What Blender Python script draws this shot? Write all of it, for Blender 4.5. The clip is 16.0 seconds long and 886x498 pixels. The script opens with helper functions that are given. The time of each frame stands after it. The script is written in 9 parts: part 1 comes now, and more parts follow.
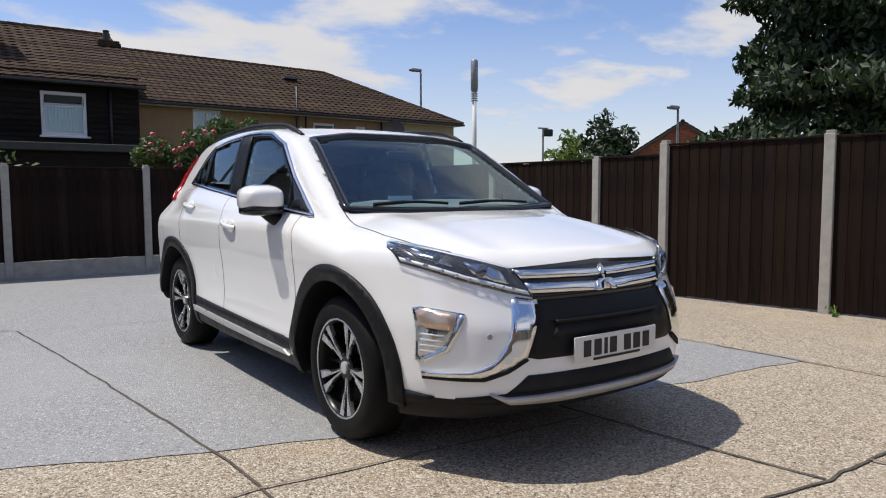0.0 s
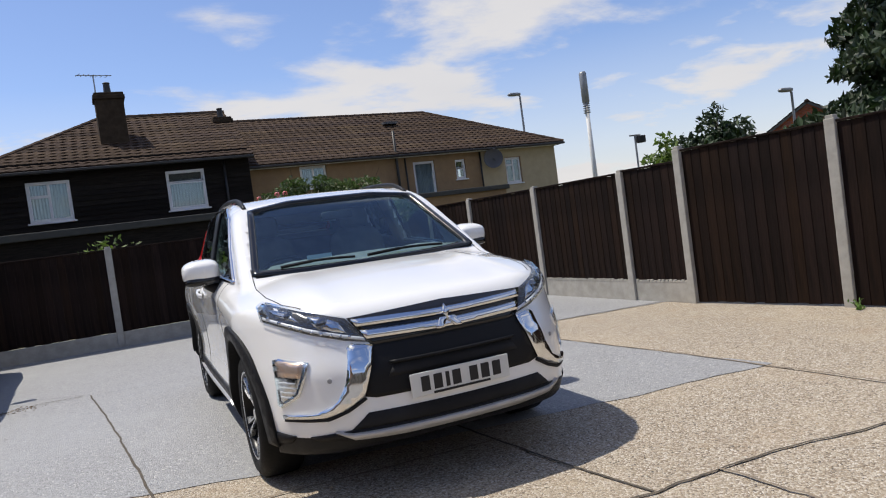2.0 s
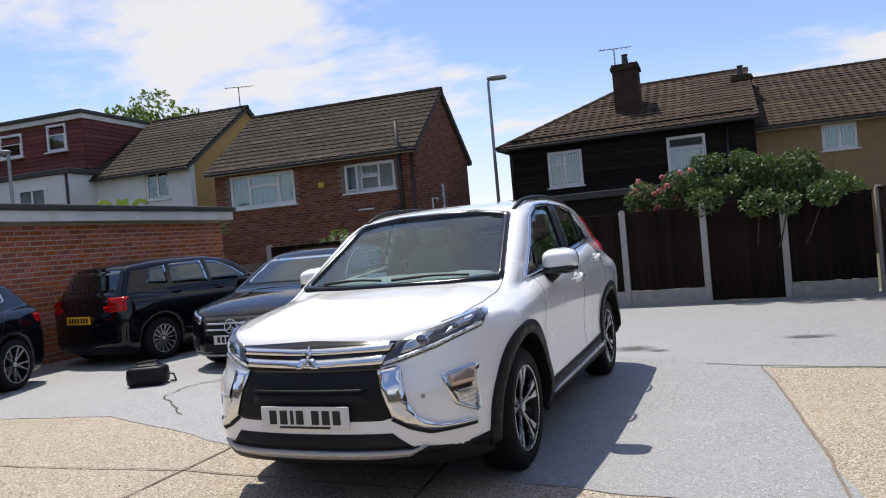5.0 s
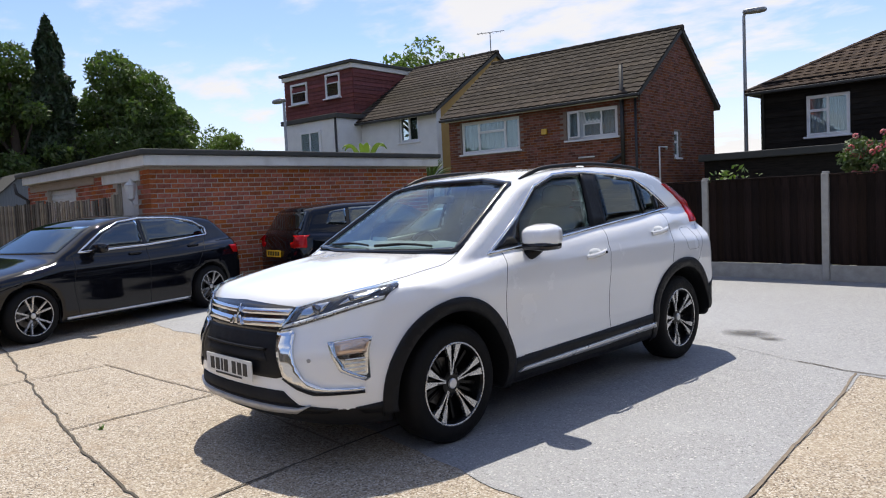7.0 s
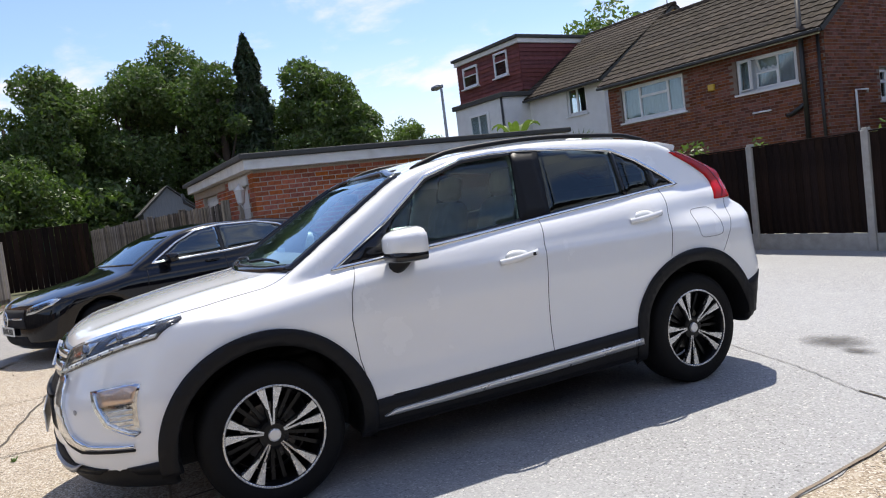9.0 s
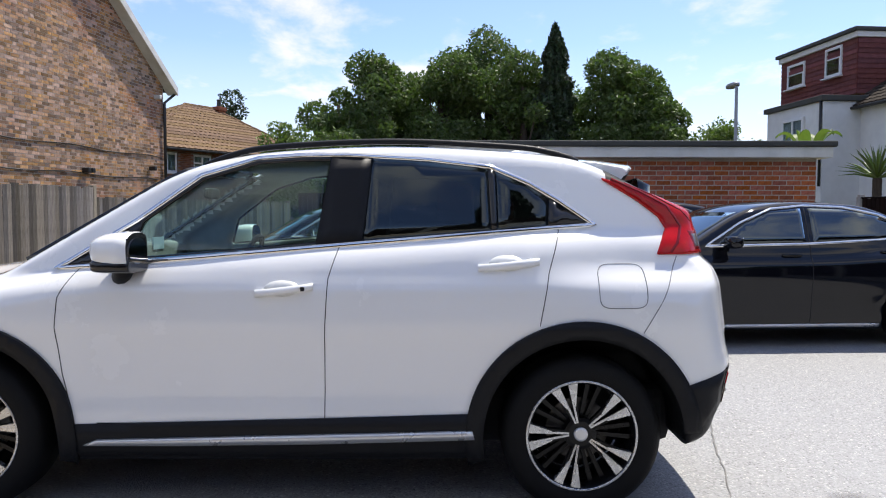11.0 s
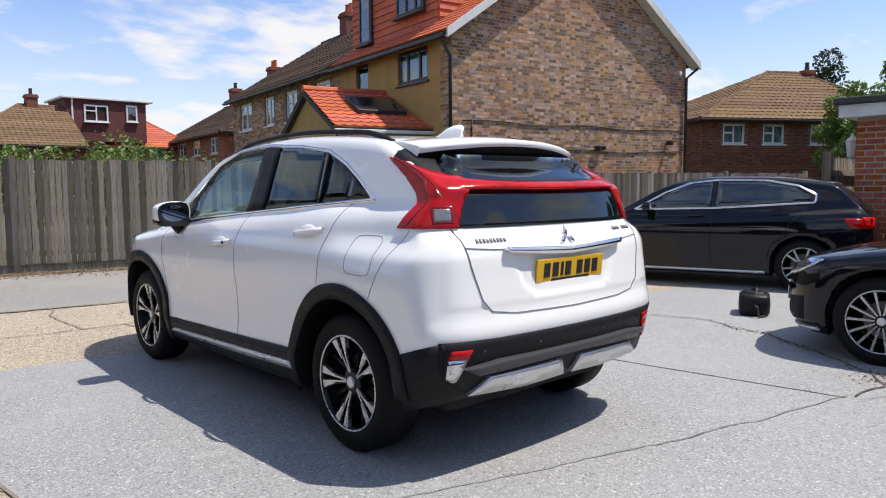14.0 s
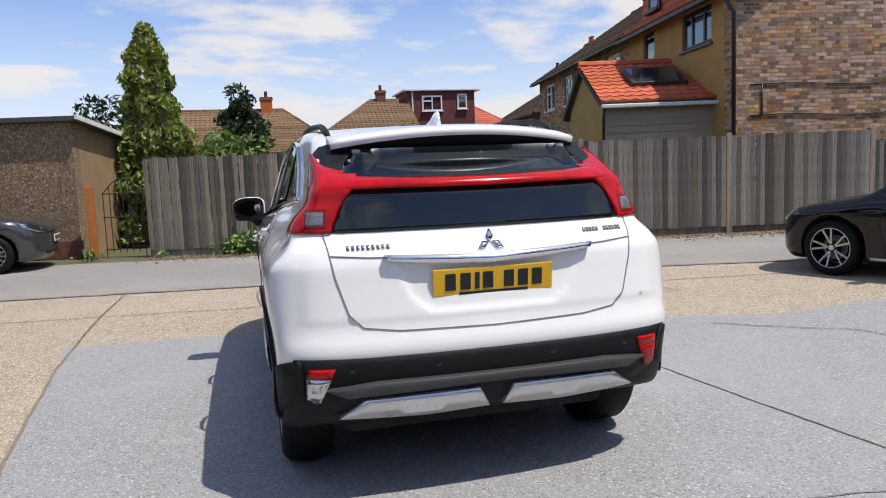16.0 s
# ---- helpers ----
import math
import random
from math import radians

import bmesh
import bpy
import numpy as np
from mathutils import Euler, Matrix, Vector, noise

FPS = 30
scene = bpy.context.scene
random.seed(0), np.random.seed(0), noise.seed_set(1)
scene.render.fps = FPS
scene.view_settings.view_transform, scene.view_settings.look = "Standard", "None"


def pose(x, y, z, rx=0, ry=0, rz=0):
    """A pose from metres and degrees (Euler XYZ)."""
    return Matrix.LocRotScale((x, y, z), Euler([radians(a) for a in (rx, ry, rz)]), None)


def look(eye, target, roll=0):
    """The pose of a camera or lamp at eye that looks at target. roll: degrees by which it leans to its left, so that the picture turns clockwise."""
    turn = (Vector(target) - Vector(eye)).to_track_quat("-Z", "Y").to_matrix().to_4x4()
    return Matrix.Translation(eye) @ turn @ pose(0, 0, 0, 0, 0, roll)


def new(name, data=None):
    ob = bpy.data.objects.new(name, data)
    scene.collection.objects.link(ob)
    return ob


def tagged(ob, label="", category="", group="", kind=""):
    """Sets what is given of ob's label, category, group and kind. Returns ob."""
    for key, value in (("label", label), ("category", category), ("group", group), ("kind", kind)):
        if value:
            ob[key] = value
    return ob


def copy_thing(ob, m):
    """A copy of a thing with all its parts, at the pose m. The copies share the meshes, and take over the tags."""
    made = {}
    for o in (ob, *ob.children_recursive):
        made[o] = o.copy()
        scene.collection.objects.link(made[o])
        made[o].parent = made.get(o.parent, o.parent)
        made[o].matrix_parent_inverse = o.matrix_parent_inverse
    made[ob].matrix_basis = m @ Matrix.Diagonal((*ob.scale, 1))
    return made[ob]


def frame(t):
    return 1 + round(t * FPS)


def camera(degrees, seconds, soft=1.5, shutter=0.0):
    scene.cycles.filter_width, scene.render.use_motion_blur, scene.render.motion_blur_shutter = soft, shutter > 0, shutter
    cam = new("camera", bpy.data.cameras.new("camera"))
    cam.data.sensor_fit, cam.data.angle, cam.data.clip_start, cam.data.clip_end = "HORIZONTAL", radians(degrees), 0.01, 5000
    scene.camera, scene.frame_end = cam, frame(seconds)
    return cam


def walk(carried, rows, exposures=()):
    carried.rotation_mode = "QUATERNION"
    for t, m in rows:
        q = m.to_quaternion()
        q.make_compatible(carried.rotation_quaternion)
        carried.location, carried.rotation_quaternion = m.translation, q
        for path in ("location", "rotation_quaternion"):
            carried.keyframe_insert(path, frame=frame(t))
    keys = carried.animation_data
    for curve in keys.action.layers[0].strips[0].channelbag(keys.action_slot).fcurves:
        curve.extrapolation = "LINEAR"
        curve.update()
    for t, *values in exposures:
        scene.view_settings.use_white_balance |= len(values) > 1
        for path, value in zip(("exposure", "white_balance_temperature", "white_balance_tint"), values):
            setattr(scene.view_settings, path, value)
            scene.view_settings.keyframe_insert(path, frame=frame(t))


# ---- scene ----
cam = camera(63.0, 16.0, soft=1.1)
PATH = [
    (0, (-2.427, -4.4, 1.195), (-1.276, -2.772, 1.033), -0.2),
    (0.5, (-2.421, -4.673, 1.21), (-1.315, -3.007, 1.142), -0.7),
    (1, (-2.257, -4.91, 1.201), (-1.142, -3.253, 1.118), -5.4),
    (1.5, (-1.847, -5.089, 1.24), (-0.928, -3.317, 1.108), -8.8),
    (2, (-1.381, -5.424, 1.258), (-0.579, -3.593, 1.185), -7.7),
    (2.5, (-0.812, -5.565, 1.245), (-0.232, -3.653, 1.17), -2.1),
    (3, (-0.256, -5.694, 1.264), (0.065, -3.721, 1.208), 0.0),
    (3.5, (0.332, -5.681, 1.281), (0.354, -3.682, 1.232), -1.6),
    (4, (0.893, -5.588, 1.279), (0.685, -3.599, 1.243), -2.7),
    (4.2, (1.139, -5.55, 1.312), (0.79, -3.582, 1.274), -4.9),
    (6.3, (3.417, -4.707, 1.37), (2.206, -3.115, 1.331), 0.6),
    (6.5, (3.554, -4.594, 1.416), (2.278, -3.055, 1.37), -0.8),
    (7, (3.786, -4.223, 1.394), (2.355, -2.832, 1.265), -2.7),
    (7.5, (4.046, -3.813, 1.373), (2.514, -2.537, 1.222), -1.6),
    (8, (4.237, -3.287, 1.359), (2.639, -2.099, 1.167), -0.7),
    (8.5, (4.22, -2.644, 1.356), (2.573, -1.523, 1.172), -3.4),
    (9, (4.217, -2.001, 1.345), (2.426, -1.122, 1.207), -7.1),
    (9.2, (4.168, -1.725, 1.292), (2.34, -0.925, 1.171), -5.3),
    (11.3, (3.849, 1.16, 1.32), (1.864, 0.956, 1.207), -0.4),
    (11.5, (3.772, 1.447, 1.344), (1.806, 1.102, 1.22), -0.7),
    (12, (3.652, 2.108, 1.317), (1.727, 1.588, 1.165), -0.9),
    (12.5, (3.487, 2.697, 1.304), (1.632, 1.97, 1.128), -0.9),
    (13, (3.371, 3.289, 1.305), (1.668, 2.252, 1.152), -1.6),
    (13.5, (3.166, 3.775, 1.312), (1.66, 2.468, 1.167), -3.9),
    (14, (2.867, 4.269, 1.32), (1.532, 2.79, 1.146), -0.4),
    (14.5, (2.501, 4.699, 1.322), (1.34, 3.079, 1.155), -1.1),
    (15, (2.001, 4.901, 1.353), (1.017, 3.171, 1.16), 0.5),
    (15.5, (1.47, 4.994, 1.356), (0.717, 3.151, 1.166), -0.3),
    (16, (0.955, 4.844, 1.367), (0.445, 2.922, 1.15), -2.3),
]
EXPOSURES = [(0, 0.05), (2.5, 0.12), (3.2, 0.24), (4, 0.28), (7, 0.38), (9, 0.56), (11.5, 0.64), (13.5, 0.48), (14.5, 0.36), (16, 0.23)]
walk(cam, [(t, look(eye, target, roll)) for t, eye, target, roll in PATH], EXPOSURES)

# ---- light ----
SUN_TO = Vector((-0.36, 0.31, 1.0)).normalized()
sun_data = bpy.data.lights.new("sun", "SUN")
sun_data.energy, sun_data.angle, sun_data.color = 4.15, radians(0.6), (1.0, 0.935, 0.84)
sun = new("sun", sun_data)
sun.matrix_world = look(SUN_TO * 60, (0, 0, 0))

world = bpy.data.worlds.new("sky")
scene.world = world
world.use_nodes = True
wn, wl = world.node_tree.nodes, world.node_tree.links
wn.clear()
w_out = wn.new("ShaderNodeOutputWorld")
w_bg = wn.new("ShaderNodeBackground")
w_sky = wn.new("ShaderNodeTexSky")
w_sky.sky_type, w_sky.sun_disc = "NISHITA", False
w_sky.sun_elevation, w_sky.sun_rotation = math.asin(SUN_TO.z), math.atan2(SUN_TO.x, SUN_TO.y)
w_sky.air_density, w_sky.dust_density, w_sky.ozone_density = 1.0, 0.3, 4.0
w_tc = wn.new("ShaderNodeTexCoord")
w_sep = wn.new("ShaderNodeSeparateXYZ")
wl.new(w_tc.outputs["Generated"], w_sep.inputs[0])


def wmath(op, a, b=None, clamp=False):
    n = wn.new("ShaderNodeMath")
    n.operation, n.use_clamp = op, clamp
    for i, v in enumerate((a, b)):
        if v is None:
            continue
        if isinstance(v, (int, float)):
            n.inputs[i].default_value = v
        else:
            wl.new(v, n.inputs[i])
    return n.outputs[0]


# clouds lie in a layer: the direction divided by its height
w_h = wmath("MAXIMUM", w_sep.outputs["Z"], 0.0)
w_den = wmath("ADD", w_h, 0.16)
w_u, w_v = wmath("DIVIDE", w_sep.outputs["X"], w_den), wmath("DIVIDE", w_sep.outputs["Y"], w_den)
w_cmb = wn.new("ShaderNodeCombineXYZ")
wl.new(w_u, w_cmb.inputs[0]), wl.new(w_v, w_cmb.inputs[1])


def wnoise(scale, detail, rough, distort, shift, stretch=(1, 1, 1)):
    mp = wn.new("ShaderNodeMapping")
    mp.inputs["Location"].default_value, mp.inputs["Scale"].default_value = shift, stretch
    wl.new(w_cmb.outputs[0], mp.inputs[0])
    n = wn.new("ShaderNodeTexNoise")
    n.inputs["Scale"].default_value, n.inputs["Detail"].default_value = scale, detail
    n.inputs["Roughness"].default_value, n.inputs["Distortion"].default_value = rough, distort
    wl.new(mp.outputs[0], n.inputs["Vector"])
    return n.outputs["Fac"]


w_big = wnoise(0.85, 10.0, 0.54, 0.12, (3.1, 1.7, 0.0), (1.0, 1.15, 1))
w_thin = wnoise(3.1, 9.0, 0.58, 0.25, (0.4, 6.2, 0.0), (0.85, 1.1, 1))
w_sum = wmath("ADD", wmath("MULTIPLY", w_big, 0.74), wmath("MULTIPLY", w_thin, 0.32))
w_ramp = wn.new("ShaderNodeMapRange")
w_ramp.interpolation_type = "SMOOTHSTEP"
w_ramp.inputs["From Min"].default_value, w_ramp.inputs["From Max"].default_value = 0.505, 0.625
w_ramp.inputs["To Max"].default_value = 0.94
wl.new(w_sum, w_ramp.inputs[0])
w_low = wn.new("ShaderNodeMapRange")  # haze near the horizon
w_low.inputs["From Min"].default_value, w_low.inputs["From Max"].default_value = 0.0, 0.22
w_low.inputs["To Min"].default_value, w_low.inputs["To Max"].default_value = 0.6, 0.0
wl.new(w_h, w_low.inputs[0])
w_cover = wmath("MAXIMUM", w_ramp.outputs[0], w_low.outputs[0], True)
w_shade = wn.new("ShaderNodeMapRange")
w_shade.inputs["From Min"].default_value, w_shade.inputs["From Max"].default_value = 0.35, 0.7
w_shade.inputs["To Min"].default_value, w_shade.inputs["To Max"].default_value = 1.0, 0.78
wl.new(wnoise(1.3, 6.0, 0.55, 0.2, (7.7, 2.2, 0)), w_shade.inputs[0])
w_col = wn.new("ShaderNodeMix")
w_col.data_type = "RGBA"
w_white = wn.new("ShaderNodeMix")
w_white.data_type = "RGBA"
w_white.inputs[6].default_value, w_white.inputs[7].default_value = (4.15, 4.15, 4.4, 1), (5.6, 5.45, 5.4, 1)
wl.new(w_shade.outputs[0], w_white.inputs[0])
wl.new(w_cover, w_col.inputs[0])
w_tint = wn.new("ShaderNodeMix")  # a clear summer blue
w_tint.data_type, w_tint.blend_type = "RGBA", "MULTIPLY"
w_tint.inputs[0].default_value, w_tint.inputs[7].default_value = 1.0, (1.02, 0.95, 1.04, 1)
wl.new(w_sky.outputs[0], w_tint.inputs[6])
wl.new(w_tint.outputs[2], w_col.inputs[6])
wl.new(w_white.outputs[2], w_col.inputs[7])
wl.new(w_col.outputs[2], w_bg.inputs["Color"])
w_bg.inputs["Strength"].default_value = 0.132
wl.new(w_bg.outputs[0], w_out.inputs[0])

# ---- tools ----
import functools
from mathutils.geometry import delaunay_2d_cdt

rnd = random.Random(7)


def sized(m, k):
    return m @ Matrix.Scale(k, 4)


def material(name, base, second=None, scale=3.0, detail=6.0, rough=0.6, metal=0.0, bump=0.0, bump_scale=40.0,
             third=None, third_scale=0.5, third_amount=0.4, coat=0.0, rand=0.0, stretch=(1, 1, 1), rough_var=0.1, spec=0.5):
    """A surface with two scales of colour noise, fine relief and, with rand, a shade of its own for each piece."""
    m = bpy.data.materials.new(name)
    m.use_nodes = True
    n, l = m.node_tree.nodes, m.node_tree.links
    b = n["Principled BSDF"]
    tc = n.new("ShaderNodeTexCoord")
    mp = n.new("ShaderNodeMapping")
    mp.inputs["Scale"].default_value = stretch
    l.new(tc.outputs["Object"], mp.inputs[0])

    def tex(s, d=detail):
        t = n.new("ShaderNodeTexNoise")
        t.inputs["Scale"].default_value, t.inputs["Detail"].default_value = s, d
        t.inputs["Roughness"].default_value = 0.62
        l.new(mp.outputs[0], t.inputs["Vector"])
        return t

    def mix(fac, a, c):
        x = n.new("ShaderNodeMix")
        x.data_type = "RGBA"
        l.new(fac, x.inputs[0])
        for sock, v in ((x.inputs[6], a), (x.inputs[7], c)):
            if isinstance(v, tuple):
                sock.default_value = (*v, 1)
            else:
                l.new(v, sock)
        return x.outputs[2]

    def ranged(v, lo, hi, to_lo=0.0, to_hi=1.0):
        r = n.new("ShaderNodeMapRange")
        r.inputs[1].default_value, r.inputs[2].default_value = lo, hi
        r.inputs[3].default_value, r.inputs[4].default_value = to_lo, to_hi
        l.new(v, r.inputs[0])
        return r.outputs[0]

    t1 = tex(scale)
    second = second or tuple(c * 0.82 for c in base)
    col = mix(ranged(t1.outputs["Fac"], 0.32, 0.68), base, second)
    if third:
        t2 = tex(third_scale, 4.0)
        col = mix(ranged(t2.outputs["Fac"], 0.5, 0.72, 0.0, third_amount), col, third)
    if rand:
        oi = n.new("ShaderNodeObjectInfo")
        ge = n.new("ShaderNodeNewGeometry")
        add = n.new("ShaderNodeMath")
        add.operation = "ADD"
        l.new(oi.outputs["Random"], add.inputs[0]), l.new(ge.outputs["Random Per Island"], add.inputs[1])
        fr = n.new("ShaderNodeMath")
        fr.operation = "FRACT"
        l.new(add.outputs[0], fr.inputs[0])
        hs = n.new("ShaderNodeHueSaturation")
        l.new(ranged(fr.outputs[0], 0, 1, 1 - rand, 1 + rand), hs.inputs["Value"])
        fr2 = n.new("ShaderNodeMath")
        fr2.operation = "MULTIPLY_ADD"
        fr2.inputs[1].default_value, fr2.inputs[2].default_value = 7.31, 0.13
        l.new(fr.outputs[0], fr2.inputs[0])
        fr3 = n.new("ShaderNodeMath")
        fr3.operation = "FRACT"
        l.new(fr2.outputs[0], fr3.inputs[0])
        l.new(ranged(fr3.outputs[0], 0, 1, 0.49, 0.51), hs.inputs["Hue"])
        l.new(ranged(fr3.outputs[0], 0, 1, 1 - rand * 0.6, 1 + rand * 0.3), hs.inputs["Saturation"])
        l.new(col, hs.inputs["Color"])
        col = hs.outputs[0]
    l.new(col, b.inputs["Base Color"])
    l.new(ranged(t1.outputs["Fac"], 0.3, 0.7, max(rough - rough_var, 0.02), min(rough + rough_var, 1)), b.inputs["Roughness"])
    b.inputs["Metallic"].default_value = metal
    b.inputs["Specular IOR Level"].default_value = spec
    if coat:
        b.inputs["Coat Weight"].default_value, b.inputs["Coat Roughness"].default_value = coat, 0.03
    if bump:
        bp = n.new("ShaderNodeBump")
        bp.inputs["Strength"].default_value, bp.inputs["Distance"].default_value = bump, 0.01
        l.new(tex(bump_scale, 5.0).outputs["Fac"], bp.inputs["Height"])
        l.new(bp.outputs[0], b.inputs["Normal"])
    return m


def pebble_material(name, stops, cell, grey=None, bump=0.5, rough=0.8, patch=None):
    """Exposed aggregate: pebbles of several colours in a sandy matrix, with large stains."""
    m = bpy.data.materials.new(name)
    m.use_nodes = True
    n, l = m.node_tree.nodes, m.node_tree.links
    b = n["Principled BSDF"]
    tc = n.new("ShaderNodeTexCoord")
    wob = n.new("ShaderNodeTexNoise")
    wob.inputs["Scale"].default_value = cell * 0.7
    l.new(tc.outputs["Object"], wob.inputs["Vector"])
    va = n.new("ShaderNodeVectorMath")
    va.operation = "MULTIPLY_ADD"
    va.inputs[1].default_value = (0.6 / cell,) * 3
    l.new(wob.outputs["Color"], va.inputs[0]), l.new(tc.outputs["Object"], va.inputs[2])
    vo = n.new("ShaderNodeTexVoronoi")
    vo.inputs["Scale"].default_value = cell
    l.new(va.outputs[0], vo.inputs["Vector"])
    ramp = n.new("ShaderNodeValToRGB")
    ramp.color_ramp.interpolation = "CONSTANT"
    for i, (p, c) in enumerate(stops):
        e = ramp.color_ramp.elements[i] if i < 2 else ramp.color_ramp.elements.new(p)
        e.position, e.color = p, (*c, 1)
    sepc = n.new("ShaderNodeSeparateColor")
    l.new(vo.outputs["Color"], sepc.inputs[0])
    l.new(sepc.outputs[0], ramp.inputs[0])
    last = ramp.outputs[0]
    for sc, lo, hi, amount, c in (patch or ()):
        t = n.new("ShaderNodeTexNoise")
        t.inputs["Scale"].default_value, t.inputs["Detail"].default_value, t.inputs["Roughness"].default_value = sc, 8.0, 0.65
        l.new(tc.outputs["Object"], t.inputs["Vector"])
        r = n.new("ShaderNodeMapRange")
        r.inputs[1].default_value, r.inputs[2].default_value, r.inputs[4].default_value = lo, hi, amount
        l.new(t.outputs["Fac"], r.inputs[0])
        x = n.new("ShaderNodeMix")
        x.data_type = "RGBA"
        l.new(r.outputs[0], x.inputs[0]), l.new(last, x.inputs[6])
        x.inputs[7].default_value = (*c, 1)
        last = x.outputs[2]
    l.new(last, b.inputs["Base Color"])
    b.inputs["Roughness"].default_value = rough
    bp = n.new("ShaderNodeBump")
    bp.invert = True
    bp.inputs["Strength"].default_value, bp.inputs["Distance"].default_value = bump, 0.006
    l.new(vo.outputs["Distance"], bp.inputs["Height"]), l.new(bp.outputs[0], b.inputs["Normal"])
    return m


def soft_stain(name, colour):
    """Dirt that thins out towards the rim of its patch."""
    m = material(name, colour, rough=0.6)
    n, l = m.node_tree.nodes, m.node_tree.links
    tc, gr, no = n.new("ShaderNodeTexCoord"), n.new("ShaderNodeTexGradient"), n.new("ShaderNodeTexNoise")
    mp, mul, rng = n.new("ShaderNodeMapping"), n.new("ShaderNodeMath"), n.new("ShaderNodeMapRange")
    gr.gradient_type = "SPHERICAL"
    mp.inputs["Location"].default_value, mp.inputs["Scale"].default_value = (-1, -1, 0), (2, 2, 0)
    no.inputs["Scale"].default_value, no.inputs["Detail"].default_value = 9.0, 8.0
    l.new(tc.outputs["Generated"], mp.inputs[0]), l.new(mp.outputs[0], gr.inputs[0]), l.new(tc.outputs["Object"], no.inputs["Vector"])
    mul.operation = "MULTIPLY"
    l.new(gr.outputs["Fac"], mul.inputs[0]), l.new(no.outputs["Fac"], mul.inputs[1])
    rng.inputs[1].default_value, rng.inputs[2].default_value, rng.inputs[4].default_value = 0.05, 0.45, 0.8
    l.new(mul.outputs[0], rng.inputs[0]), l.new(rng.outputs[0], n["Principled BSDF"].inputs["Alpha"])
    return m


def glass_material(name, tint, rough=0.0, see=1.0, ior=1.5):
    """A tinted pane: what is not mirrored at its face goes through, dimmed by the tint."""
    m = bpy.data.materials.new(name)
    m.use_nodes = True
    n, l = m.node_tree.nodes, m.node_tree.links
    n.clear()
    out = n.new("ShaderNodeOutputMaterial")
    tr, gl, dk = n.new("ShaderNodeBsdfTransparent"), n.new("ShaderNodeBsdfGlossy"), n.new("ShaderNodeBsdfDiffuse")
    lw, mx, m0 = n.new("ShaderNodeLayerWeight"), n.new("ShaderNodeMixShader"), n.new("ShaderNodeMixShader")
    pw, ma = n.new("ShaderNodeMath"), n.new("ShaderNodeMath")
    face = 1.7 * ((ior - 1) / (ior + 1)) ** 2  # both faces of the pane
    lw.inputs["Blend"].default_value = 0.5
    pw.operation, pw.inputs[1].default_value = "POWER", 4.5
    ma.operation, ma.inputs[1].default_value, ma.inputs[2].default_value = "MULTIPLY_ADD", 1 - face, face
    l.new(lw.outputs["Facing"], pw.inputs[0]), l.new(pw.outputs[0], ma.inputs[0])
    tr.inputs[0].default_value = (*tint, 1)
    dk.inputs[0].default_value = (0.012, 0.013, 0.015, 1)
    gl.inputs["Roughness"].default_value = rough
    gl.inputs["Color"].default_value = (0.84, 0.96, 1.0, 1)
    m0.inputs[0].default_value = see
    l.new(dk.outputs[0], m0.inputs[1]), l.new(tr.outputs[0], m0.inputs[2])
    l.new(ma.outputs[0], mx.inputs[0]), l.new(m0.outputs[0], mx.inputs[1]), l.new(gl.outputs[0], mx.inputs[2])
    l.new(mx.outputs[0], out.inputs[0])
    return m


def mesh_of(name, bm, mat=None, smooth=False):
    me = bpy.data.meshes.new(name)
    bm.normal_update()
    bm.to_mesh(me)
    bm.free()
    if mat:
        me.materials.append(mat)
    if smooth:
        me.polygons.foreach_set("use_smooth", [True] * len(me.polygons))
    return me


def part(name, bm, mat, parent=None, label="", smooth=False):
    """Links a bmesh (or a mesh) as ONE object, under a thing or a part."""
    me = bm if isinstance(bm, bpy.types.Mesh) else mesh_of(name, bm, mat, smooth)
    ob = new(name, me)
    if parent is not None:
        ob.parent = parent
    if label:
        ob["label"] = label
    return ob


def thing(name, label, category, group="", m=None, kind=""):
    ob = new(name)
    ob.empty_display_size = 0.2
    if m is not None:
        ob.matrix_basis = m
    return tagged(ob, label, category, group, kind)


def add_box(bm, lo, hi, bevel=0.0, m=None):
    c = [(a + b) / 2 for a, b in zip(lo, hi)]
    s = [abs(b - a) for a, b in zip(lo, hi)]
    mat = Matrix.Translation(c) @ Matrix.Diagonal((*s, 1))
    if m is not None:
        mat = m @ mat
    r = bmesh.ops.create_cube(bm, size=1, matrix=mat)
    if bevel:
        es = list({e for v in r["verts"] for e in v.link_edges})
        bmesh.ops.bevel(bm, geom=es, offset=bevel, segments=2, affect="EDGES", profile=0.5)
    return bm


def box(lo, hi, bevel=0.0, m=None):
    return add_box(bmesh.new(), lo, hi, bevel, m)


def add_prism(bm, poly, axis, a, b):
    """A flat outline, given in the two other axes (in order x, y, z), pushed out along the axis from a to b."""
    def at(p, v):
        q = list(p)
        q.insert("xyz".index(axis), v)
        return bm.verts.new(q)
    f0, f1 = [at(p, a) for p in poly], [at(p, b) for p in poly]
    fs = [bm.faces.new(f0), bm.faces.new(f1[::-1])]
    k = len(poly)
    fs += [bm.faces.new((f0[i], f1[i], f1[(i + 1) % k], f0[(i + 1) % k])) for i in range(k)]
    bmesh.ops.recalc_face_normals(bm, faces=fs)
    return bm


def prism(poly, axis, a, b):
    return add_prism(bmesh.new(), poly, axis, a, b)


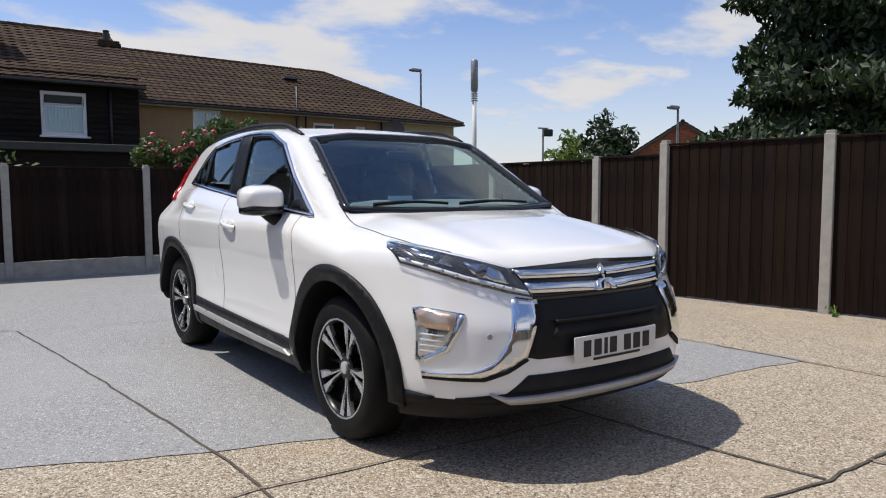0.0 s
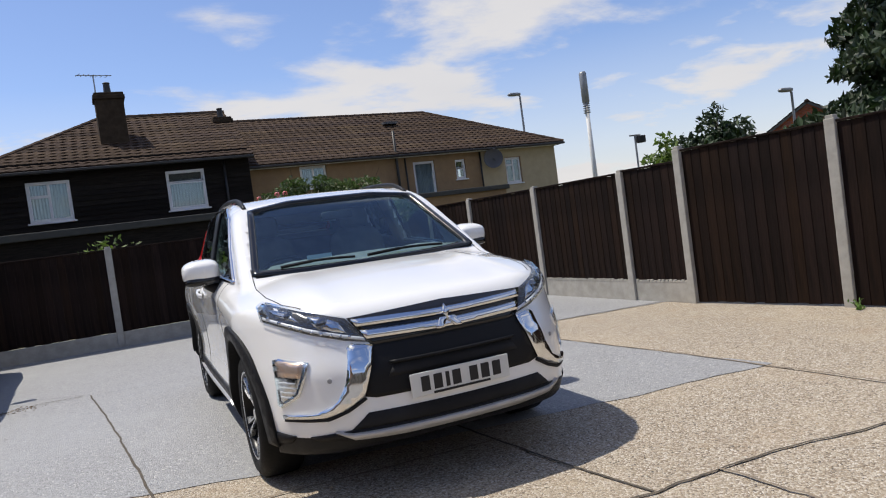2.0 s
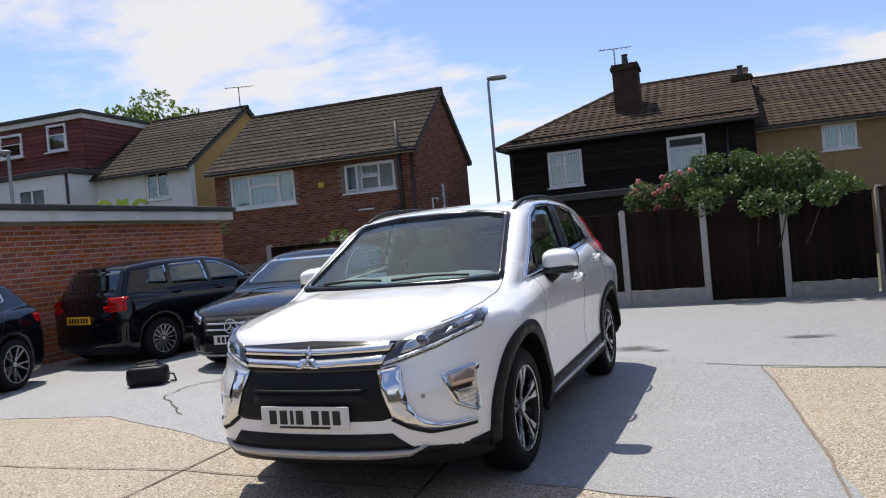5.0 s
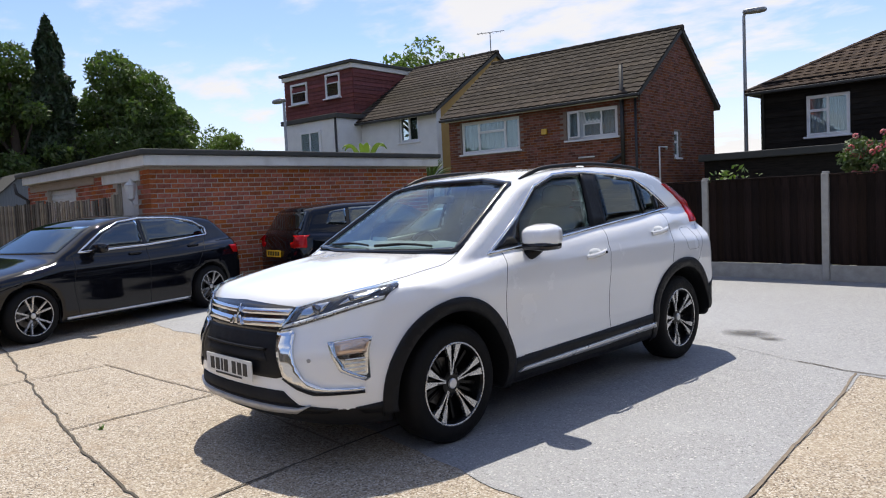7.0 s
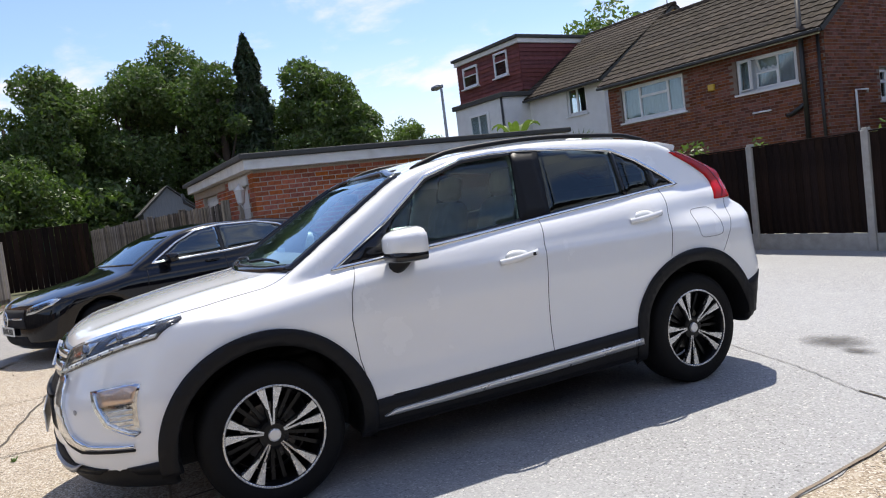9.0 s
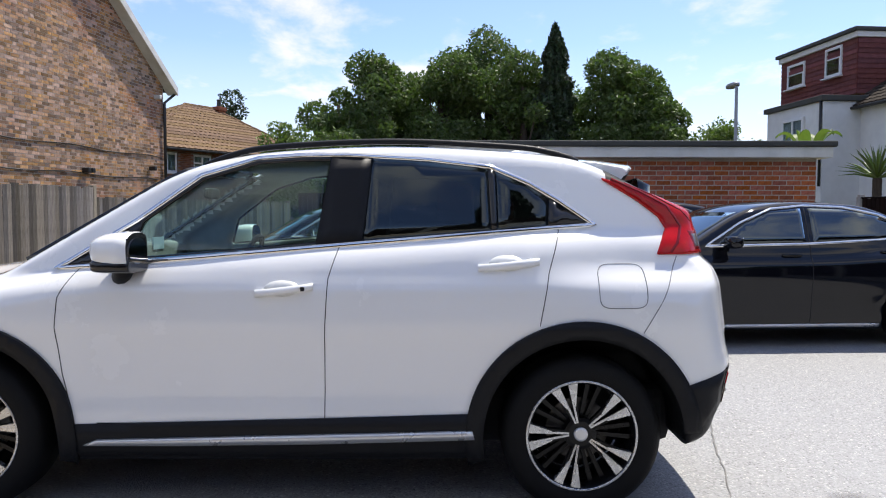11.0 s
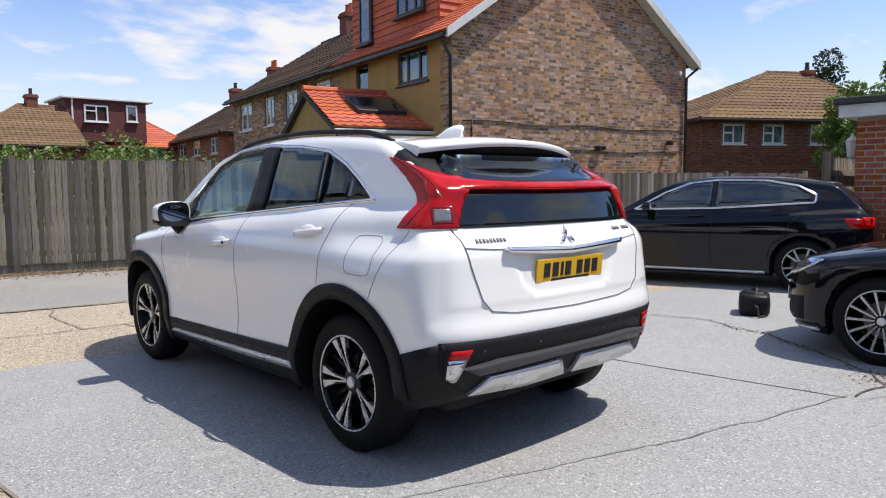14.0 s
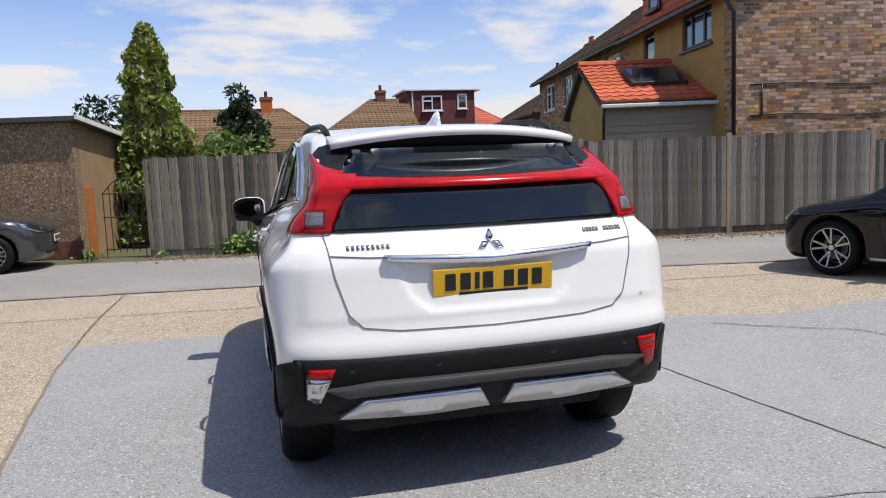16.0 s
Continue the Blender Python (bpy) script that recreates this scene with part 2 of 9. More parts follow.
def add_tube(bm, pts, r, n=8, closed=False, taper=None):
    """A round bar along a line of points."""
    pts = [Vector(p) for p in pts]
    k, rings = len(pts), []
    for i, p in enumerate(pts):
        d = (pts[(i + 1) % k] - pts[i - 1]) if closed else (pts[min(i + 1, k - 1)] - pts[max(i - 1, 0)])
        d.normalize()
        u = d.orthogonal().normalized() if not rings else (rings[-1][1] - d * rings[-1][1].dot(d)).normalized()
        w = d.cross(u)
        rad = r * (taper[i] if taper else 1)
        rings.append(([bm.verts.new(p + rad * (math.cos(2 * math.pi * j / n) * u + math.sin(2 * math.pi * j / n) * w)) for j in range(n)], u))
    for i in range(k if closed else k - 1):
        a, b = rings[i][0], rings[(i + 1) % k][0]
        for j in range(n):
            bm.faces.new((a[j], a[(j + 1) % n], b[(j + 1) % n], b[j]))
    if not closed:
        bm.faces.new(rings[0][0][::-1]), bm.faces.new(rings[-1][0])
    return bm


def tube(pts, r, n=8, closed=False, taper=None):
    return add_tube(bmesh.new(), pts, r, n, closed, taper)


def lathe(profile, n=32, axis="x", bm=None, caps=True):
    """A profile of (along, radius) turned about an axis."""
    bm = bm or bmesh.new()
    rings = []
    for a, r in profile:
        ring = []
        for j in range(n):
            c, s = r * math.cos(2 * math.pi * j / n), r * math.sin(2 * math.pi * j / n)
            ring.append(bm.verts.new({"x": (a, c, s), "y": (c, a, s), "z": (c, s, a)}[axis]))
        rings.append(ring)
    for p, q in zip(rings, rings[1:]):
        for j in range(n):
            bm.faces.new((p[j], p[(j + 1) % n], q[(j + 1) % n], q[j]))
    if caps:
        bm.faces.new(rings[0][::-1]), bm.faces.new(rings[-1])
    bmesh.ops.recalc_face_normals(bm, faces=bm.faces[:])
    return bm


@functools.lru_cache(maxsize=None)
def slopes(knots):
    xs, ys = np.array(knots, float).T
    h, d = np.diff(xs), np.diff(ys) / np.diff(xs)
    m = np.zeros_like(ys)
    ok = d[:-1] * d[1:] > 0
    w1, w2 = 2 * h[1:] + h[:-1], h[1:] + 2 * h[:-1]
    with np.errstate(divide="ignore", invalid="ignore"):
        m[1:-1] = np.where(ok, (w1 + w2) / (w1 / d[:-1] + w2 / d[1:]), 0)
    m[0], m[-1] = d[0], d[-1]
    return xs, ys, h, m


def pchip(x, knots):
    """A smooth curve through (x, y) knots, with no overshoot."""
    xs, ys, h, m = slopes(tuple(knots))
    x = np.clip(x, xs[0], xs[-1])
    i = np.clip(np.searchsorted(xs, x) - 1, 0, len(h) - 1)
    t = (x - xs[i]) / h[i]
    return ((2 * t**3 - 3 * t**2 + 1) * ys[i] + (t**3 - 2 * t**2 + t) * h[i] * m[i]
            + (-2 * t**3 + 3 * t**2) * ys[i + 1] + (t**3 - t**2) * h[i] * m[i + 1])


def smax(a, b, k):
    h = np.maximum(k - np.abs(a - b), 0) / k
    return np.maximum(a, b) + h * h * k * 0.25


def smin(a, b, k):
    return -smax(-a, -b, k)


def gradient(f, p, e=0.004):
    g = np.empty_like(p)
    for i in range(3):
        d = np.zeros(3)
        d[i] = e
        g[:, i] = (f(*(p + d).T) - f(*(p - d).T)) / (2 * e)
    return g


def skin(f, lo, hi, h):
    """The mesh of the surface f = 0 inside a box, on a lattice of step h."""
    ax = [np.arange(a, b + h, h) for a, b in zip(lo, hi)]
    g = f(*np.meshgrid(*ax, indexing="ij"))
    s = g < 0
    dims = [len(a) - 1 for a in ax]
    cnt, pos, num = np.zeros(dims, int), np.zeros((*dims, 3)), np.zeros(dims)
    cut = lambda arr, o: arr[o[0]:o[0] + dims[0], o[1]:o[1] + dims[1], o[2]:o[2] + dims[2]]  # noqa: E731
    corners = [(i, j, k) for i in (0, 1) for j in (0, 1) for k in (0, 1)]
    for o in corners:
        cnt += cut(s, o)
    for o in corners:
        for axis in range(3):
            if o[axis]:
                continue
            q = list(o)
            q[axis] = 1
            a, b = cut(g, o), cut(g, q)
            hit = (a < 0) != (b < 0)
            with np.errstate(divide="ignore", invalid="ignore"):
                t = np.where(hit, a / (a - b), 0)
            for c in range(3):
                pos[..., c] += np.where(hit, o[c] + (t if c == axis else 0), 0)
            num += hit
    mixed = (cnt > 0) & (cnt < 8)
    idx = np.full(dims, -1)
    idx[mixed] = np.arange(mixed.sum())
    cell = np.argwhere(mixed)
    p = (cell + pos[mixed] / num[mixed][:, None]) * h + np.array([a[0] for a in ax])
    for _ in range(3):
        gr = gradient(f, p)
        step = f(*p.T)[:, None] * gr / np.maximum((gr * gr).sum(1), 0.2)[:, None]
        p -= np.clip(step, -0.3 * h, 0.3 * h)
    quads = []
    for axis in range(3):
        u, v = (axis + 1) % 3, (axis + 2) % 3
        sl0, sl1 = [slice(None)] * 3, [slice(None)] * 3
        sl0[axis], sl1[axis] = slice(0, -1), slice(1, None)
        change = s[tuple(sl0)] != s[tuple(sl1)]
        e = np.argwhere(change)
        e = e[(e[:, u] > 0) & (e[:, v] > 0) & (e[:, u] < dims[u]) & (e[:, v] < dims[v])]
        inside = s[tuple(e.T)]
        q = []
        for du, dv in ((1, 1), (0, 1), (0, 0), (1, 0)):
            c = e.copy()
            c[:, u] -= du
            c[:, v] -= dv
            q.append(idx[tuple(c.T)])
        q = np.stack(q, 1)
        q[~inside] = q[~inside][:, ::-1]
        quads.append(q)
    return p, np.concatenate(quads)


def mesh_from(name, verts, faces, mat, smooth=True):
    me = bpy.data.meshes.new(name)
    me.from_pydata(np.asarray(verts).tolist(), [], [list(map(int, q)) for q in faces])
    me.materials.append(mat)
    if smooth:
        me.polygons.foreach_set("use_smooth", [True] * len(me.polygons))
    return me


def fair(me, f):
    """Gives a skin the smooth normals of its form, except along its cut edges."""
    k = len(me.vertices)
    co, vn = np.zeros(k * 3), np.zeros(k * 3)
    me.vertices.foreach_get("co", co), me.vertices.foreach_get("normal", vn)
    co, vn = co.reshape(-1, 3), vn.reshape(-1, 3)
    g = gradient(f, co)
    g /= np.maximum(np.linalg.norm(g, axis=1), 1e-6)[:, None]
    fn = np.zeros(len(me.polygons) * 3)
    me.polygons.foreach_get("normal", fn)
    loops, start, total = np.zeros(len(me.loops), int), np.zeros(len(me.polygons), int), np.zeros(len(me.polygons), int)
    me.loops.foreach_get("vertex_index", loops), me.polygons.foreach_get("loop_start", start), me.polygons.foreach_get("loop_total", total)
    of = np.repeat(np.arange(len(me.polygons)), total)
    worst = np.ones(k)
    np.minimum.at(worst, loops, (fn.reshape(-1, 3)[of] * g[loops]).sum(1))
    me.normals_split_custom_set_from_vertices(np.where((worst > 0.75)[:, None], g, vn).tolist())
    return me


def along(line, step):
    """Points along an outline, no further apart than step."""
    out = []
    for a, b in zip(line, line[1:]):
        k = max(1, math.ceil(math.dist(a, b) / step))
        out += [tuple(u + (w - u) * i / k for u, w in zip(a, b)) for i in range(k)]
    return out + [tuple(line[-1])]


def cast(f, axis, pts2, side, start=2.6, depth=2.6):
    """Where lines along an axis, from outside (side +1 or -1) through flat points, meet the surface f = 0."""
    pts2 = np.asarray(pts2, float)
    others = [i for i in range(3) if i != axis]
    p = np.zeros((len(pts2), 3))
    p[:, others] = pts2

    def val(s):
        q = p.copy()
        q[:, axis] = side * s
        return f(*q.T)

    s_out = np.full(len(p), start)
    s_in = np.full(len(p), start - depth)
    found = np.zeros(len(p), bool)
    steps = np.linspace(start, start - depth, 140)
    q = np.repeat(p[None], 140, 0)
    q[:, :, axis] = side * steps[:, None]
    neg = f(*(q[..., c] for c in range(3)))[1:] < 0
    found = neg.any(0)
    first = neg.argmax(0)
    s_out, s_in = np.where(found, steps[first], s_out), np.where(found, steps[first + 1], s_in)
    for _ in range(18):
        mid = (s_out + s_in) / 2
        neg = val(mid) < 0
        s_in, s_out = np.where(neg, mid, s_in), np.where(neg, s_out, mid)
    if found.any() and not found.all():  # a point past the edge takes its nearest neighbour's depth
        good = np.argwhere(found)[:, 0]
        for i in np.argwhere(~found)[:, 0]:
            s_in[i] = s_in[good[np.argmin(((pts2[good] - pts2[i]) ** 2).sum(1))]]
    p[:, axis] = side * s_in
    return p


def panel(f, axis, outline, side, off=0.004, thick=0.012, step=0.05, reach=2.6):
    """A sheet of an outline's shape that lies on the body, as a bmesh with thickness."""
    ring = along(list(outline) + [outline[0]], step)[:-1]
    arr = np.array(ring)
    lo, hi = arr.min(0), arr.max(0)
    inner = []
    xs, ys = np.arange(lo[0] + step / 2, hi[0], step), np.arange(lo[1] + step / 2, hi[1], step)
    ga, gb = (v.ravel() for v in np.meshgrid(xs, ys, indexing="ij"))
    keep = poly_dist(ga, gb, ring) < -0.45 * step
    inner = list(zip(ga[keep].tolist(), gb[keep].tolist()))
    pts = [Vector(p) for p in ring + inner]
    k = len(ring)
    v2, _, tris, *_ = delaunay_2d_cdt(pts, [(i, (i + 1) % k) for i in range(k)], [], 1, 1e-5)
    v2 = [(v.x, v.y) for v in v2]
    p = cast(f, axis, v2, side, *((1.2, 0.75) if axis == 0 else (2.6, reach)))
    g = gradient(f, p)
    g /= np.maximum(np.linalg.norm(g, axis=1), 1e-6)[:, None]
    top, low = p + off * g, p + (off - thick) * g
    bm = bmesh.new()
    vt, vl = [bm.verts.new(q) for q in top], [bm.verts.new(q) for q in low]
    count = {}
    flip = None
    for t in tris:
        a, b, c = (Vector(top[i]) for i in t)
        nrm = (b - a).cross(c - a)
        t = list(t) if nrm.dot(Vector(g[t[0]])) >= 0 else list(t)[::-1]
        try:
            fc = bm.faces.new([vt[i] for i in t])
            fc.smooth = True
        except ValueError:
            continue
        for i in range(3):
            e = (t[i], t[(i + 1) % 3])
            count[e] = True
    for a, b in list(count):
        if (b, a) not in count:
            bm.faces.new((vt[b], vt[a], vl[a], vl[b]))
    return bm


def ribbon(f, axis, line, side, width, off=0.002, thick=0.004, step=0.03, closed=False):
    """A narrow strip that follows a line drawn on the body."""
    pts = along(list(line) + ([line[0]] if closed else []), step)
    if closed:
        pts = pts[:-1]
    p = cast(f, axis, pts, side, *((1.2, 0.75) if axis == 0 else (2.6, 2.6)))
    g = gradient(f, p)
    g /= np.maximum(np.linalg.norm(g, axis=1), 1e-6)[:, None]
    bm = bmesh.new()
    rows, k = [], len(p)
    for i in range(k):
        a, b = (p[(i + 1) % k], p[i - 1]) if closed else (p[min(i + 1, k - 1)], p[max(i - 1, 0)])
        d = Vector(a - b).normalized()
        n = Vector(g[i])
        w = d.cross(n).normalized() * width / 2
        c = Vector(p[i])
        rows.append([bm.verts.new(c + w + n * (off - thick)), bm.verts.new(c + w * 0.8 + n * off),
                     bm.verts.new(c - w * 0.8 + n * off), bm.verts.new(c - w + n * (off - thick))])
    for i in range(k if closed else k - 1):
        a, b = rows[i], rows[(i + 1) % k]
        for j in range(3):
            fc = bm.faces.new((a[j], a[j + 1], b[j + 1], b[j]))
            fc.smooth = True
    bmesh.ops.recalc_face_normals(bm, faces=bm.faces[:])
    return bm


def poly_dist(u, v, poly):
    """Signed distance to an outline, negative inside."""
    d = np.full(np.shape(u), 1e9)
    inside = np.zeros(np.shape(u), bool)
    for (x1, y1), (x2, y2) in zip(poly, poly[1:] + poly[:1]):
        ex, ey = x2 - x1, y2 - y1
        t = np.clip(((u - x1) * ex + (v - y1) * ey) / (ex * ex + ey * ey), 0, 1)
        d = np.minimum(d, np.hypot(u - x1 - t * ex, v - y1 - t * ey))
        if y1 != y2:
            inside ^= ((y1 > v) != (y2 > v)) & (u < ex * (v - y1) / ey + x1)
    return np.where(inside, -d, d)


# ---- materials ----
M_AGG = pebble_material("exposed_aggregate", [(0.0, (0.29, 0.235, 0.168)), (0.3, (0.405, 0.345, 0.26)), (0.55, (0.475, 0.42, 0.34)),
                                              (0.75, (0.20, 0.155, 0.11)), (0.86, (0.60, 0.55, 0.47)), (0.95, (0.10, 0.085, 0.07))], 115.0, bump=0.9,
                        patch=((0.7, 0.48, 0.66, 0.35, (0.48, 0.40, 0.29)), (2.3, 0.55, 0.75, 0.5, (0.34, 0.24, 0.14)), (9.0, 0.58, 0.72, 0.3, (0.6, 0.54, 0.45)), (26.0, 0.56, 0.62, 0.32, (0.22, 0.165, 0.11)), (34.0, 0.58, 0.64, 0.4, (0.62, 0.57, 0.49))))
M_GREY = pebble_material("grey_paint_on_concrete", [(0.0, (0.265, 0.268, 0.27)), (0.35, (0.315, 0.317, 0.32)), (0.7, (0.225, 0.228, 0.231)),
                                                   (0.88, (0.39, 0.40, 0.405)), (0.94, (0.13, 0.132, 0.135)), (0.975, (0.52, 0.51, 0.49))], 105.0, bump=0.6, rough=0.62,
                         patch=((0.45, 0.46, 0.64, 0.5, (0.325, 0.332, 0.338)), (1.6, 0.6, 0.74, 0.6, (0.40, 0.405, 0.40)), (3.4, 0.66, 0.74, 0.7, (0.15, 0.145, 0.135)), (7.0, 0.68, 0.75, 0.6, (0.46, 0.45, 0.42)), (30.0, 0.60, 0.66, 0.3, (0.19, 0.19, 0.19)), (38.0, 0.62, 0.68, 0.3, (0.42, 0.42, 0.41))))
M_LANE = pebble_material("worn_asphalt", [(0.0, (0.23, 0.22, 0.21)), (0.4, (0.27, 0.26, 0.245)), (0.7, (0.19, 0.185, 0.18)), (0.9, (0.33, 0.31, 0.28)), (0.97, (0.12, 0.12, 0.12))], 80.0,
                         bump=0.3, patch=((0.5, 0.48, 0.62, 0.6, (0.30, 0.285, 0.26)), (2.0, 0.6, 0.75, 0.5, (0.17, 0.16, 0.15))))
M_EARTH = material("rough_grass_earth", (0.07, 0.085, 0.03), (0.10, 0.085, 0.05), 1.5, rough=0.95, bump=0.8, bump_scale=30, third=(0.16, 0.14, 0.10), third_scale=0.3)
M_CRACK = material("dirt_in_joint", (0.055, 0.047, 0.038), (0.12, 0.10, 0.075), 25, rough=0.95, bump=0.6, bump_scale=90)
M_HAIR = material("dusty_hairline_crack", (0.13, 0.125, 0.12), (0.26, 0.255, 0.25), 9, rough=0.95)
M_JOINT = material("sandy_joint", (0.17, 0.14, 0.11), (0.26, 0.21, 0.15), 18, rough=0.95, bump=0.5, bump_scale=90)
M_OIL = soft_stain("oil_stain", (0.075, 0.07, 0.065))
M_POST = material("concrete_post", (0.42, 0.40, 0.36), (0.33, 0.315, 0.28), 8, rough=0.85, bump=0.5, bump_scale=60, third=(0.25, 0.24, 0.2), third_scale=2.0)
M_DARKWOOD = material("dark_stained_wood", (0.017, 0.0085, 0.0055), (0.008, 0.0045, 0.0032), 4, spec=0.12, rough=0.7, bump=0.5, bump_scale=22, stretch=(6, 6, 0.5),
                      third=(0.034, 0.017, 0.010), third_scale=1.3, third_amount=0.7, rand=0.35)
M_OLDWOOD = material("weathered_wood", (0.27, 0.235, 0.19), (0.10, 0.084, 0.066), 7, rough=0.85, bump=0.7, bump_scale=25, stretch=(6, 6, 0.4),
                     third=(0.36, 0.31, 0.24), third_scale=1.6, third_amount=0.6, rand=0.65)
M_WEED = material("weed_leaves", (0.10, 0.19, 0.035), (0.16, 0.27, 0.05), 9, rough=0.6, rand=0.35)

# ---- ground ----


def uneven(line, amount, step=0.12, closed=True, seed=0):
    """An outline with a worn, wandering edge."""
    pts = along(list(line) + ([line[0]] if closed else []), step)
    if closed:
        pts = pts[:-1]
    out = []
    for x, y in pts:
        out.append((x + amount * noise.noise((x * 3.1, y * 3.1, seed)) + 0.4 * amount * noise.noise((x * 13, y * 13, seed + 5)),
                    y + amount * noise.noise((x * 3.1 + 9, y * 3.1, seed)) + 0.4 * amount * noise.noise((x * 13, y * 13 + 4, seed + 5))))
    return out


def sheet(outline, z, bm=None):
    bm = bm or bmesh.new()
    k = len(outline)
    v2, _, tris, *_ = delaunay_2d_cdt([Vector(p) for p in outline], [(i, (i + 1) % k) for i in range(k)], [], 1, 1e-6)
    vs = [bm.verts.new((v.x, v.y, z)) for v in v2]
    for t in tris:
        f = bm.faces.new([vs[i] for i in t])
        f.normal_update()
        if f.normal.z < 0:
            f.normal_flip()
    return bm


def strip(line, width, z, seed=0, wander=0.02, step=0.07, lumpy=0.6):
    """A crack or joint: a narrow, uneven strip."""
    pts = uneven(line, wander, step, closed=False, seed=seed)
    bm = bmesh.new()
    rows = []
    for i, (x, y) in enumerate(pts):
        a, b = pts[max(i - 1, 0)], pts[min(i + 1, len(pts) - 1)]
        d = Vector((b[0] - a[0], b[1] - a[1], 0)).normalized()
        n = Vector((-d.y, d.x, 0))
        w = width * (1 + lumpy * noise.noise((x * 9, y * 9, seed + 3)))
        w2 = width * (1 + lumpy * noise.noise((x * 9 + 7, y * 9, seed + 3)))
        rows.append((bm.verts.new(Vector((x, y, z)) + n * w / 2), bm.verts.new(Vector((x, y, z)) - n * w2 / 2)))
    for p, q in zip(rows, rows[1:]):
        bm.faces.new((p[0], p[1], q[1], q[0]))
    bmesh.ops.recalc_face_normals(bm, faces=bm.faces[:])
    if bm.faces and bm.faces[:][0].normal.z < 0:
        bmesh.ops.reverse_faces(bm, faces=bm.faces[:])
    return bm


ground = part("ground", sheet([(-600, -600), (600, -600), (600, 600), (-600, 600)], -0.004), M_EARTH)
tagged(ground, "rough grass and earth round the yard", "ground", kind="structure")
yard = part("yard_floor", sheet([(-12.0, -6.0), (14.0, -9.6), (14.0, 7.6), (-12.0, 7.6)], 0.0), M_AGG)
tagged(yard, "tan exposed-aggregate concrete yard with loose pebbles", "ground", kind="structure")

grey = [(-7.4, -0.25), (-4.7, -0.55), (-3.43, -0.42), (-2.17, -0.85), (-1.42, -1.15), (-0.87, -1.31), (1.25, -1.66), (2.54, -1.79),
        (2.43, -1.0), (2.32, 0.1), (2.22, 1.0), (2.14, 1.51), (3.2, 1.42), (4.3, 1.2), (4.0, 6.95), (-7.4, 7.05)]
pavement = part("pavement", sheet(uneven(grey, 0.035, seed=1), 0.004), M_GREY)
tagged(pavement, "pale grey painted concrete, worn and stained, in the yard", "pavement", kind="structure")
lane = part("road", sheet(uneven([(14, -8.6), (14, -4.7), (3.9, -4.9), (-2, -4.1), (-6, -3.0), (-40, 4.5), (-40, 1.2), (-12, -5.2), (0, -8.0), (8, -9.6)], 0.08, seed=2), 0.004), M_LANE)
tagged(lane, "worn grey asphalt lane between the yard and a wooden fence", "road", kind="structure")


def ground_mark(name, bm, mat, label):
    return tagged(part(name, bm, mat), label, "ground joint", kind="structure")


JOINTS = [
    ([(-1.88, 2.70), (-1.70, 1.33), (-1.62, 0.65), (-1.42, -1.17), (-1.37, -2.80)], 0.015, 0.012, M_CRACK),
    ([(0.33, -1.30), (0.45, -2.5), (0.52, -2.95)], 0.016, 0.012, M_CRACK),
    ([(-6.2, -2.1), (-3.3, -2.5), (-1.40, -2.78), (0.52, -2.95), (0.86, -2.95), (1.4, -2.98), (2.5, -3.15), (4.4, -3.4)], 0.015, 0.03, M_CRACK),
    ([(-3.4, -1.82), (-2.4, -1.76), (-1.42, -1.68), (-0.4, -1.74), (0.4, -1.8)], 0.014, 0.015, M_JOINT),
    ([(2.12, 1.54), (2.22, 0.9), (2.32, 0.0), (2.42, -1.0), (2.47, -2.0)], 0.018, 0.012, M_JOINT),
    ([(4.25, 1.24), (3.2, 1.42), (2.1, 1.57), (1.67, 1.69)], 0.016, 0.04, M_CRACK),
    ([(1.67, 1.69), (1.08, 1.935), (0.57, 2.08), (0.06, 2.23)], 0.006, 0.04, M_HAIR),
    ([(0.06, 2.23), (-0.73, 2.45), (-1.92, 2.70)], 0.008, 0.04, M_HAIR),
    ([(-1.92, 2.76), (-2.2, 2.95), (-2.9, 3.25)], 0.006, 0.02, M_HAIR),
    ([(-1.95, 2.72), (-2.3, 2.78), (-2.62, 2.62), (-2.72, 2.42), (-3.05, 2.1), (-3.25, 1.75), (-3.42, 1.55), (-3.5, 1.15), (-3.68, 0.87), (-3.6, 0.4), (-3.2, 0.1), (-2.7, -0.3)], 0.014, 0.06, M_CRACK),
    ([(0.86, -2.95), (0.95, -3.7), (0.8, -4.6)], 0.016, 0.05, M_JOINT),
    ([(-3.34, -1.85), (-3.30, -2.5), (-3.2, -3.6)], 0.018, 0.02, M_JOINT),
    ([(2.47, -2.0), (2.5, -3.1), (2.5, -4.8)], 0.018, 0.012, M_JOINT),
    ([(-6.0, -3.0), (-2.0, -4.08), (3.9, -4.88), (9.0, -4.9)], 0.05, 0.05, M_JOINT),
]
for i, (line, w, wander, m) in enumerate(JOINTS):
    ground_mark("crack", strip(line, w, 0.0065 + 0.0006 * i, seed=i * 3, wander=wander), m,
                "dark dirt-filled crack in the concrete" if m is not M_JOINT else "sandy joint between concrete slabs")
for i, (x, y, a, b) in enumerate(((0.86, 2.6, 0.36, 0.17), (1.2, 2.42, 0.14, 0.08), (2.6, 3.1, 0.35, 0.12))):
    outline = [(x + a * math.cos(k * 0.4), y + b * math.sin(k * 0.4)) for k in range(16)]
    ground_mark("stain", sheet(uneven(outline, 0.12, 0.05, seed=20 + i), 0.0135 + 0.0004 * i), M_OIL, "dark oily stain on the painted concrete")

# ---- fences ----


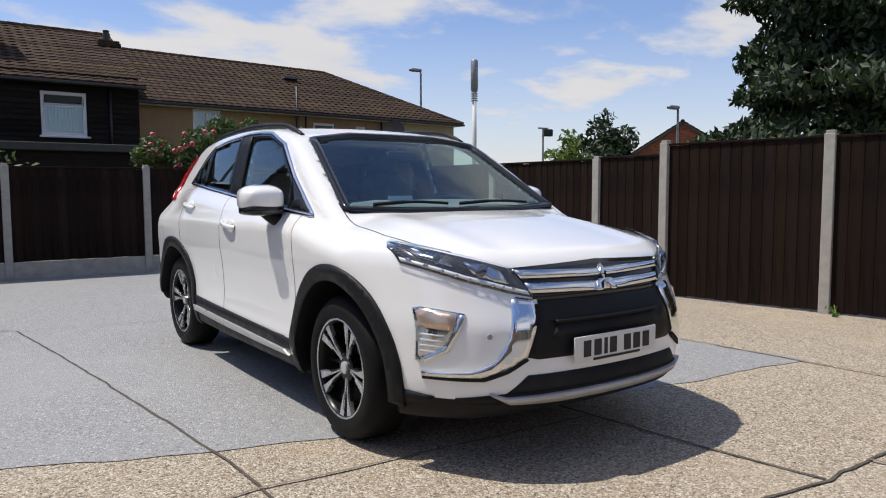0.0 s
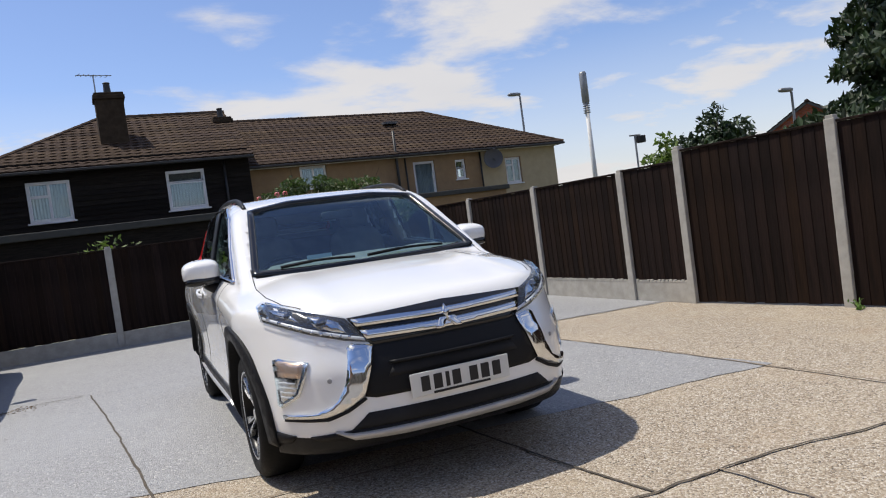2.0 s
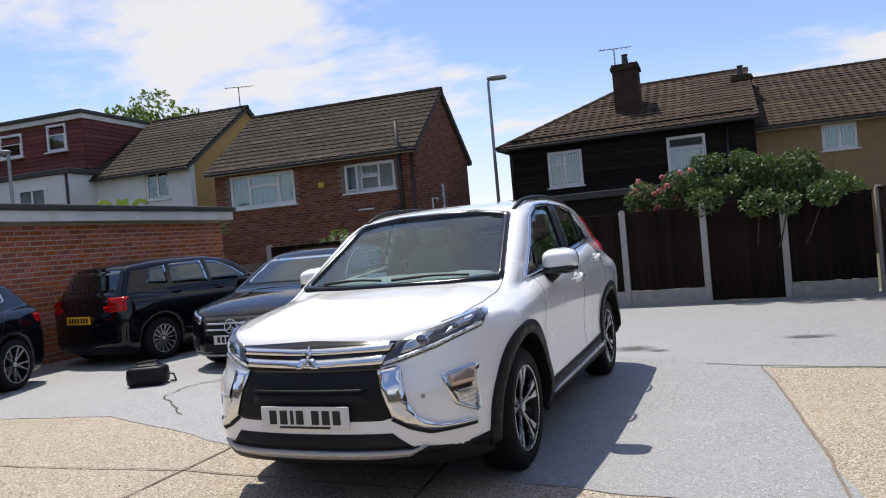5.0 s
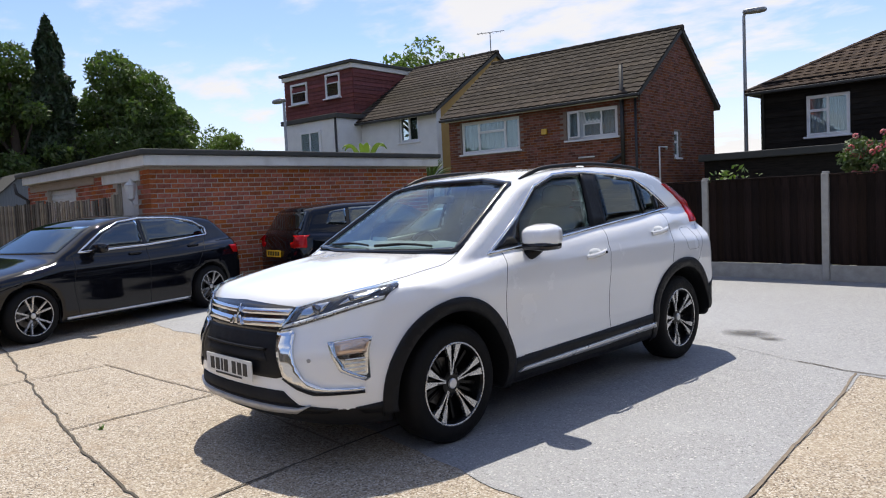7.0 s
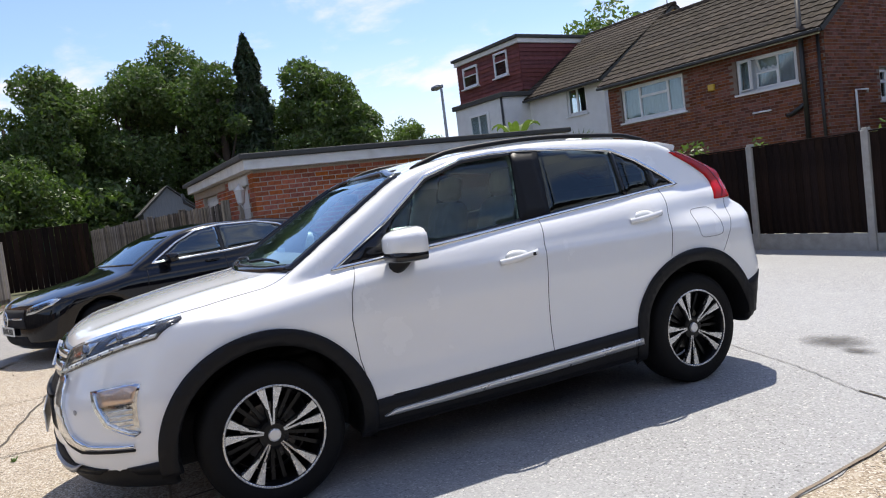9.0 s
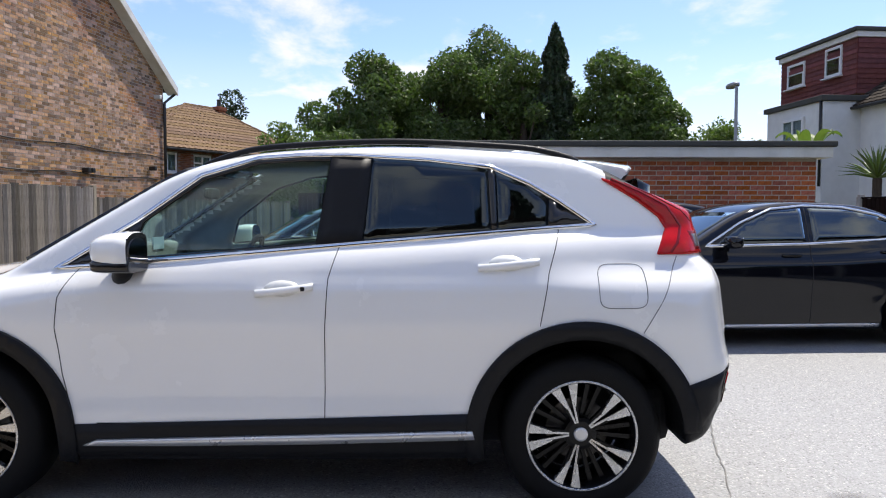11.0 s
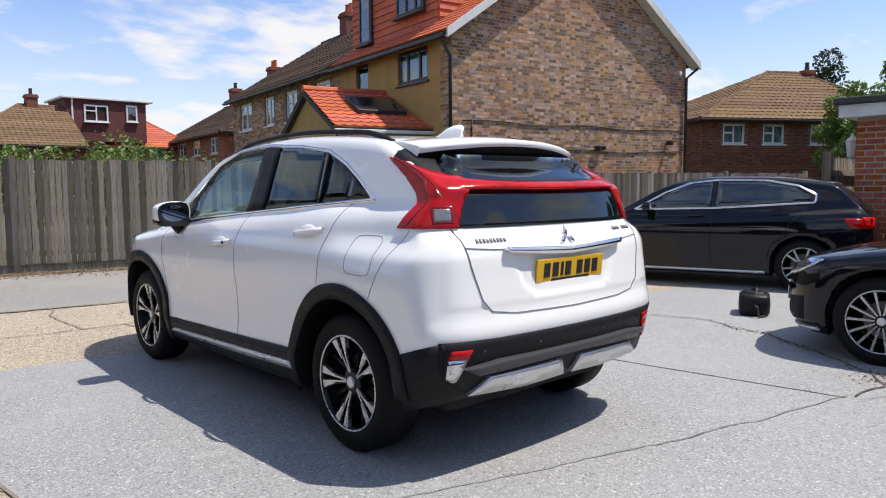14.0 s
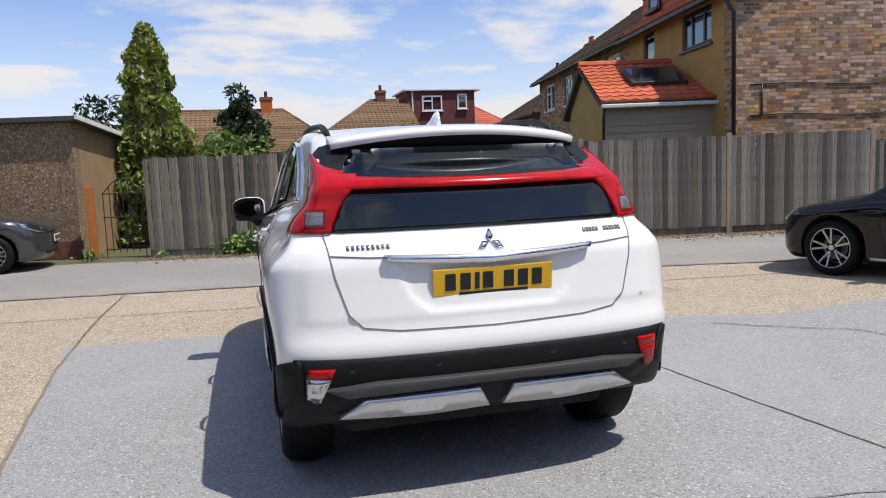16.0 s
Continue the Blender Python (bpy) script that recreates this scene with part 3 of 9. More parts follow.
def post(x, y, h, group, w=0.10, turn=0.0):
    bm = box((-w / 2, -w / 2, -0.1), (w / 2, w / 2, h - 0.03), 0.008)
    add_box(bm, (-w / 2 + 0.012, -w / 2 + 0.012, h - 0.032), (w / 2 - 0.012, w / 2 - 0.012, h), 0.006)
    ob = part("fence_post", bm, M_POST)
    ob.matrix_basis = pose(x, y, 0, 0, 0, turn)
    return tagged(ob, "pale slotted concrete fence post between dark panels", "fence post", group)


def dark_panel(a, b, top, low, board, seed):
    """One fence panel: a frame of rails with overlapping feather-edge boards on it, on a concrete gravel board."""
    a, b = Vector((*a, 0)), Vector((*b, 0))
    length = (b - a).length
    turn = math.degrees(math.atan2(b.y - a.y, b.x - a.x))
    root = thing("timber_fence", "dark brown stained timber fence of upright boards", "fence", "dark timber fences", pose(*a, 0, 0, turn))
    rs = random.Random(seed)
    e = 0.05
    for z in (low + 0.18, (low + top) / 2, top - 0.2):
        part("rail", box((e, -0.03, z - 0.03), (length - e, 0.0, z + 0.03), 0.004), M_DARKWOOD, root)
    n = max(2, round((length - 2 * e) / 0.115))
    w = (length - 2 * e) / n
    me = None
    for i in range(n):
        if me is None or rs.random() < 0.2:
            bm = bmesh.new()
            add_prism(bm, [(-0.004, 0.004), (w + 0.010, 0.004), (w + 0.010, 0.009), (-0.004, 0.015)], "z", low, top)
            me = mesh_of("board", bm, M_DARKWOOD)
        ob = part("board", me, None, root)
        ob.location = (e + i * w, 0.0, rs.uniform(-0.006, 0.006))
    part("cap", box((e - 0.02, -0.035, top), (length - e + 0.02, 0.03, top + 0.022), 0.004), M_DARKWOOD, root)
    if board:
        bm = box((e, -0.025, 0.0), (length - e, 0.025, low - 0.005), 0.006)
        if board == 2:  # mortar squeezed up along the top edge
            for i in range(int(length / 0.06)):
                add_box(bm, (e + i * 0.06 + 0.005, 0.0, low - 0.02), (e + i * 0.06 + 0.045, 0.03, low + rs.uniform(0.0, 0.018)), 0.004)
        part("gravel_board", bm, M_POST, root, "pale concrete gravel board")
    return root


EAST = [(3.92, 7.05), (4.04, 5.58), (4.16, 3.66), (4.22, 1.73), (4.29, 0.79)]
for i, (x, y) in enumerate(EAST):
    post(x, y, 1.74 if i == 4 else 1.60, "concrete fence posts", turn=2)
for i, (p, q) in enumerate(zip(EAST, EAST[1:])):
    dark_panel(q, p, 1.55 if i < 3 else 1.57, 0.25, 2, i)
EAST2 = [(4.29, 0.79), (4.56, -0.89), (4.92, -2.83), (5.25, -4.6), (5.58, -6.4)]
for x, y in EAST2[1:]:
    post(x, y, 1.75, "concrete fence posts", turn=10)
for i, (p, q) in enumerate(zip(EAST2, EAST2[1:])):
    dark_panel(q, p, 1.68, 0.02, 0, 20 + i)
BACK = [(3.86, 6.96), (2.62, 6.95), (1.46, 6.95), (0.20, 6.95), (-1.60, 6.97), (-3.40, 7.0), (-5.2, 7.02), (-7.0, 7.05)]
for x, y in BACK[1:]:
    post(x, y, 1.58, "concrete fence posts", turn=-3)
for i, (p, q) in enumerate(zip(BACK, BACK[1:])):
    dark_panel(p, q, 1.52, 0.02 if i == 1 else 0.24, 0 if i == 1 else 1, 40 + i)


def old_fence(a, b, h, seed, group="weathered fence"):
    """A stretch of close-boarded fence: a post at its start, rails, overlapping grey boards of uneven height."""
    a, b = Vector((*a, 0)), Vector((*b, 0))
    length = (b - a).length
    turn = math.degrees(math.atan2(b.y - a.y, b.x - a.x))
    root = thing("wooden_fence", "weathered grey close-boarded wooden fence along the lane", "fence", group, pose(*a, 0, 0, turn))
    rs = random.Random(seed)
    part("post", box((-0.05, -0.06, 0), (0.05, 0.06, h + 0.05), 0.008), M_OLDWOOD, root, "grey square timber post")
    for z in (0.3, h * 0.55, h - 0.25):
        part("rail", box((0.05, -0.03, z - 0.04), (length - 0.05, 0.03, z + 0.04), 0.004), M_OLDWOOD, root)
    part("gravel_board", box((0.05, -0.02, 0.0), (length - 0.05, 0.02, 0.14), 0.004), M_OLDWOOD, root)
    w = 0.088
    n = int((length - 0.1) / w)
    w = (length - 0.1) / n
    meshes = []
    for k in range(5):
        bm = bmesh.new()
        gap = rs.uniform(0.004, 0.011)
        add_prism(bm, [(gap, 0.03), (w - 0.003, 0.03), (w - 0.003, 0.036), (gap, 0.058)], "z", 0.13, h + rs.uniform(-0.02, 0.02))
        meshes.append(mesh_of("board", bm, M_OLDWOOD))
    for i in range(n):
        ob = part("board", rs.choice(meshes), None, root)
        ob.matrix_basis = pose(0.05 + i * w, 0, rs.uniform(-0.012, 0.008), 0, rs.uniform(-0.4, 0.4), 0)
    return root


SOUTH = [(2.78, -9.2), (0.26, -8.62), (-2.35, -8.0), (-4.95, -7.37), (-7.6, -6.72), (-10.2, -6.1), (-12.8, -5.5), (-15.4, -4.9), (-18.2, -4.0)]
for i, (p, q) in enumerate(zip(SOUTH, SOUTH[1:])):
    old_fence(q, p, 1.78 if i < 5 else 1.6, 60 + i)

# ---- building tools ----
M_MORTAR = material("mortar", (0.42, 0.38, 0.32), (0.34, 0.30, 0.25), 9, rough=0.9, bump=0.4, bump_scale=90)
M_MORTAR_DARK = material("dark_mortar", (0.22, 0.17, 0.14), (0.16, 0.12, 0.10), 9, rough=0.9, bump=0.4, bump_scale=90)
M_BRICK_RED = material("red_brick", (0.36, 0.11, 0.048), (0.23, 0.062, 0.032), 16, rough=0.85, bump=0.5, bump_scale=70, rand=0.38)
M_BRICK_ORANGE = material("orange_red_brick", (0.44, 0.125, 0.048), (0.27, 0.07, 0.03), 16, rough=0.9, bump=0.5, bump_scale=70, rand=0.26, spec=0.2)
M_BRICK_BROWN = material("brown_brick", (0.21, 0.073, 0.040), (0.12, 0.042, 0.026), 12, spec=0.15, rough=0.85, bump=0.4, bump_scale=60, rand=0.34)
M_BRICK_STOCK = material("yellow_stock_brick", (0.42, 0.255, 0.14), (0.27, 0.135, 0.07), 10, rough=0.85, bump=0.4, bump_scale=60, third=(0.33, 0.115, 0.055), third_scale=0.45, third_amount=0.95, rand=0.6)
M_TILE_BROWN = material("brown_roof_tile", (0.075, 0.050, 0.036), (0.045, 0.031, 0.023), 6, spec=0.1, rough=0.85, bump=0.5, bump_scale=40, third=(0.11, 0.078, 0.05), third_scale=0.7, rand=0.3)
M_TILE_DARK = material("dark_roof_tile", (0.048, 0.038, 0.029), (0.030, 0.024, 0.019), 6, spec=0.1, rough=0.85, bump=0.5, bump_scale=40, third=(0.075, 0.055, 0.036), third_scale=0.7, rand=0.3)
M_TILE_TAN = material("tan_roof_tile", (0.19, 0.125, 0.07), (0.13, 0.082, 0.05), 6, spec=0.1, rough=0.85, bump=0.5, bump_scale=40, rand=0.2)
M_TILE_RED = material("red_clay_tile", (0.52, 0.115, 0.045), (0.42, 0.085, 0.035), 6, rough=0.75, bump=0.4, bump_scale=40, rand=0.16)
M_TILE_WINE = material("wine_hung_tile", (0.16, 0.035, 0.03), (0.11, 0.026, 0.024), 6, rough=0.8, bump=0.4, bump_scale=40, rand=0.2)
M_BLACKBOARD = material("black_weatherboard", (0.010, 0.009, 0.0085), (0.026, 0.022, 0.019), 5, spec=0.08, rough=0.85, bump=0.8, bump_scale=30, stretch=(0.6, 6, 6), rand=0.3)
M_RENDER_TAN = material("tan_render", (0.30, 0.20, 0.105), (0.25, 0.165, 0.09), 3, rough=0.9, bump=0.5, bump_scale=70, third=(0.20, 0.14, 0.09), third_scale=0.6)
M_RENDER_CREAM = material("cream_render", (0.46, 0.38, 0.24), (0.40, 0.33, 0.21), 3, rough=0.9, bump=0.4, bump_scale=70)
M_RENDER_YELLOW = material("yellow_render", (0.42, 0.27, 0.09), (0.36, 0.23, 0.08), 3, rough=0.9, bump=0.4, bump_scale=70)
M_RENDER_WHITE = material("white_render", (0.70, 0.71, 0.72), (0.62, 0.63, 0.64), 2.5, rough=0.85, bump=0.3, bump_scale=70)
M_PEBBLEDASH = pebble_material("pebble_dash", [(0.0, (0.20, 0.13, 0.075)), (0.4, (0.27, 0.19, 0.11)), (0.65, (0.15, 0.10, 0.06)), (0.85, (0.38, 0.30, 0.2)), (0.95, (0.10, 0.07, 0.05))], 38.0, bump=0.9,
                               patch=((0.9, 0.5, 0.68, 0.5, (0.16, 0.115, 0.075)),))
# brown stack with its backlit darkness put into the colour
M_STACK_BACKLIT = material("backlit_brown_stack", (0.060, 0.044, 0.030), (0.034, 0.026, 0.019), 5, spec=0.1, rough=0.9, bump=0.6, bump_scale=40)
M_UPVC = material("white_window_plastic", (0.74, 0.75, 0.76), (0.68, 0.69, 0.70), 5, rough=0.35)
M_DARKFRAME = material("anthracite_frame", (0.035, 0.037, 0.042), rough=0.4)
M_PANE = glass_material("house_pane", (0.82, 0.88, 0.90), see=0.9, ior=1.6)
# the dimness of an unlit interior, painted as a dark colour
M_ROOM_SHADE = material("dark_room_backing", (0.06, 0.06, 0.065), (0.04, 0.04, 0.045), 2, rough=0.95)
M_NET = material("net_curtain", (0.62, 0.64, 0.66), (0.5, 0.52, 0.55), 14, rough=0.95, stretch=(5, 5, 0.4))
M_FASCIA = material("white_fascia", (0.70, 0.70, 0.68), (0.6, 0.6, 0.58), 3, rough=0.55, third=(0.45, 0.43, 0.38), third_scale=1.5)
M_FELT = material("dark_roof_felt", (0.045, 0.047, 0.045), (0.07, 0.07, 0.065), 5, rough=0.9, bump=0.5, bump_scale=50)
M_PIPE = material("black_pipe", (0.018, 0.018, 0.018), rough=0.45)
M_GREYPIPE = material("grey_pipe", (0.10, 0.10, 0.105), rough=0.5)
M_ALARM = material("yellow_alarm_box", (0.62, 0.40, 0.05), rough=0.4)
M_STEEL = material("galvanised_steel", (0.30, 0.31, 0.32), (0.24, 0.25, 0.26), 8, rough=0.5, metal=0.6)
M_PALEBOARD = material("pale_timber_cladding", (0.40, 0.33, 0.25), (0.33, 0.27, 0.20), 5, rough=0.8, bump=0.4, bump_scale=30, stretch=(0.6, 6, 6), rand=0.15)


def inside(x, z, poly):
    c = False
    for (x1, z1), (x2, z2) in zip(poly, poly[1:] + poly[:1]):
        if (z1 > z) != (z2 > z) and x < (x2 - x1) * (z - z1) / (z2 - z1) + x1:
            c = not c
    return c


def boxes_mesh(name, rows, mat):
    """Many small boxes, given as (lo, hi), in one mesh."""
    rows = np.array(rows, float)
    corner = np.array([(i, j, k) for i in (0, 1) for j in (0, 1) for k in (0, 1)])
    lo, hi = rows[:, 0], rows[:, 1]
    v = lo[:, None] + corner[None] * (hi - lo)[:, None]
    face = np.array([(0, 1, 3, 2), (4, 6, 7, 5), (0, 4, 5, 1), (2, 3, 7, 6), (0, 2, 6, 4), (1, 5, 7, 3)])
    f = (np.arange(len(rows))[:, None, None] * 8 + face[None]).reshape(-1, 4)
    return mesh_from(name, v.reshape(-1, 3), f, mat, smooth=False)


def wall(root, name, outline, openings, mat, y0=0.0, thick=0.24, label=""):
    """A wall in the plane of local x and z with its outer face at y0 and openings (x0, x1, z0, z1) that go through it."""
    xs = sorted({p[0] for p in outline} | {v for o in openings for v in o[:2]})
    bm = bmesh.new()
    low = min(p[1] for p in outline)
    eave = sorted(p[1] for p in outline)[2] if len(outline) > 3 else max(p[1] for p in outline)
    x_min, x_max = xs[0], xs[-1]
    zs = sorted({low, eave} | {v for o in openings for v in o[2:]})
    for a, b in zip(xs, xs[1:]):
        for c, d in zip(zs, zs[1:]):
            if not any(o[0] < (a + b) / 2 < o[1] and o[2] < (c + d) / 2 < o[3] for o in openings):
                add_box(bm, (a, y0, c), (b, y0 + thick, d))
    peak = [p for p in outline if p[1] > eave + 0.01]
    if peak:
        add_prism(bm, [(x_min, eave)] + sorted(peak) + [(x_max, eave)], "y", y0, y0 + thick)
    bmesh.ops.remove_doubles(bm, verts=bm.verts[:], dist=1e-4)
    return part(name, bm, mat, root, label)


def brickwork(root, outline, openings, mat, y0=0.0, seed=0, low=0.0, single=0, flemish=False):
    """Bricks standing proud of a wall's face: the first ones as parts, the rest in one mesh."""
    rs = random.Random(seed)
    x_min, x_max = min(p[0] for p in outline), max(p[0] for p in outline)
    z_max = max(p[1] for p in outline)
    rows, k = [], 0
    z = low
    while z < z_max:
        x = x_min - ((0.168 if flemish else 0.1125) if k % 2 else 0)
        n = 0
        while x < x_max:
            w = 0.1025 if flemish and n % 2 else 0.215
            n += 1
            a, b = max(x, x_min), min(x + w, x_max)
            zc = z + 0.033
            if b - a > 0.04 and inside((a + b) / 2, zc + 0.03, outline) and not any(o[0] - 0.005 < b and a < o[1] + 0.005 and o[2] < z + 0.065 and z < o[3] for o in openings):
                e = rs.uniform(0.002, 0.006)
                rows.append(((a, y0 - e, z), (b - 0.004, y0 + 0.02, z + 0.061)))
            x += w + 0.01
        z += 0.075
        k += 1
    if single:
        cut = single
        full = box((0, 0, 0), (0.215, 0.028, 0.061), 0.003)
        me = mesh_of("brick", full, mat)
        for lo, hi in rows[-cut:]:
            ob = part("brick", me, None, root)
            ob.location, ob.scale = lo, ((hi[0] - lo[0]) / 0.215, 1, 1)
        rows = rows[:-cut]
    if rows:
        ob = part("brickwork", boxes_mesh("brickwork", rows, mat), None, root)
        ob["kind"] = "stuff"


def roof_slope(root, e0, e1, r1, r0, mat, course=0.3, tile=0.28, wave=0.02, name="roof_tiles", lift=0.02):
    """Courses of overlapping rolled tiles on a slope from an eave (e0 to e1) to a ridge (r0 to r1)."""
    e0, e1, r0, r1 = (np.array(p, float) for p in (e0, e1, r0, r1))
    up = ((r0 + r1) - (e0 + e1)) / 2
    n = np.cross(e1 - e0, up)
    n /= np.linalg.norm(n)
    rows = max(2, round(np.linalg.norm(up) / course))
    verts, faces = [], []
    u_dir = (e1 - e0) / np.linalg.norm(e1 - e0)
    for i in range(rows):
        v0, v1 = i / rows, (i + 1.12) / rows
        a0, b0 = e0 + (r0 - e0) * v0, e1 + (r1 - e1) * v0
        a1, b1 = e0 + (r0 - e0) * v1, e1 + (r1 - e1) * v1
        left = max((a0 - e0) @ u_dir, (a1 - e0) @ u_dir)
        length = np.linalg.norm(b0 - a0)
        m = max(2, round(length / (tile / 4)))
        base = len(verts)
        for j in range(m + 1):
            w = j / m
            u = (a0 + (b0 - a0) * w - e0) @ u_dir
            h = wave * (0.5 + 0.5 * math.cos(2 * math.pi * u / tile)) ** 1.5
            p, q = a0 + (b0 - a0) * w, a1 + (b1 - a1) * w
            verts += [p + n * (lift - 0.012), p + n * (lift + 0.022 + h), q + n * (lift + 0.0 + h)]
        for j in range(m):
            s, t = base + 3 * j, base + 3 * (j + 1)
            faces += [(s, t, t + 1, s + 1), (s + 1, t + 1, t + 2, s + 2)]
    me = mesh_from(name, verts, faces, mat, smooth=False)
    ob = part(name, me, None, root)
    bm = bmesh.new()
    top = [bm.verts.new(p) for p in (e0, e1, r1, r0)]
    bot = [bm.verts.new(p - n * 0.10) for p in (e0, e1, r1, r0)]
    bm.faces.new(top), bm.faces.new(bot[::-1])
    for i in range(4):
        bm.faces.new((top[i], bot[i], bot[(i + 1) % 4], top[(i + 1) % 4])) if np.linalg.norm(np.subtract(top[i].co, top[(i + 1) % 4].co)) > 1e-4 else None
    part("roof_deck", bm, M_FELT, ob)
    return ob


def ridge_cap(root, a, b, mat, r=0.10):
    a, b = Vector(a), Vector(b)
    n = max(2, round((b - a).length / 0.4))
    bm = bmesh.new()
    for i in range(n):
        p, q = a + (b - a) * (i / n), a + (b - a) * ((i + 1.06) / n)
        add_tube(bm, [p, q], r, 8, taper=[1.05, 0.95])
    return part("ridge_tiles", bm, mat, root)


def house_window(root, x0, x1, z0, z1, lights, y=0.0, frame=None, net=False, sill=True, name="window", opened=()):
    """A window set in a wall's opening. lights: widths of its casements, as shares; a pair is (share, height of a top light)."""
    frame = frame or M_UPVC
    w = new(name)
    w.parent = root
    f = 0.055
    yf = y + 0.05
    bm = bmesh.new()
    for lo, hi in (((x0, yf, z0), (x0 + f, yf + 0.07, z1)), ((x1 - f, yf, z0), (x1, yf + 0.07, z1)), ((x0 + f, yf, z1 - f), (x1 - f, yf + 0.07, z1)), ((x0 + f, yf, z0), (x1 - f, yf + 0.07, z0 + f))):
        add_box(bm, lo, hi, 0.008)
    part("window_frame", bm, frame, w, "white plastic frame" if frame is M_UPVC else "dark grey frame")
    total = sum(c[0] for c in lights)
    x = x0 + f
    inner = x1 - x0 - 2 * f
    for i, (share, top) in enumerate(lights):
        wdt = inner * share / total
        splits = [(z0 + f, z1 - f)] if not top else [(z0 + f, z1 - f - top), (z1 - f - top, z1 - f)]
        for k, (a, b) in enumerate(splits):
            bm = bmesh.new()
            g = 0.035
            for lo, hi in (((x, yf - 0.012, a), (x + g, yf + 0.05, b)), ((x + wdt - g, yf - 0.012, a), (x + wdt, yf + 0.05, b)), ((x + g, yf - 0.012, a), (x + wdt - g, yf + 0.05, a + g)), ((x + g, yf - 0.012, b - g), (x + wdt - g, yf + 0.05, b))):
                add_box(bm, lo, hi, 0.005)
            sash = part("casement", bm, frame, w)
            pane = part("pane", box((x + g, yf + 0.012, a + g), (x + wdt - g, yf + 0.018, b - g)), M_PANE, w)
            pane.visible_shadow = False
            if (i, k) in opened:
                turn = pose(0, yf, b, 24, 0, 0) @ pose(0, -yf, -b) if top and k == 1 else pose(x, yf, 0, 0, 0, -25) @ pose(-x, -yf, 0)
                sash.matrix_basis = turn
                pane.matrix_basis = turn
        x += wdt
    # a dark board stands in for the shade of the room inside
    part("room", box((x0, y + 0.62, z0), (x1, y + 0.66, z1)), M_ROOM_SHADE, w)
    if net:
        bm = bmesh.new()
        n = 40
        prev = None
        for i in range(n + 1):
            xx = x0 + f + inner * i / n
            yy = y + 0.17 + 0.015 * math.sin(i * 1.9)
            cur = [bm.verts.new((xx, yy, z0 + f)), bm.verts.new((xx, yy, z1 - f - (0.25 if net == 2 else 0)))]
            if prev:
                bm.faces.new((prev[0], cur[0], cur[1], prev[1]))
            prev = cur
        part("curtain", bm, M_NET, w, "white net curtain")
    if sill:
        part("window_sill", box((x0 - 0.06, y - 0.06, z0 - 0.05), (x1 + 0.06, y + 0.1, z0), 0.01), frame, w)
    return w


def pipe(root, pts, r, mat=None, name="drain_pipe"):
    ob = part(name, tube(pts, r, 10), mat or M_PIPE, root, smooth=True)
    return ob


def chimney(root, x, y, w, d, z0, z1, mat, pots=1):
    bm = box((x - w / 2, y - d / 2, z0), (x + w / 2, y + d / 2, z1 - 0.2), 0.01)
    add_box(bm, (x - w / 2 - 0.05, y - d / 2 - 0.05, z1 - 0.32), (x + w / 2 + 0.05, y + d / 2 + 0.05, z1 - 0.2), 0.01)
    add_box(bm, (x - w / 2 - 0.02, y - d / 2 - 0.02, z1 - 0.2), (x + w / 2 + 0.02, y + d / 2 + 0.02, z1 - 0.12), 0.02)
    ch = part("chimney", bm, mat, root, "weathered chimney stack")
    for i in range(pots):
        xx = x + (i - (pots - 1) / 2) * 0.3
        p = part("chimney_pot", lathe([(z1 - 0.12, 0.11), (z1 + 0.18, 0.09), (z1 + 0.22, 0.11), (z1 + 0.24, 0.08)], 14, "z"), M_TILE_RED if pots > 1 else M_PIPE, ch)
        p.location = (xx, y, 0)
    return ch


def aerial(root, x, y, z, turn=0.0, h=0.9):
    bm = tube([(0, 0, 0), (0, 0, h)], 0.02, 6)
    add_tube(bm, [(-0.5, 0, h - 0.03), (0.55, 0, h + 0.02)], 0.013, 5)
    for i in range(7):
        add_tube(bm, [(-0.45 + 0.14 * i, -0.18 + 0.012 * i, h - 0.02), (-0.45 + 0.14 * i, 0.18 - 0.012 * i, h - 0.02)], 0.008, 4)
    ob = part("tv_aerial", bm, M_STEEL, root)
    ob.matrix_basis = pose(x, y, z, 0, 0, turn)
    return ob


def gabled(root, L, D, eave, ridge, over, mat, gable_mat, course=0.3, hip0=0.0, hip1=0.0, tile=0.28):
    """A roof with its ridge along local x, gabled or hipped at its ends."""
    a, b = -over * (1 if hip0 else 0.4), L + over * (1 if hip1 else 0.4)
    ym = D / 2
    r0, r1 = (hip0 or a, ym, ridge), (L - hip1 if hip1 else b, ym, ridge)
    zo = eave - over * (ridge - eave) / ym
    roof_slope(root, (a, -over, zo), (b, -over, zo), r1, r0, mat, course, tile)
    roof_slope(root, (b, D + over, zo), (a, D + over, zo), r0, r1, mat, course, tile)
    if hip0:
        roof_slope(root, (a, D + over, zo), (a, -over, zo), r0, r0, mat, course, tile)
    if hip1:
        roof_slope(root, (b, -over, zo), (b, D + over, zo), r1, r1, mat, course, tile)
    up = Vector((0, 0, 0.0))
    ridge_cap(root, Vector(r0) + up, Vector(r1) + up, mat)
    for h, x, rr in ((hip0, a, r0), (hip1, b, r1)):
        if h:
            ridge_cap(root, Vector((x, -over, zo)) + up, Vector(rr) + up, mat, 0.09)
    part("gutter", box((a, -over - 0.10, zo - 0.09), (b, -over, zo - 0.01), 0.02), M_PIPE, root, "black gutter")


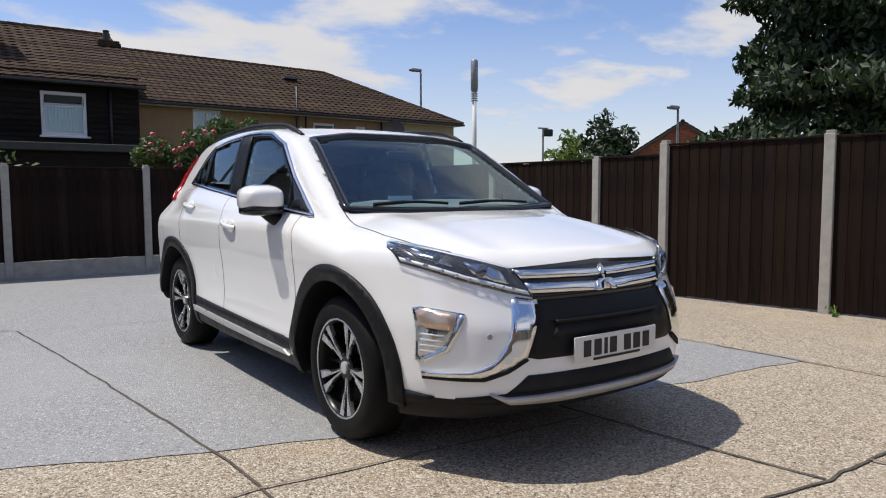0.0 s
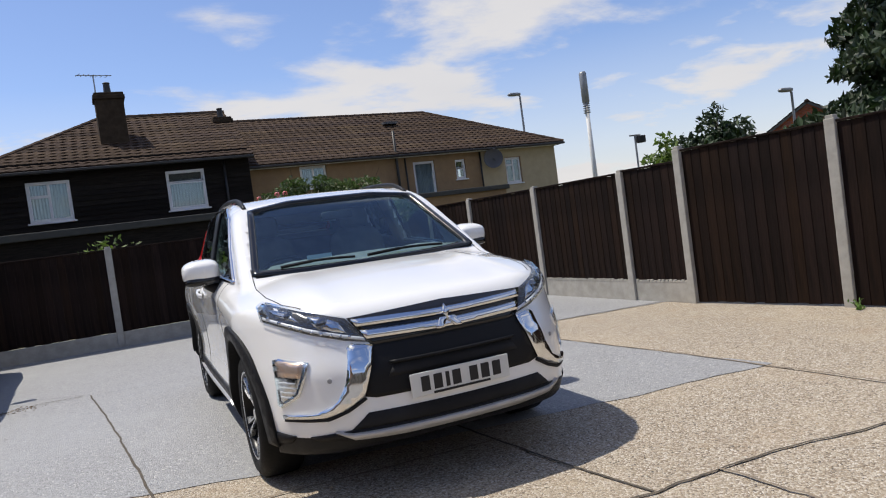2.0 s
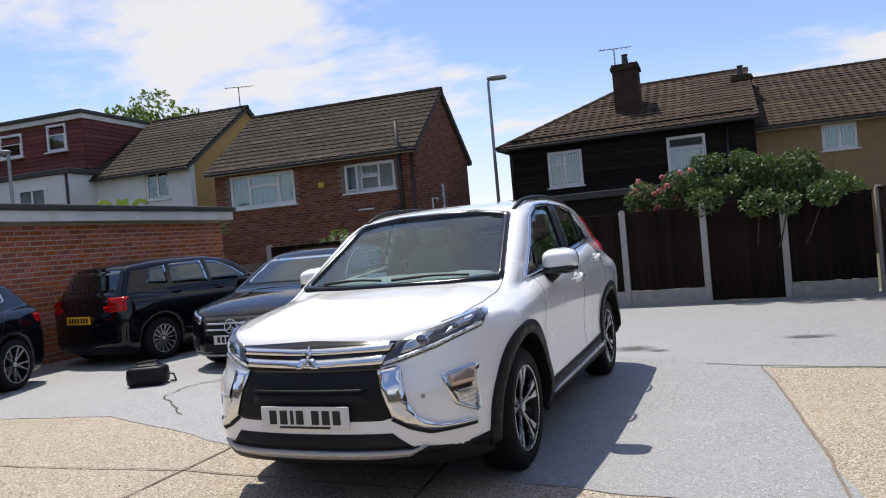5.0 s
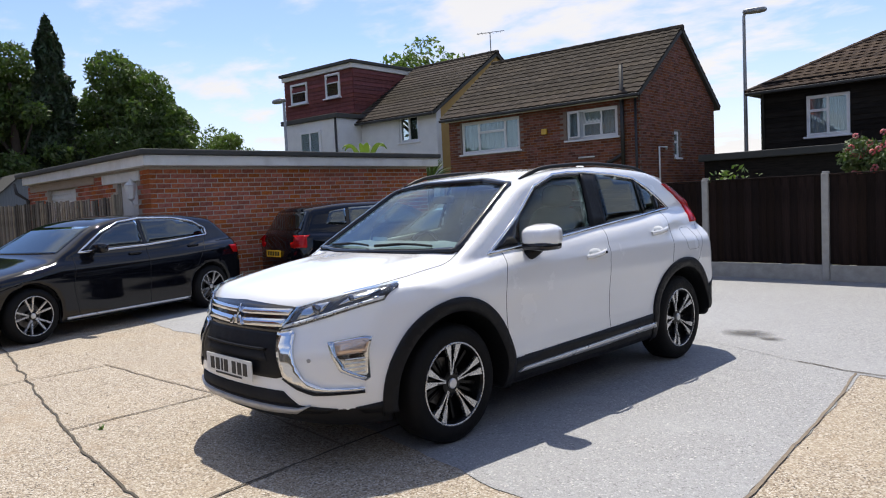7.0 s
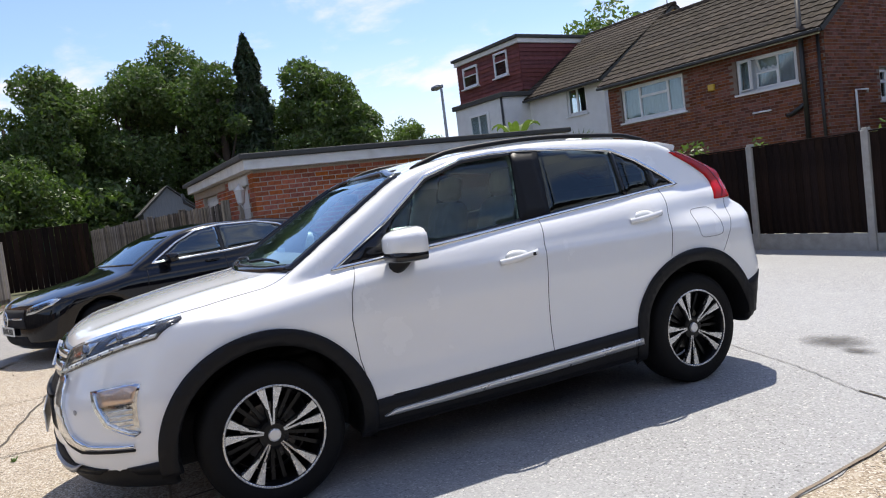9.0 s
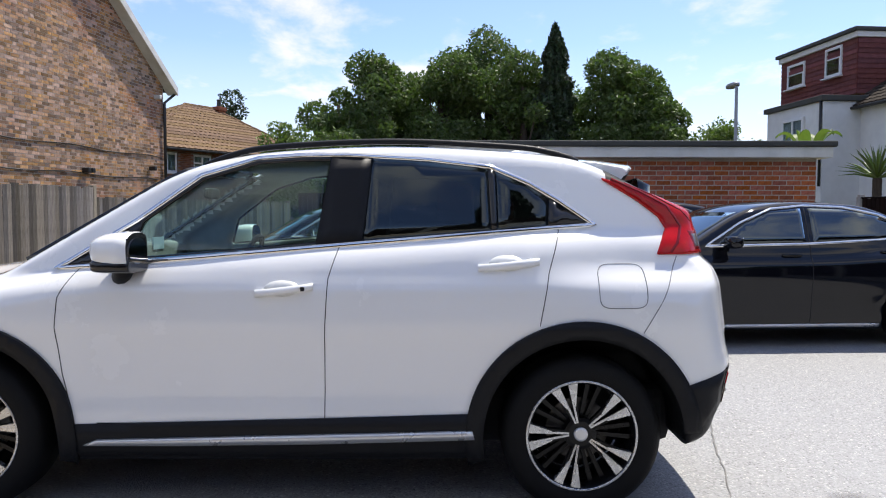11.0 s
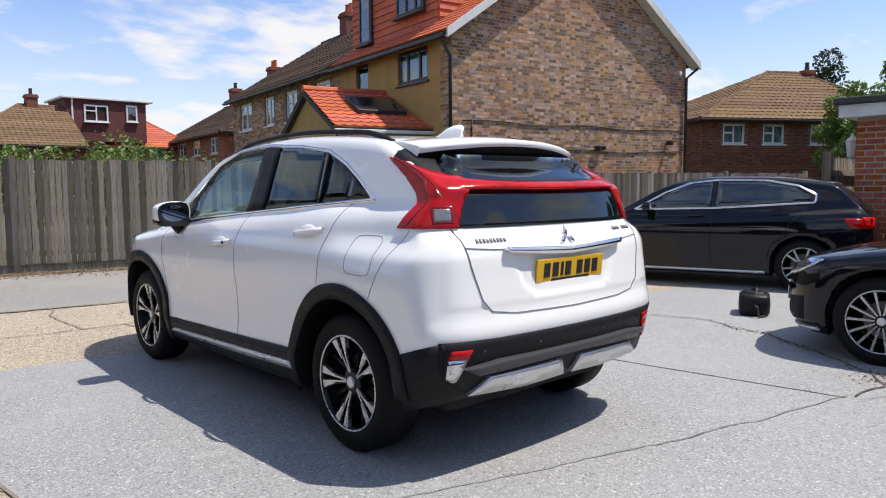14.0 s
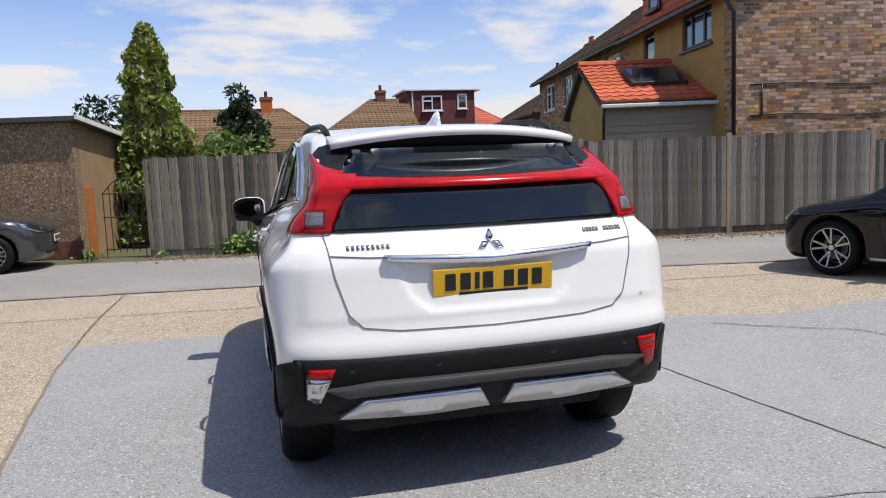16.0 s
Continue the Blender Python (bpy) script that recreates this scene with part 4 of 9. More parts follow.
# ---- the brick house behind the fence ----
h1 = thing("brick_house", "two-storey red-brown brick house with a dark tiled gable roof", "house", m=pose(-12.53, 12.157, 0, 0, 0, 5.4))
L1, D1, E1, R1 = 6.45, 5.3, 4.16, 6.02
open1 = [(0.48, 2.67, 2.84, 3.82), (4.24, 5.80, 2.94, 3.75)]
out1 = [(0, 0), (L1, 0), (L1, E1), (0, E1)]
wall(h1, "wall", out1, open1, M_MORTAR_DARK)
brickwork(h1, out1, open1, M_BRICK_BROWN, seed=1, low=1.2)
side = new("side_wall")
side.parent = h1
side.matrix_basis = pose(L1, 0, 0, 0, 0, 90)
outg = [(0.24, 0), (D1, 0), (D1, E1), (D1 / 2, R1 - 0.05), (0.24, E1)]
openg = [(2.15, 2.55, 2.35, 3.1)]
wall(side, "gable_wall", outg, openg, M_MORTAR_DARK)
brickwork(side, [(0, 0), (D1, 0), (D1, E1), (D1 / 2, R1 - 0.05), (0, E1)], openg, M_BRICK_BROWN, seed=2, low=1.2)
house_window(h1, *open1[0], [(1, 0), (1.6, 0.3), (0.8, 0)], net=True)
house_window(h1, *open1[1], [(1, 0), (1.2, 0.33), (1, 0)], opened=((0, 0), (1, 1)), net=True)
house_window(side, *openg[0], [(1, 0.25)], name="side_window")
gabled(h1, L1, D1, E1, R1, 0.28, M_TILE_DARK, None, 0.26)
part("fascia", box((0, -0.2, E1 - 0.30), (L1, -0.14, E1 - 0.12), 0.01), M_FASCIA, h1, "white fascia board")
part("alarm_box", box((3.46, -0.09, 3.18), (3.64, -0.01, 3.34), 0.02), M_ALARM, h1, "yellow alarm box")
pipe(h1, [(5.98, -0.10, 1.3), (5.98, -0.10, E1 + 0.6)], 0.055)
pipe(h1, [(6.34, -0.06, 0.5), (6.34, -0.06, E1 - 0.3)], 0.035)
pipe(h1, [(5.98, -0.1, 2.45), (5.6, -0.08, 2.25), (5.5, -0.05, 2.25)], 0.05)
pipe(h1, [(4.62, -0.04, 2.44), (5.1, -0.04, 2.44)], 0.022, M_UPVC, "waste_pipe")
pipe(side, [(1.0, -0.05, 1.4), (1.0, -0.05, 2.62), (1.5, -0.05, 2.62), (1.5, -0.03, 2.55)], 0.025, M_UPVC, "waste_pipe")
part("back_wall", box((0, D1 - 0.24, 0), (L1, D1, E1)), M_MORTAR_DARK, h1)

# ---- the black-boarded house ----
h2 = thing("boarded_house", "two-storey house clad in black weatherboards under a brown hipped roof", "house", m=sized(pose(-4.79, 17.17, 0, 0, 0, 2.3), 1.022))
L2, D2, E2, R2 = 7.15, 7.0, 4.18, 6.0
open2 = [(1.19, 2.26, 2.66, 3.76), (4.74, 5.82, 2.62, 3.76)]
wall(h2, "wall", [(0, 0), (L2, 0), (L2, E2), (0, E2)], open2, M_BLACKBOARD)
z = 1.6
while z < E2 - 0.05:
    spans, x = [], 0.0
    for o in sorted(open2):
        if o[2] < z + 0.14 and z < o[3]:
            spans.append((x, o[0] - 0.02))
            x = o[1] + 0.02
    for a, b in spans + [(x, L2)]:
        part("weatherboard", add_prism(bmesh.new(), [(-0.035 - 0.006 * rnd.random(), z), (0.0, z), (0.0, z + 0.155), (-0.008, z + 0.155)], "x", a, b), M_BLACKBOARD, h2)
    z += 0.14
part("side_wall", box((0, 0.24, 0), (0.24, D2, E2)), M_BLACKBOARD, h2)
house_window(h2, *open2[0], [(1, 0.35), (1, 0)], net=True, y=-0.04)
house_window(h2, *open2[1], [(1, 0.3)], net=2, y=-0.04, opened=((0, 1),))
gabled(h2, L2, D2, E2, R2, 0.3, M_TILE_BROWN, None, 0.26, hip0=3.35)
chimney(h2, 3.62, 1.6, 0.78, 0.75, 4.3, 6.5, M_STACK_BACKLIT)
aerial(h2, 3.3, 1.7, 6.1, 20, 0.9)
pipe(h2, [(0.08, -0.08, 1.6), (0.08, -0.08, E2 - 0.2), (-0.15, -0.3, E2 - 0.12)], 0.035)
pipe(h2, [(6.4, -0.08, 1.6), (6.4, -0.08, E2 - 0.1)], 0.04)
part("extension", box((-0.55, -2.6, 0), (7.15, 0, 2.1)), M_BLACKBOARD, h2, "single-storey rear extension")
part("extension_roof", box((-0.65, -2.75, 2.1), (7.25, 0.0, 2.28), 0.02), M_FELT, h2, "black flat roof edge")

# ---- the rendered terrace ----
h3 = thing("rendered_terrace", "terrace of tan rendered houses under one brown tiled roof", "house", m=sized(pose(2.31, 18.15, 0.09, 0, 0, 5.2), 0.958))
L3, D3, E3, R3 = 13.15, 7.4, 4.06, 6.05
open3 = [(2.05, 3.02, 3.0, 3.78), (6.45, 7.36, 2.30, 3.60), (8.28, 8.73, 2.80, 3.56), (10.6, 11.35, 2.42, 3.46)]
wall(h3, "wall", [(0, 0), (L3, 0), (L3, E3), (0, E3)], open3, M_RENDER_TAN)
part("cream_front", box((9.45, -0.012, 0), (10.58, -0.002, E3)), M_RENDER_CREAM, h3)
part("cream_front", box((11.37, -0.012, 0), (L3, -0.002, E3)), M_RENDER_CREAM, h3)
part("cream_front", box((10.58, -0.012, 0), (11.37, -0.002, 2.36)), M_RENDER_CREAM, h3)
part("cream_front", box((10.58, -0.012, 3.48), (11.37, -0.002, E3)), M_RENDER_CREAM, h3)
part("end_wall", box((L3 - 0.24, 0.24, 0), (L3, D3, E3)), M_RENDER_CREAM, h3)
house_window(h3, *open3[0], [(1, 0), (1, 0)], net=True)
house_window(h3, *open3[1], [(1, 0)], net=True)
house_window(h3, *open3[2], [(1, 0.3)], opened=((0, 1),))
house_window(h3, *open3[3], [(1, 0.25), (1, 0)], net=True)
gabled(h3, L3, D3, E3, R3, 0.3, M_TILE_BROWN, None, 0.26, hip1=3.95)
part("fascia", box((0, -0.24, E3 - 0.28), (L3, -0.16, E3 - 0.10), 0.01), M_FASCIA, h3, "white fascia board")
chimney(h3, 0.15, 2.2, 0.6, 0.6, 4.6, 6.1, M_STACK_BACKLIT)
pipe(h3, [(5.75, -0.1, 1.6), (5.75, -0.1, E3 + 0.75)], 0.05)
pipe(h3, [(6.1, -0.08, 1.6), (6.1, -0.08, E3 - 0.3)], 0.035)
pipe(h3, [(9.4, -0.08, 1.6), (9.4, -0.08, E3 - 0.3)], 0.035)
part("rooflight", box((6.6, 2.3, 5.4), (7.2, 2.8, 5.5), 0.01), M_GREYPIPE, h3).matrix_basis = pose(0, 0, 0.05)
dish = part("satellite_dish", lathe([(0.0, 0.02), (-0.03, 0.15), (-0.07, 0.28), (-0.12, 0.38), (-0.115, 0.385), (-0.06, 0.28), (-0.015, 0.02)], 20, "y"), M_GREYPIPE, h3, "grey satellite dish")
dish.matrix_basis = pose(9.85, -0.3, 3.45, 0, 0, -25)
part("dish_arm", tube([(9.85, 0, 3.25), (9.85, -0.3, 3.45), (9.75, -0.6, 3.35)], 0.02, 6), M_PIPE, h3)
part("extension_roof", box((4.8, -3.0, 2.1), (8.6, 0, 2.26), 0.02), M_FELT, h3, "dark flat roof of an extension")
part("extension", box((4.9, -2.9, 0), (8.5, 0, 2.1)), M_RENDER_TAN, h3)

# ---- the yellow house with a dormer ----
h4 = thing("dormer_house", "yellow rendered house with a wine-red tiled box dormer and white extension", "house", m=sized(pose(-19.97, 14.27, 0, 0, 0, 5.2), 1.08))
L4, D4, E4, R4 = 4.0, 7.2, 4.55, 6.85
open4 = [(2.2, 3.15, 3.48, 4.42)]
wall(h4, "wall", [(0, 0), (L4, 0), (L4, E4), (0, E4)], open4, M_RENDER_WHITE)
house_window(h4, *open4[0], [(1, 0), (1, 0)])
add = new("side_wall")
add.parent = h4
add.matrix_basis = pose(L4, 0, 0, 0, 0, 90)
wall(add, "gable_wall", [(0.24, 0), (D4, 0), (D4, E4), (D4 / 2, R4 - 0.05), (0.24, E4)], [], M_RENDER_YELLOW)
gabled(h4, L4, D4, E4, R4, 0.25, M_TILE_DARK, None, 0.26)
aerial(h4, L4 - 0.2, 3.6, R4, 30, 0.8)
bm = box((-4.6, 0.3, 4.9), (-0.4, 4.0, 6.75), 0.01)
dorm = part("dormer", bm, M_TILE_WINE, h4, "wine-red tile-hung box dormer")
part("dormer_roof", box((-4.75, 0.1, 6.80), (-0.25, 4.2, 6.92), 0.02), M_FELT, dorm)
part("dormer_fascia", box((-4.68, 0.2, 6.62), (-0.32, 4.1, 6.80), 0.01), M_FASCIA, dorm)
for i in range(11):
    part("tile_course", add_prism(bmesh.new(), [(0.262, 4.9 + i * 0.155), (0.30, 4.9 + i * 0.155), (0.30, 4.9 + (i + 1) * 0.155), (0.285, 4.9 + (i + 1) * 0.155)], "x", -4.6, -0.4), M_TILE_WINE, dorm)
    part("tile_course", add_prism(bmesh.new(), [(-0.362, 4.9 + i * 0.155), (-0.4, 4.9 + i * 0.155), (-0.4, 4.9 + (i + 1) * 0.155), (-0.385, 4.9 + (i + 1) * 0.155)], "y", 0.3, 4.0), M_TILE_WINE, dorm)
house_window(h4, -4.15, -3.1, 5.6, 6.45, [(1, 0.3)], y=0.17, name="dormer_window", opened=((0, 1),))
house_window(h4, -1.95, -1.1, 5.6, 6.55, [(1, 0.3)], y=0.17, name="dormer_window", opened=((0, 1),))
part("extension", box((-2.85, -1.2, 0), (0.25, 0.29, 4.55), 0.01), M_RENDER_WHITE, h4, "white rendered extension")
part("extension_roof", box((-2.95, -1.3, 4.55), (0.35, 0.29, 4.72), 0.02), M_FELT, h4)
house_window(h4, -1.85, -0.65, 3.3, 4.2, [(1, 0), (1, 0)], y=-1.32, name="extension_window")
pipe(h4, [(0.2, -1.25, 2.0), (0.2, -1.25, 4.6)], 0.04)

# ---- the garage beside the yard ----
g1 = thing("garage", "low red brick garage with a white fascia and black felt roof", "garage", m=sized(pose(-8.03, 0.66, 0, 0, 0, 90.5), 1.07))
LG, HG = 5.85, 2.06
outG = [(0, 0), (LG, 0), (LG, HG), (0, HG)]
wall(g1, "wall", outG, [], M_MORTAR)
brickwork(g1, outG, [], M_BRICK_ORANGE, seed=5, single=300)
end = new("end_wall")
end.parent = g1
end.matrix_basis = pose(0, 0, 0, 0, 0, -90) @ pose(-6.2, 0, 0)
openE = [(1.3, 2.9, 0.9, 1.90), (4.9, 5.7, 0.0, 1.95)]
outE = [(0, 0), (6.2 - 0.25, 0), (6.2 - 0.25, HG), (0, HG)]
wall(end, "side_wall", outE, openE, M_MORTAR)
brickwork(end, outE, openE, M_BRICK_ORANGE, seed=6)
part("corner_bricks", boxes_mesh("corner_bricks", [((5.95, -0.008, k * 0.075), (6.2, 0.02, k * 0.075 + 0.065)) for k in range(27)], M_BRICK_ORANGE), None, end)
for k in range(11):
    part("shutter_slat", add_prism(bmesh.new(), [(0.06, 0.9 + k * 0.09), (0.10, 0.9 + k * 0.09), (0.10, 0.99 + k * 0.09), (0.085, 0.99 + k * 0.09)], "x", 1.3, 2.9), M_FASCIA, end)
part("side_door", box((4.92, 0.06, 0), (5.68, 0.1, 1.93), 0.01), M_FASCIA, end, "white side door")
part("lintel", box((4.3, -0.03, 1.86), (5.85, 0.03, 2.02), 0.01), M_FASCIA, end, "white lintel board")
part("timber_lintel", box((0.2, -0.02, 1.9), (3.9, 0.02, 2.05), 0.01), M_PALEBOARD, end)
bm = bmesh.new()
add_box(bm, (-0.16, -0.20, HG), (LG + 0.15, 6.0, HG + 0.16), 0.005)
part("fascia", bm, M_FASCIA, g1, "white painted fascia board")
part("roof", box((-0.22, -0.25, HG + 0.16), (LG + 0.2, 6.3, HG + 0.25), 0.02), M_FELT, g1, "black felt flat roof")
lant = part("wall_lantern", lathe([(0.0, 0.02), (0.03, 0.06), (0.22, 0.085), (0.24, 0.1), (0.30, 0.03), (0.34, 0.012)], 8, "z"), M_FASCIA, g1, "white carriage lantern")
lant.location = (-0.16, 0.35, 1.55)
part("lantern_arm", tube([(-0.02, 0.35, 1.5), (-0.12, 0.35, 1.46), (-0.16, 0.35, 1.55)], 0.012, 6), M_FASCIA, lant).matrix_parent_inverse = Matrix.Translation((0.16, -0.35, -1.55))
pipe(g1, [(-0.25, 6.25, 2.1), (-0.25, 6.1, 1.9), (-0.06, 6.05, 1.75), (-0.06, 6.05, 0.4)], 0.035)

# ---- the stock-brick house with the red roof ----
h5 = thing("gable_house", "yellow stock brick house with a broad gable and red tiled dormer", "house", m=sized(pose(-9.655, -9.26, 0, 0, 0, 171.4), 1.1365))
W5, D5, E5, R5 = 7.95, 5.6, 4.70, 7.48
out5 = [(0, 0), (W5, 0), (W5, E5), (W5 / 2, R5 - 0.06), (0, E5)]
wall(h5, "gable_wall", out5, [], M_MORTAR)
brickwork(h5, out5, [], M_BRICK_STOCK, seed=8, low=1.05, flemish=True)
f5 = new("front_wall")
f5.parent = h5
f5.matrix_basis = pose(0, 0, 0, 0, 0, -90) @ pose(-D5, 0, 0)
open5 = [(D5 - 2.35, D5 - 0.95, 3.62, 4.42), (D5 - 4.6, D5 - 3.9, 3.1, 4.42)]
wall(f5, "wall", [(0, 0), (D5 - 0.24, 0), (D5 - 0.24, E5), (0, E5)], open5, M_RENDER_YELLOW)
brickwork(f5, [(D5 - 0.42, 0), (D5, 0), (D5, E5), (D5 - 0.42, E5)], [], M_BRICK_STOCK, seed=9, low=1.2)
house_window(f5, *open5[0], [(0.8, 0), (1.2, 0), (0.8, 0)], frame=M_DARKFRAME, net=True)
house_window(f5, *open5[1], [(1, 0)], frame=M_DARKFRAME)
# ridge along the depth, so that the gable faces the yard
for s, xe in ((0, -0.28), (1, W5 + 0.28)):
    zo = E5 - 0.28 * (R5 - E5) / (W5 / 2)
    a, b = ((xe, D5, zo), (xe, -0.25, zo)) if s == 0 else ((xe, -0.25, zo), (xe, D5, zo))
    ra, rb = ((W5 / 2, D5, R5), (W5 / 2, -0.25, R5)) if s == 0 else ((W5 / 2, -0.25, R5), (W5 / 2, D5, R5))
    roof_slope(h5, a, b, rb, ra, M_TILE_RED, 0.2, 0.2, 0.012)
    bm = bmesh.new()
    add_prism(bm, [(xe, zo - 0.16), (xe, zo + 0.04), (W5 / 2, R5 + 0.02), (W5 / 2, R5 - 0.20)], "y", -0.30, -0.25)
    part("bargeboard", bm, M_FASCIA, h5, "white bargeboard")
    part("soffit", add_prism(bmesh.new(), [(xe, zo - 0.15), (xe, zo - 0.12), (W5 / 2, R5 - 0.15), (W5 / 2, R5 - 0.18)], "y", -0.25, 0.02), M_FASCIA, h5)
part("gutter", box((-0.4, -0.2, 4.34), (-0.28, D5, 4.44), 0.02), M_PIPE, h5)
pipe(h5, [(-0.06, -0.06, 0.5), (-0.06, -0.06, 4.0), (-0.3, -0.1, 4.3)], 0.04)
pipe(h5, [(W5 - 0.05, -0.07, 0.5), (W5 - 0.05, -0.07, 4.1), (W5 + 0.3, -0.2, 4.4)], 0.04)
for zc, x0, x1 in ((2.02, 0.3, 7.6), (2.62, 0.3, 7.8)):
    pipe(h5, [(x0 + (x1 - x0) * k / 12, -0.02, zc + 0.03 * math.sin(k * 1.3)) for k in range(13)], 0.012, name="cable")
pipe(h5, [(0.55, -0.02, 2.02), (0.55, -0.02, 2.65)], 0.014, name="cable")
for x, z, s in ((4.45, 2.1, 0), (4.6, 2.1, 0), (7.2, 2.3, 0), (7.5, 4.2, 1)):
    part("security_light", box((x - 0.05, -0.2, z - 0.06), (x + 0.06, -0.02, z + 0.05), 0.02), M_FASCIA if s else M_PIPE, h5, "small wall lamp")
# dormer on the slope above the front
dz0, dz1 = 4.75, 6.9
dm = part("dormer", box((0.35, 1.0, dz0), (3.9, 5.4, dz1), 0.01), M_TILE_RED, h5, "red tile-hung dormer")
for i in range(12):
    z0 = dz0 + i * 0.175
    part("tile_course", add_prism(bmesh.new(), [(0.30, z0), (0.35, z0), (0.35, z0 + 0.175), (0.333, z0 + 0.175)], "y", 1.0, 5.4), M_TILE_RED, dm)
    part("tile_course", add_prism(bmesh.new(), [(0.95, z0), (1.0, z0), (1.0, z0 + 0.175), (0.985, z0 + 0.175)], "x", 0.35, 3.9), M_TILE_RED, dm)
part("dormer_roof", box((0.1, 0.8, dz1), (3.9, 5.6, dz1 + 0.14), 0.02), M_FELT, dm)
fd = new("dormer_front")
fd.parent = h5
fd.matrix_basis = pose(0.30, 0, 0, 0, 0, -90) @ pose(-5.4, 0, 0)
house_window(fd, 2.6, 3.9, 5.35, 6.5, [(1, 0), (1, 0), (0.7, 0)], y=-0.12, frame=M_DARKFRAME, name="dormer_window")
house_window(fd, 0.55, 1.25, 5.0, 6.5, [(1, 0)], y=-0.12, frame=M_DARKFRAME, name="dormer_window")
# single-storey extension with clay pantiles and a rooflight
ex = thing("extension", "single-storey extension with red clay tiles and a rooflight", "extension", m=sized(pose(-10.49, -10.03, 0, 0, 0, 165.4), 1.15))
part("side_wall", box((-2.85, 0.08, 0), (0.5, 0.3, 2.45)), M_PALEBOARD, ex, "pale timber-clad wall")
for i in range(14):
    part("cladding_board", add_prism(bmesh.new(), [(0.045, 0.3 + i * 0.15), (0.08, 0.3 + i * 0.15), (0.08, 0.45 + i * 0.15), (0.065, 0.45 + i * 0.15)], "x", -2.85, 0.5), M_PALEBOARD, ex)
bm = add_prism(bmesh.new(), [(0.3, 0), (0.3, 2.5), (2.1, 3.30), (3.9, 2.5), (3.9, 0)], "x", -2.85, -2.6)
part("end_wall", bm, M_RENDER_YELLOW, ex, "yellow rendered gable")
roof_slope(ex, (-2.98, -0.1, 2.42), (0.5, -0.1, 2.42), (0.5, 2.1, 3.42), (-2.98, 2.1, 3.42), M_TILE_RED, 0.24, 0.24, 0.03)
roof_slope(ex, (0.5, 4.3, 2.42), (-2.98, 4.3, 2.42), (-2.98, 2.1, 3.42), (0.5, 2.1, 3.42), M_TILE_RED, 0.24, 0.24, 0.03)
ridge_cap(ex, (-2.98, 2.1, 3.47), (0.5, 2.1, 3.47), M_TILE_RED, 0.09)
sl = math.degrees(math.atan2(1.0, 2.2))
rl = part("rooflight", box((-2.15, -0.5, 0.0), (-0.95, 0.5, 0.09), 0.01), M_DARKFRAME, ex, "dark framed rooflight")
rl.matrix_basis = pose(0, 1.05, 3.0, sl, 0, 0)
part("pane", box((-2.08, -0.43, 0.088), (-1.02, 0.43, 0.096)), M_PANE, rl)
part("gutter", box((-2.98, -0.2, 2.3), (0.5, -0.1, 2.38), 0.02), M_FASCIA, ex)
pipe(ex, [(-2.9, -0.1, 2.3), (-2.9, 0.0, 2.1), (-2.9, 0.0, 0.2)], 0.03)


# ---- houses further off ----
def far_house(name, label, m, L, D, E, R, tiles, bricks, windows, hip0=0.0, hip1=0.0, chim=(), course=0.3, low=1.2, ends=True):
    root = thing(name, label, "house", "houses beyond the lane", m)
    out = [(0, 0), (L, 0), (L, E), (0, E)]
    wall(root, "wall", out, windows, M_MORTAR_DARK)
    brickwork(root, out, windows, bricks, seed=len(name), low=low)
    for o in windows:
        house_window(root, *o, [(1, 0.3), (1, 0)], net=True)
    for x, s in ((0, -90), (L, 90)):
        sw = new("side_wall")
        sw.parent = root
        sw.matrix_basis = pose(x, 0, 0, 0, 0, s) @ (pose(-D, 0, 0) if s < 0 else Matrix())
        o2 = [(0, 0), (D, 0), (D, E), (0, E)] if (hip0 if x == 0 else hip1) else [(0, 0), (D, 0), (D, E), (D / 2, R - 0.05), (0, E)]
        wall(sw, "side_wall_face", [(min(max(px, 0.0), D - 0.0), pz) for px, pz in o2], [], M_MORTAR_DARK, y0=0.004)
        brickwork(sw, o2, [], bricks, seed=3, low=low)
    gabled(root, L, D, E, R, 0.3, tiles, None, course, hip0=hip0, hip1=hip1)
    for c in chim:
        chimney(root, *c)
    return root


far_house("hipped_house", "red brick house with a tan hipped roof beyond the gable house", sized(pose(-30.76, -13.85, 0, 0, 0, 151.1), 1.267), 10.5, 7.5, 3.75, 6.05, M_TILE_TAN, M_BRICK_BROWN,
          [(0.9, 1.9, 2.6, 3.4), (2.7, 3.7, 2.6, 3.4), (4.9, 5.7, 2.6, 3.4), (7.0, 8.2, 2.6, 3.4)], hip0=5.6, hip1=3.2, chim=((7.6, 3.6, 0.45, 0.45, 5.2, 6.3, M_BRICK_BROWN, 1),))

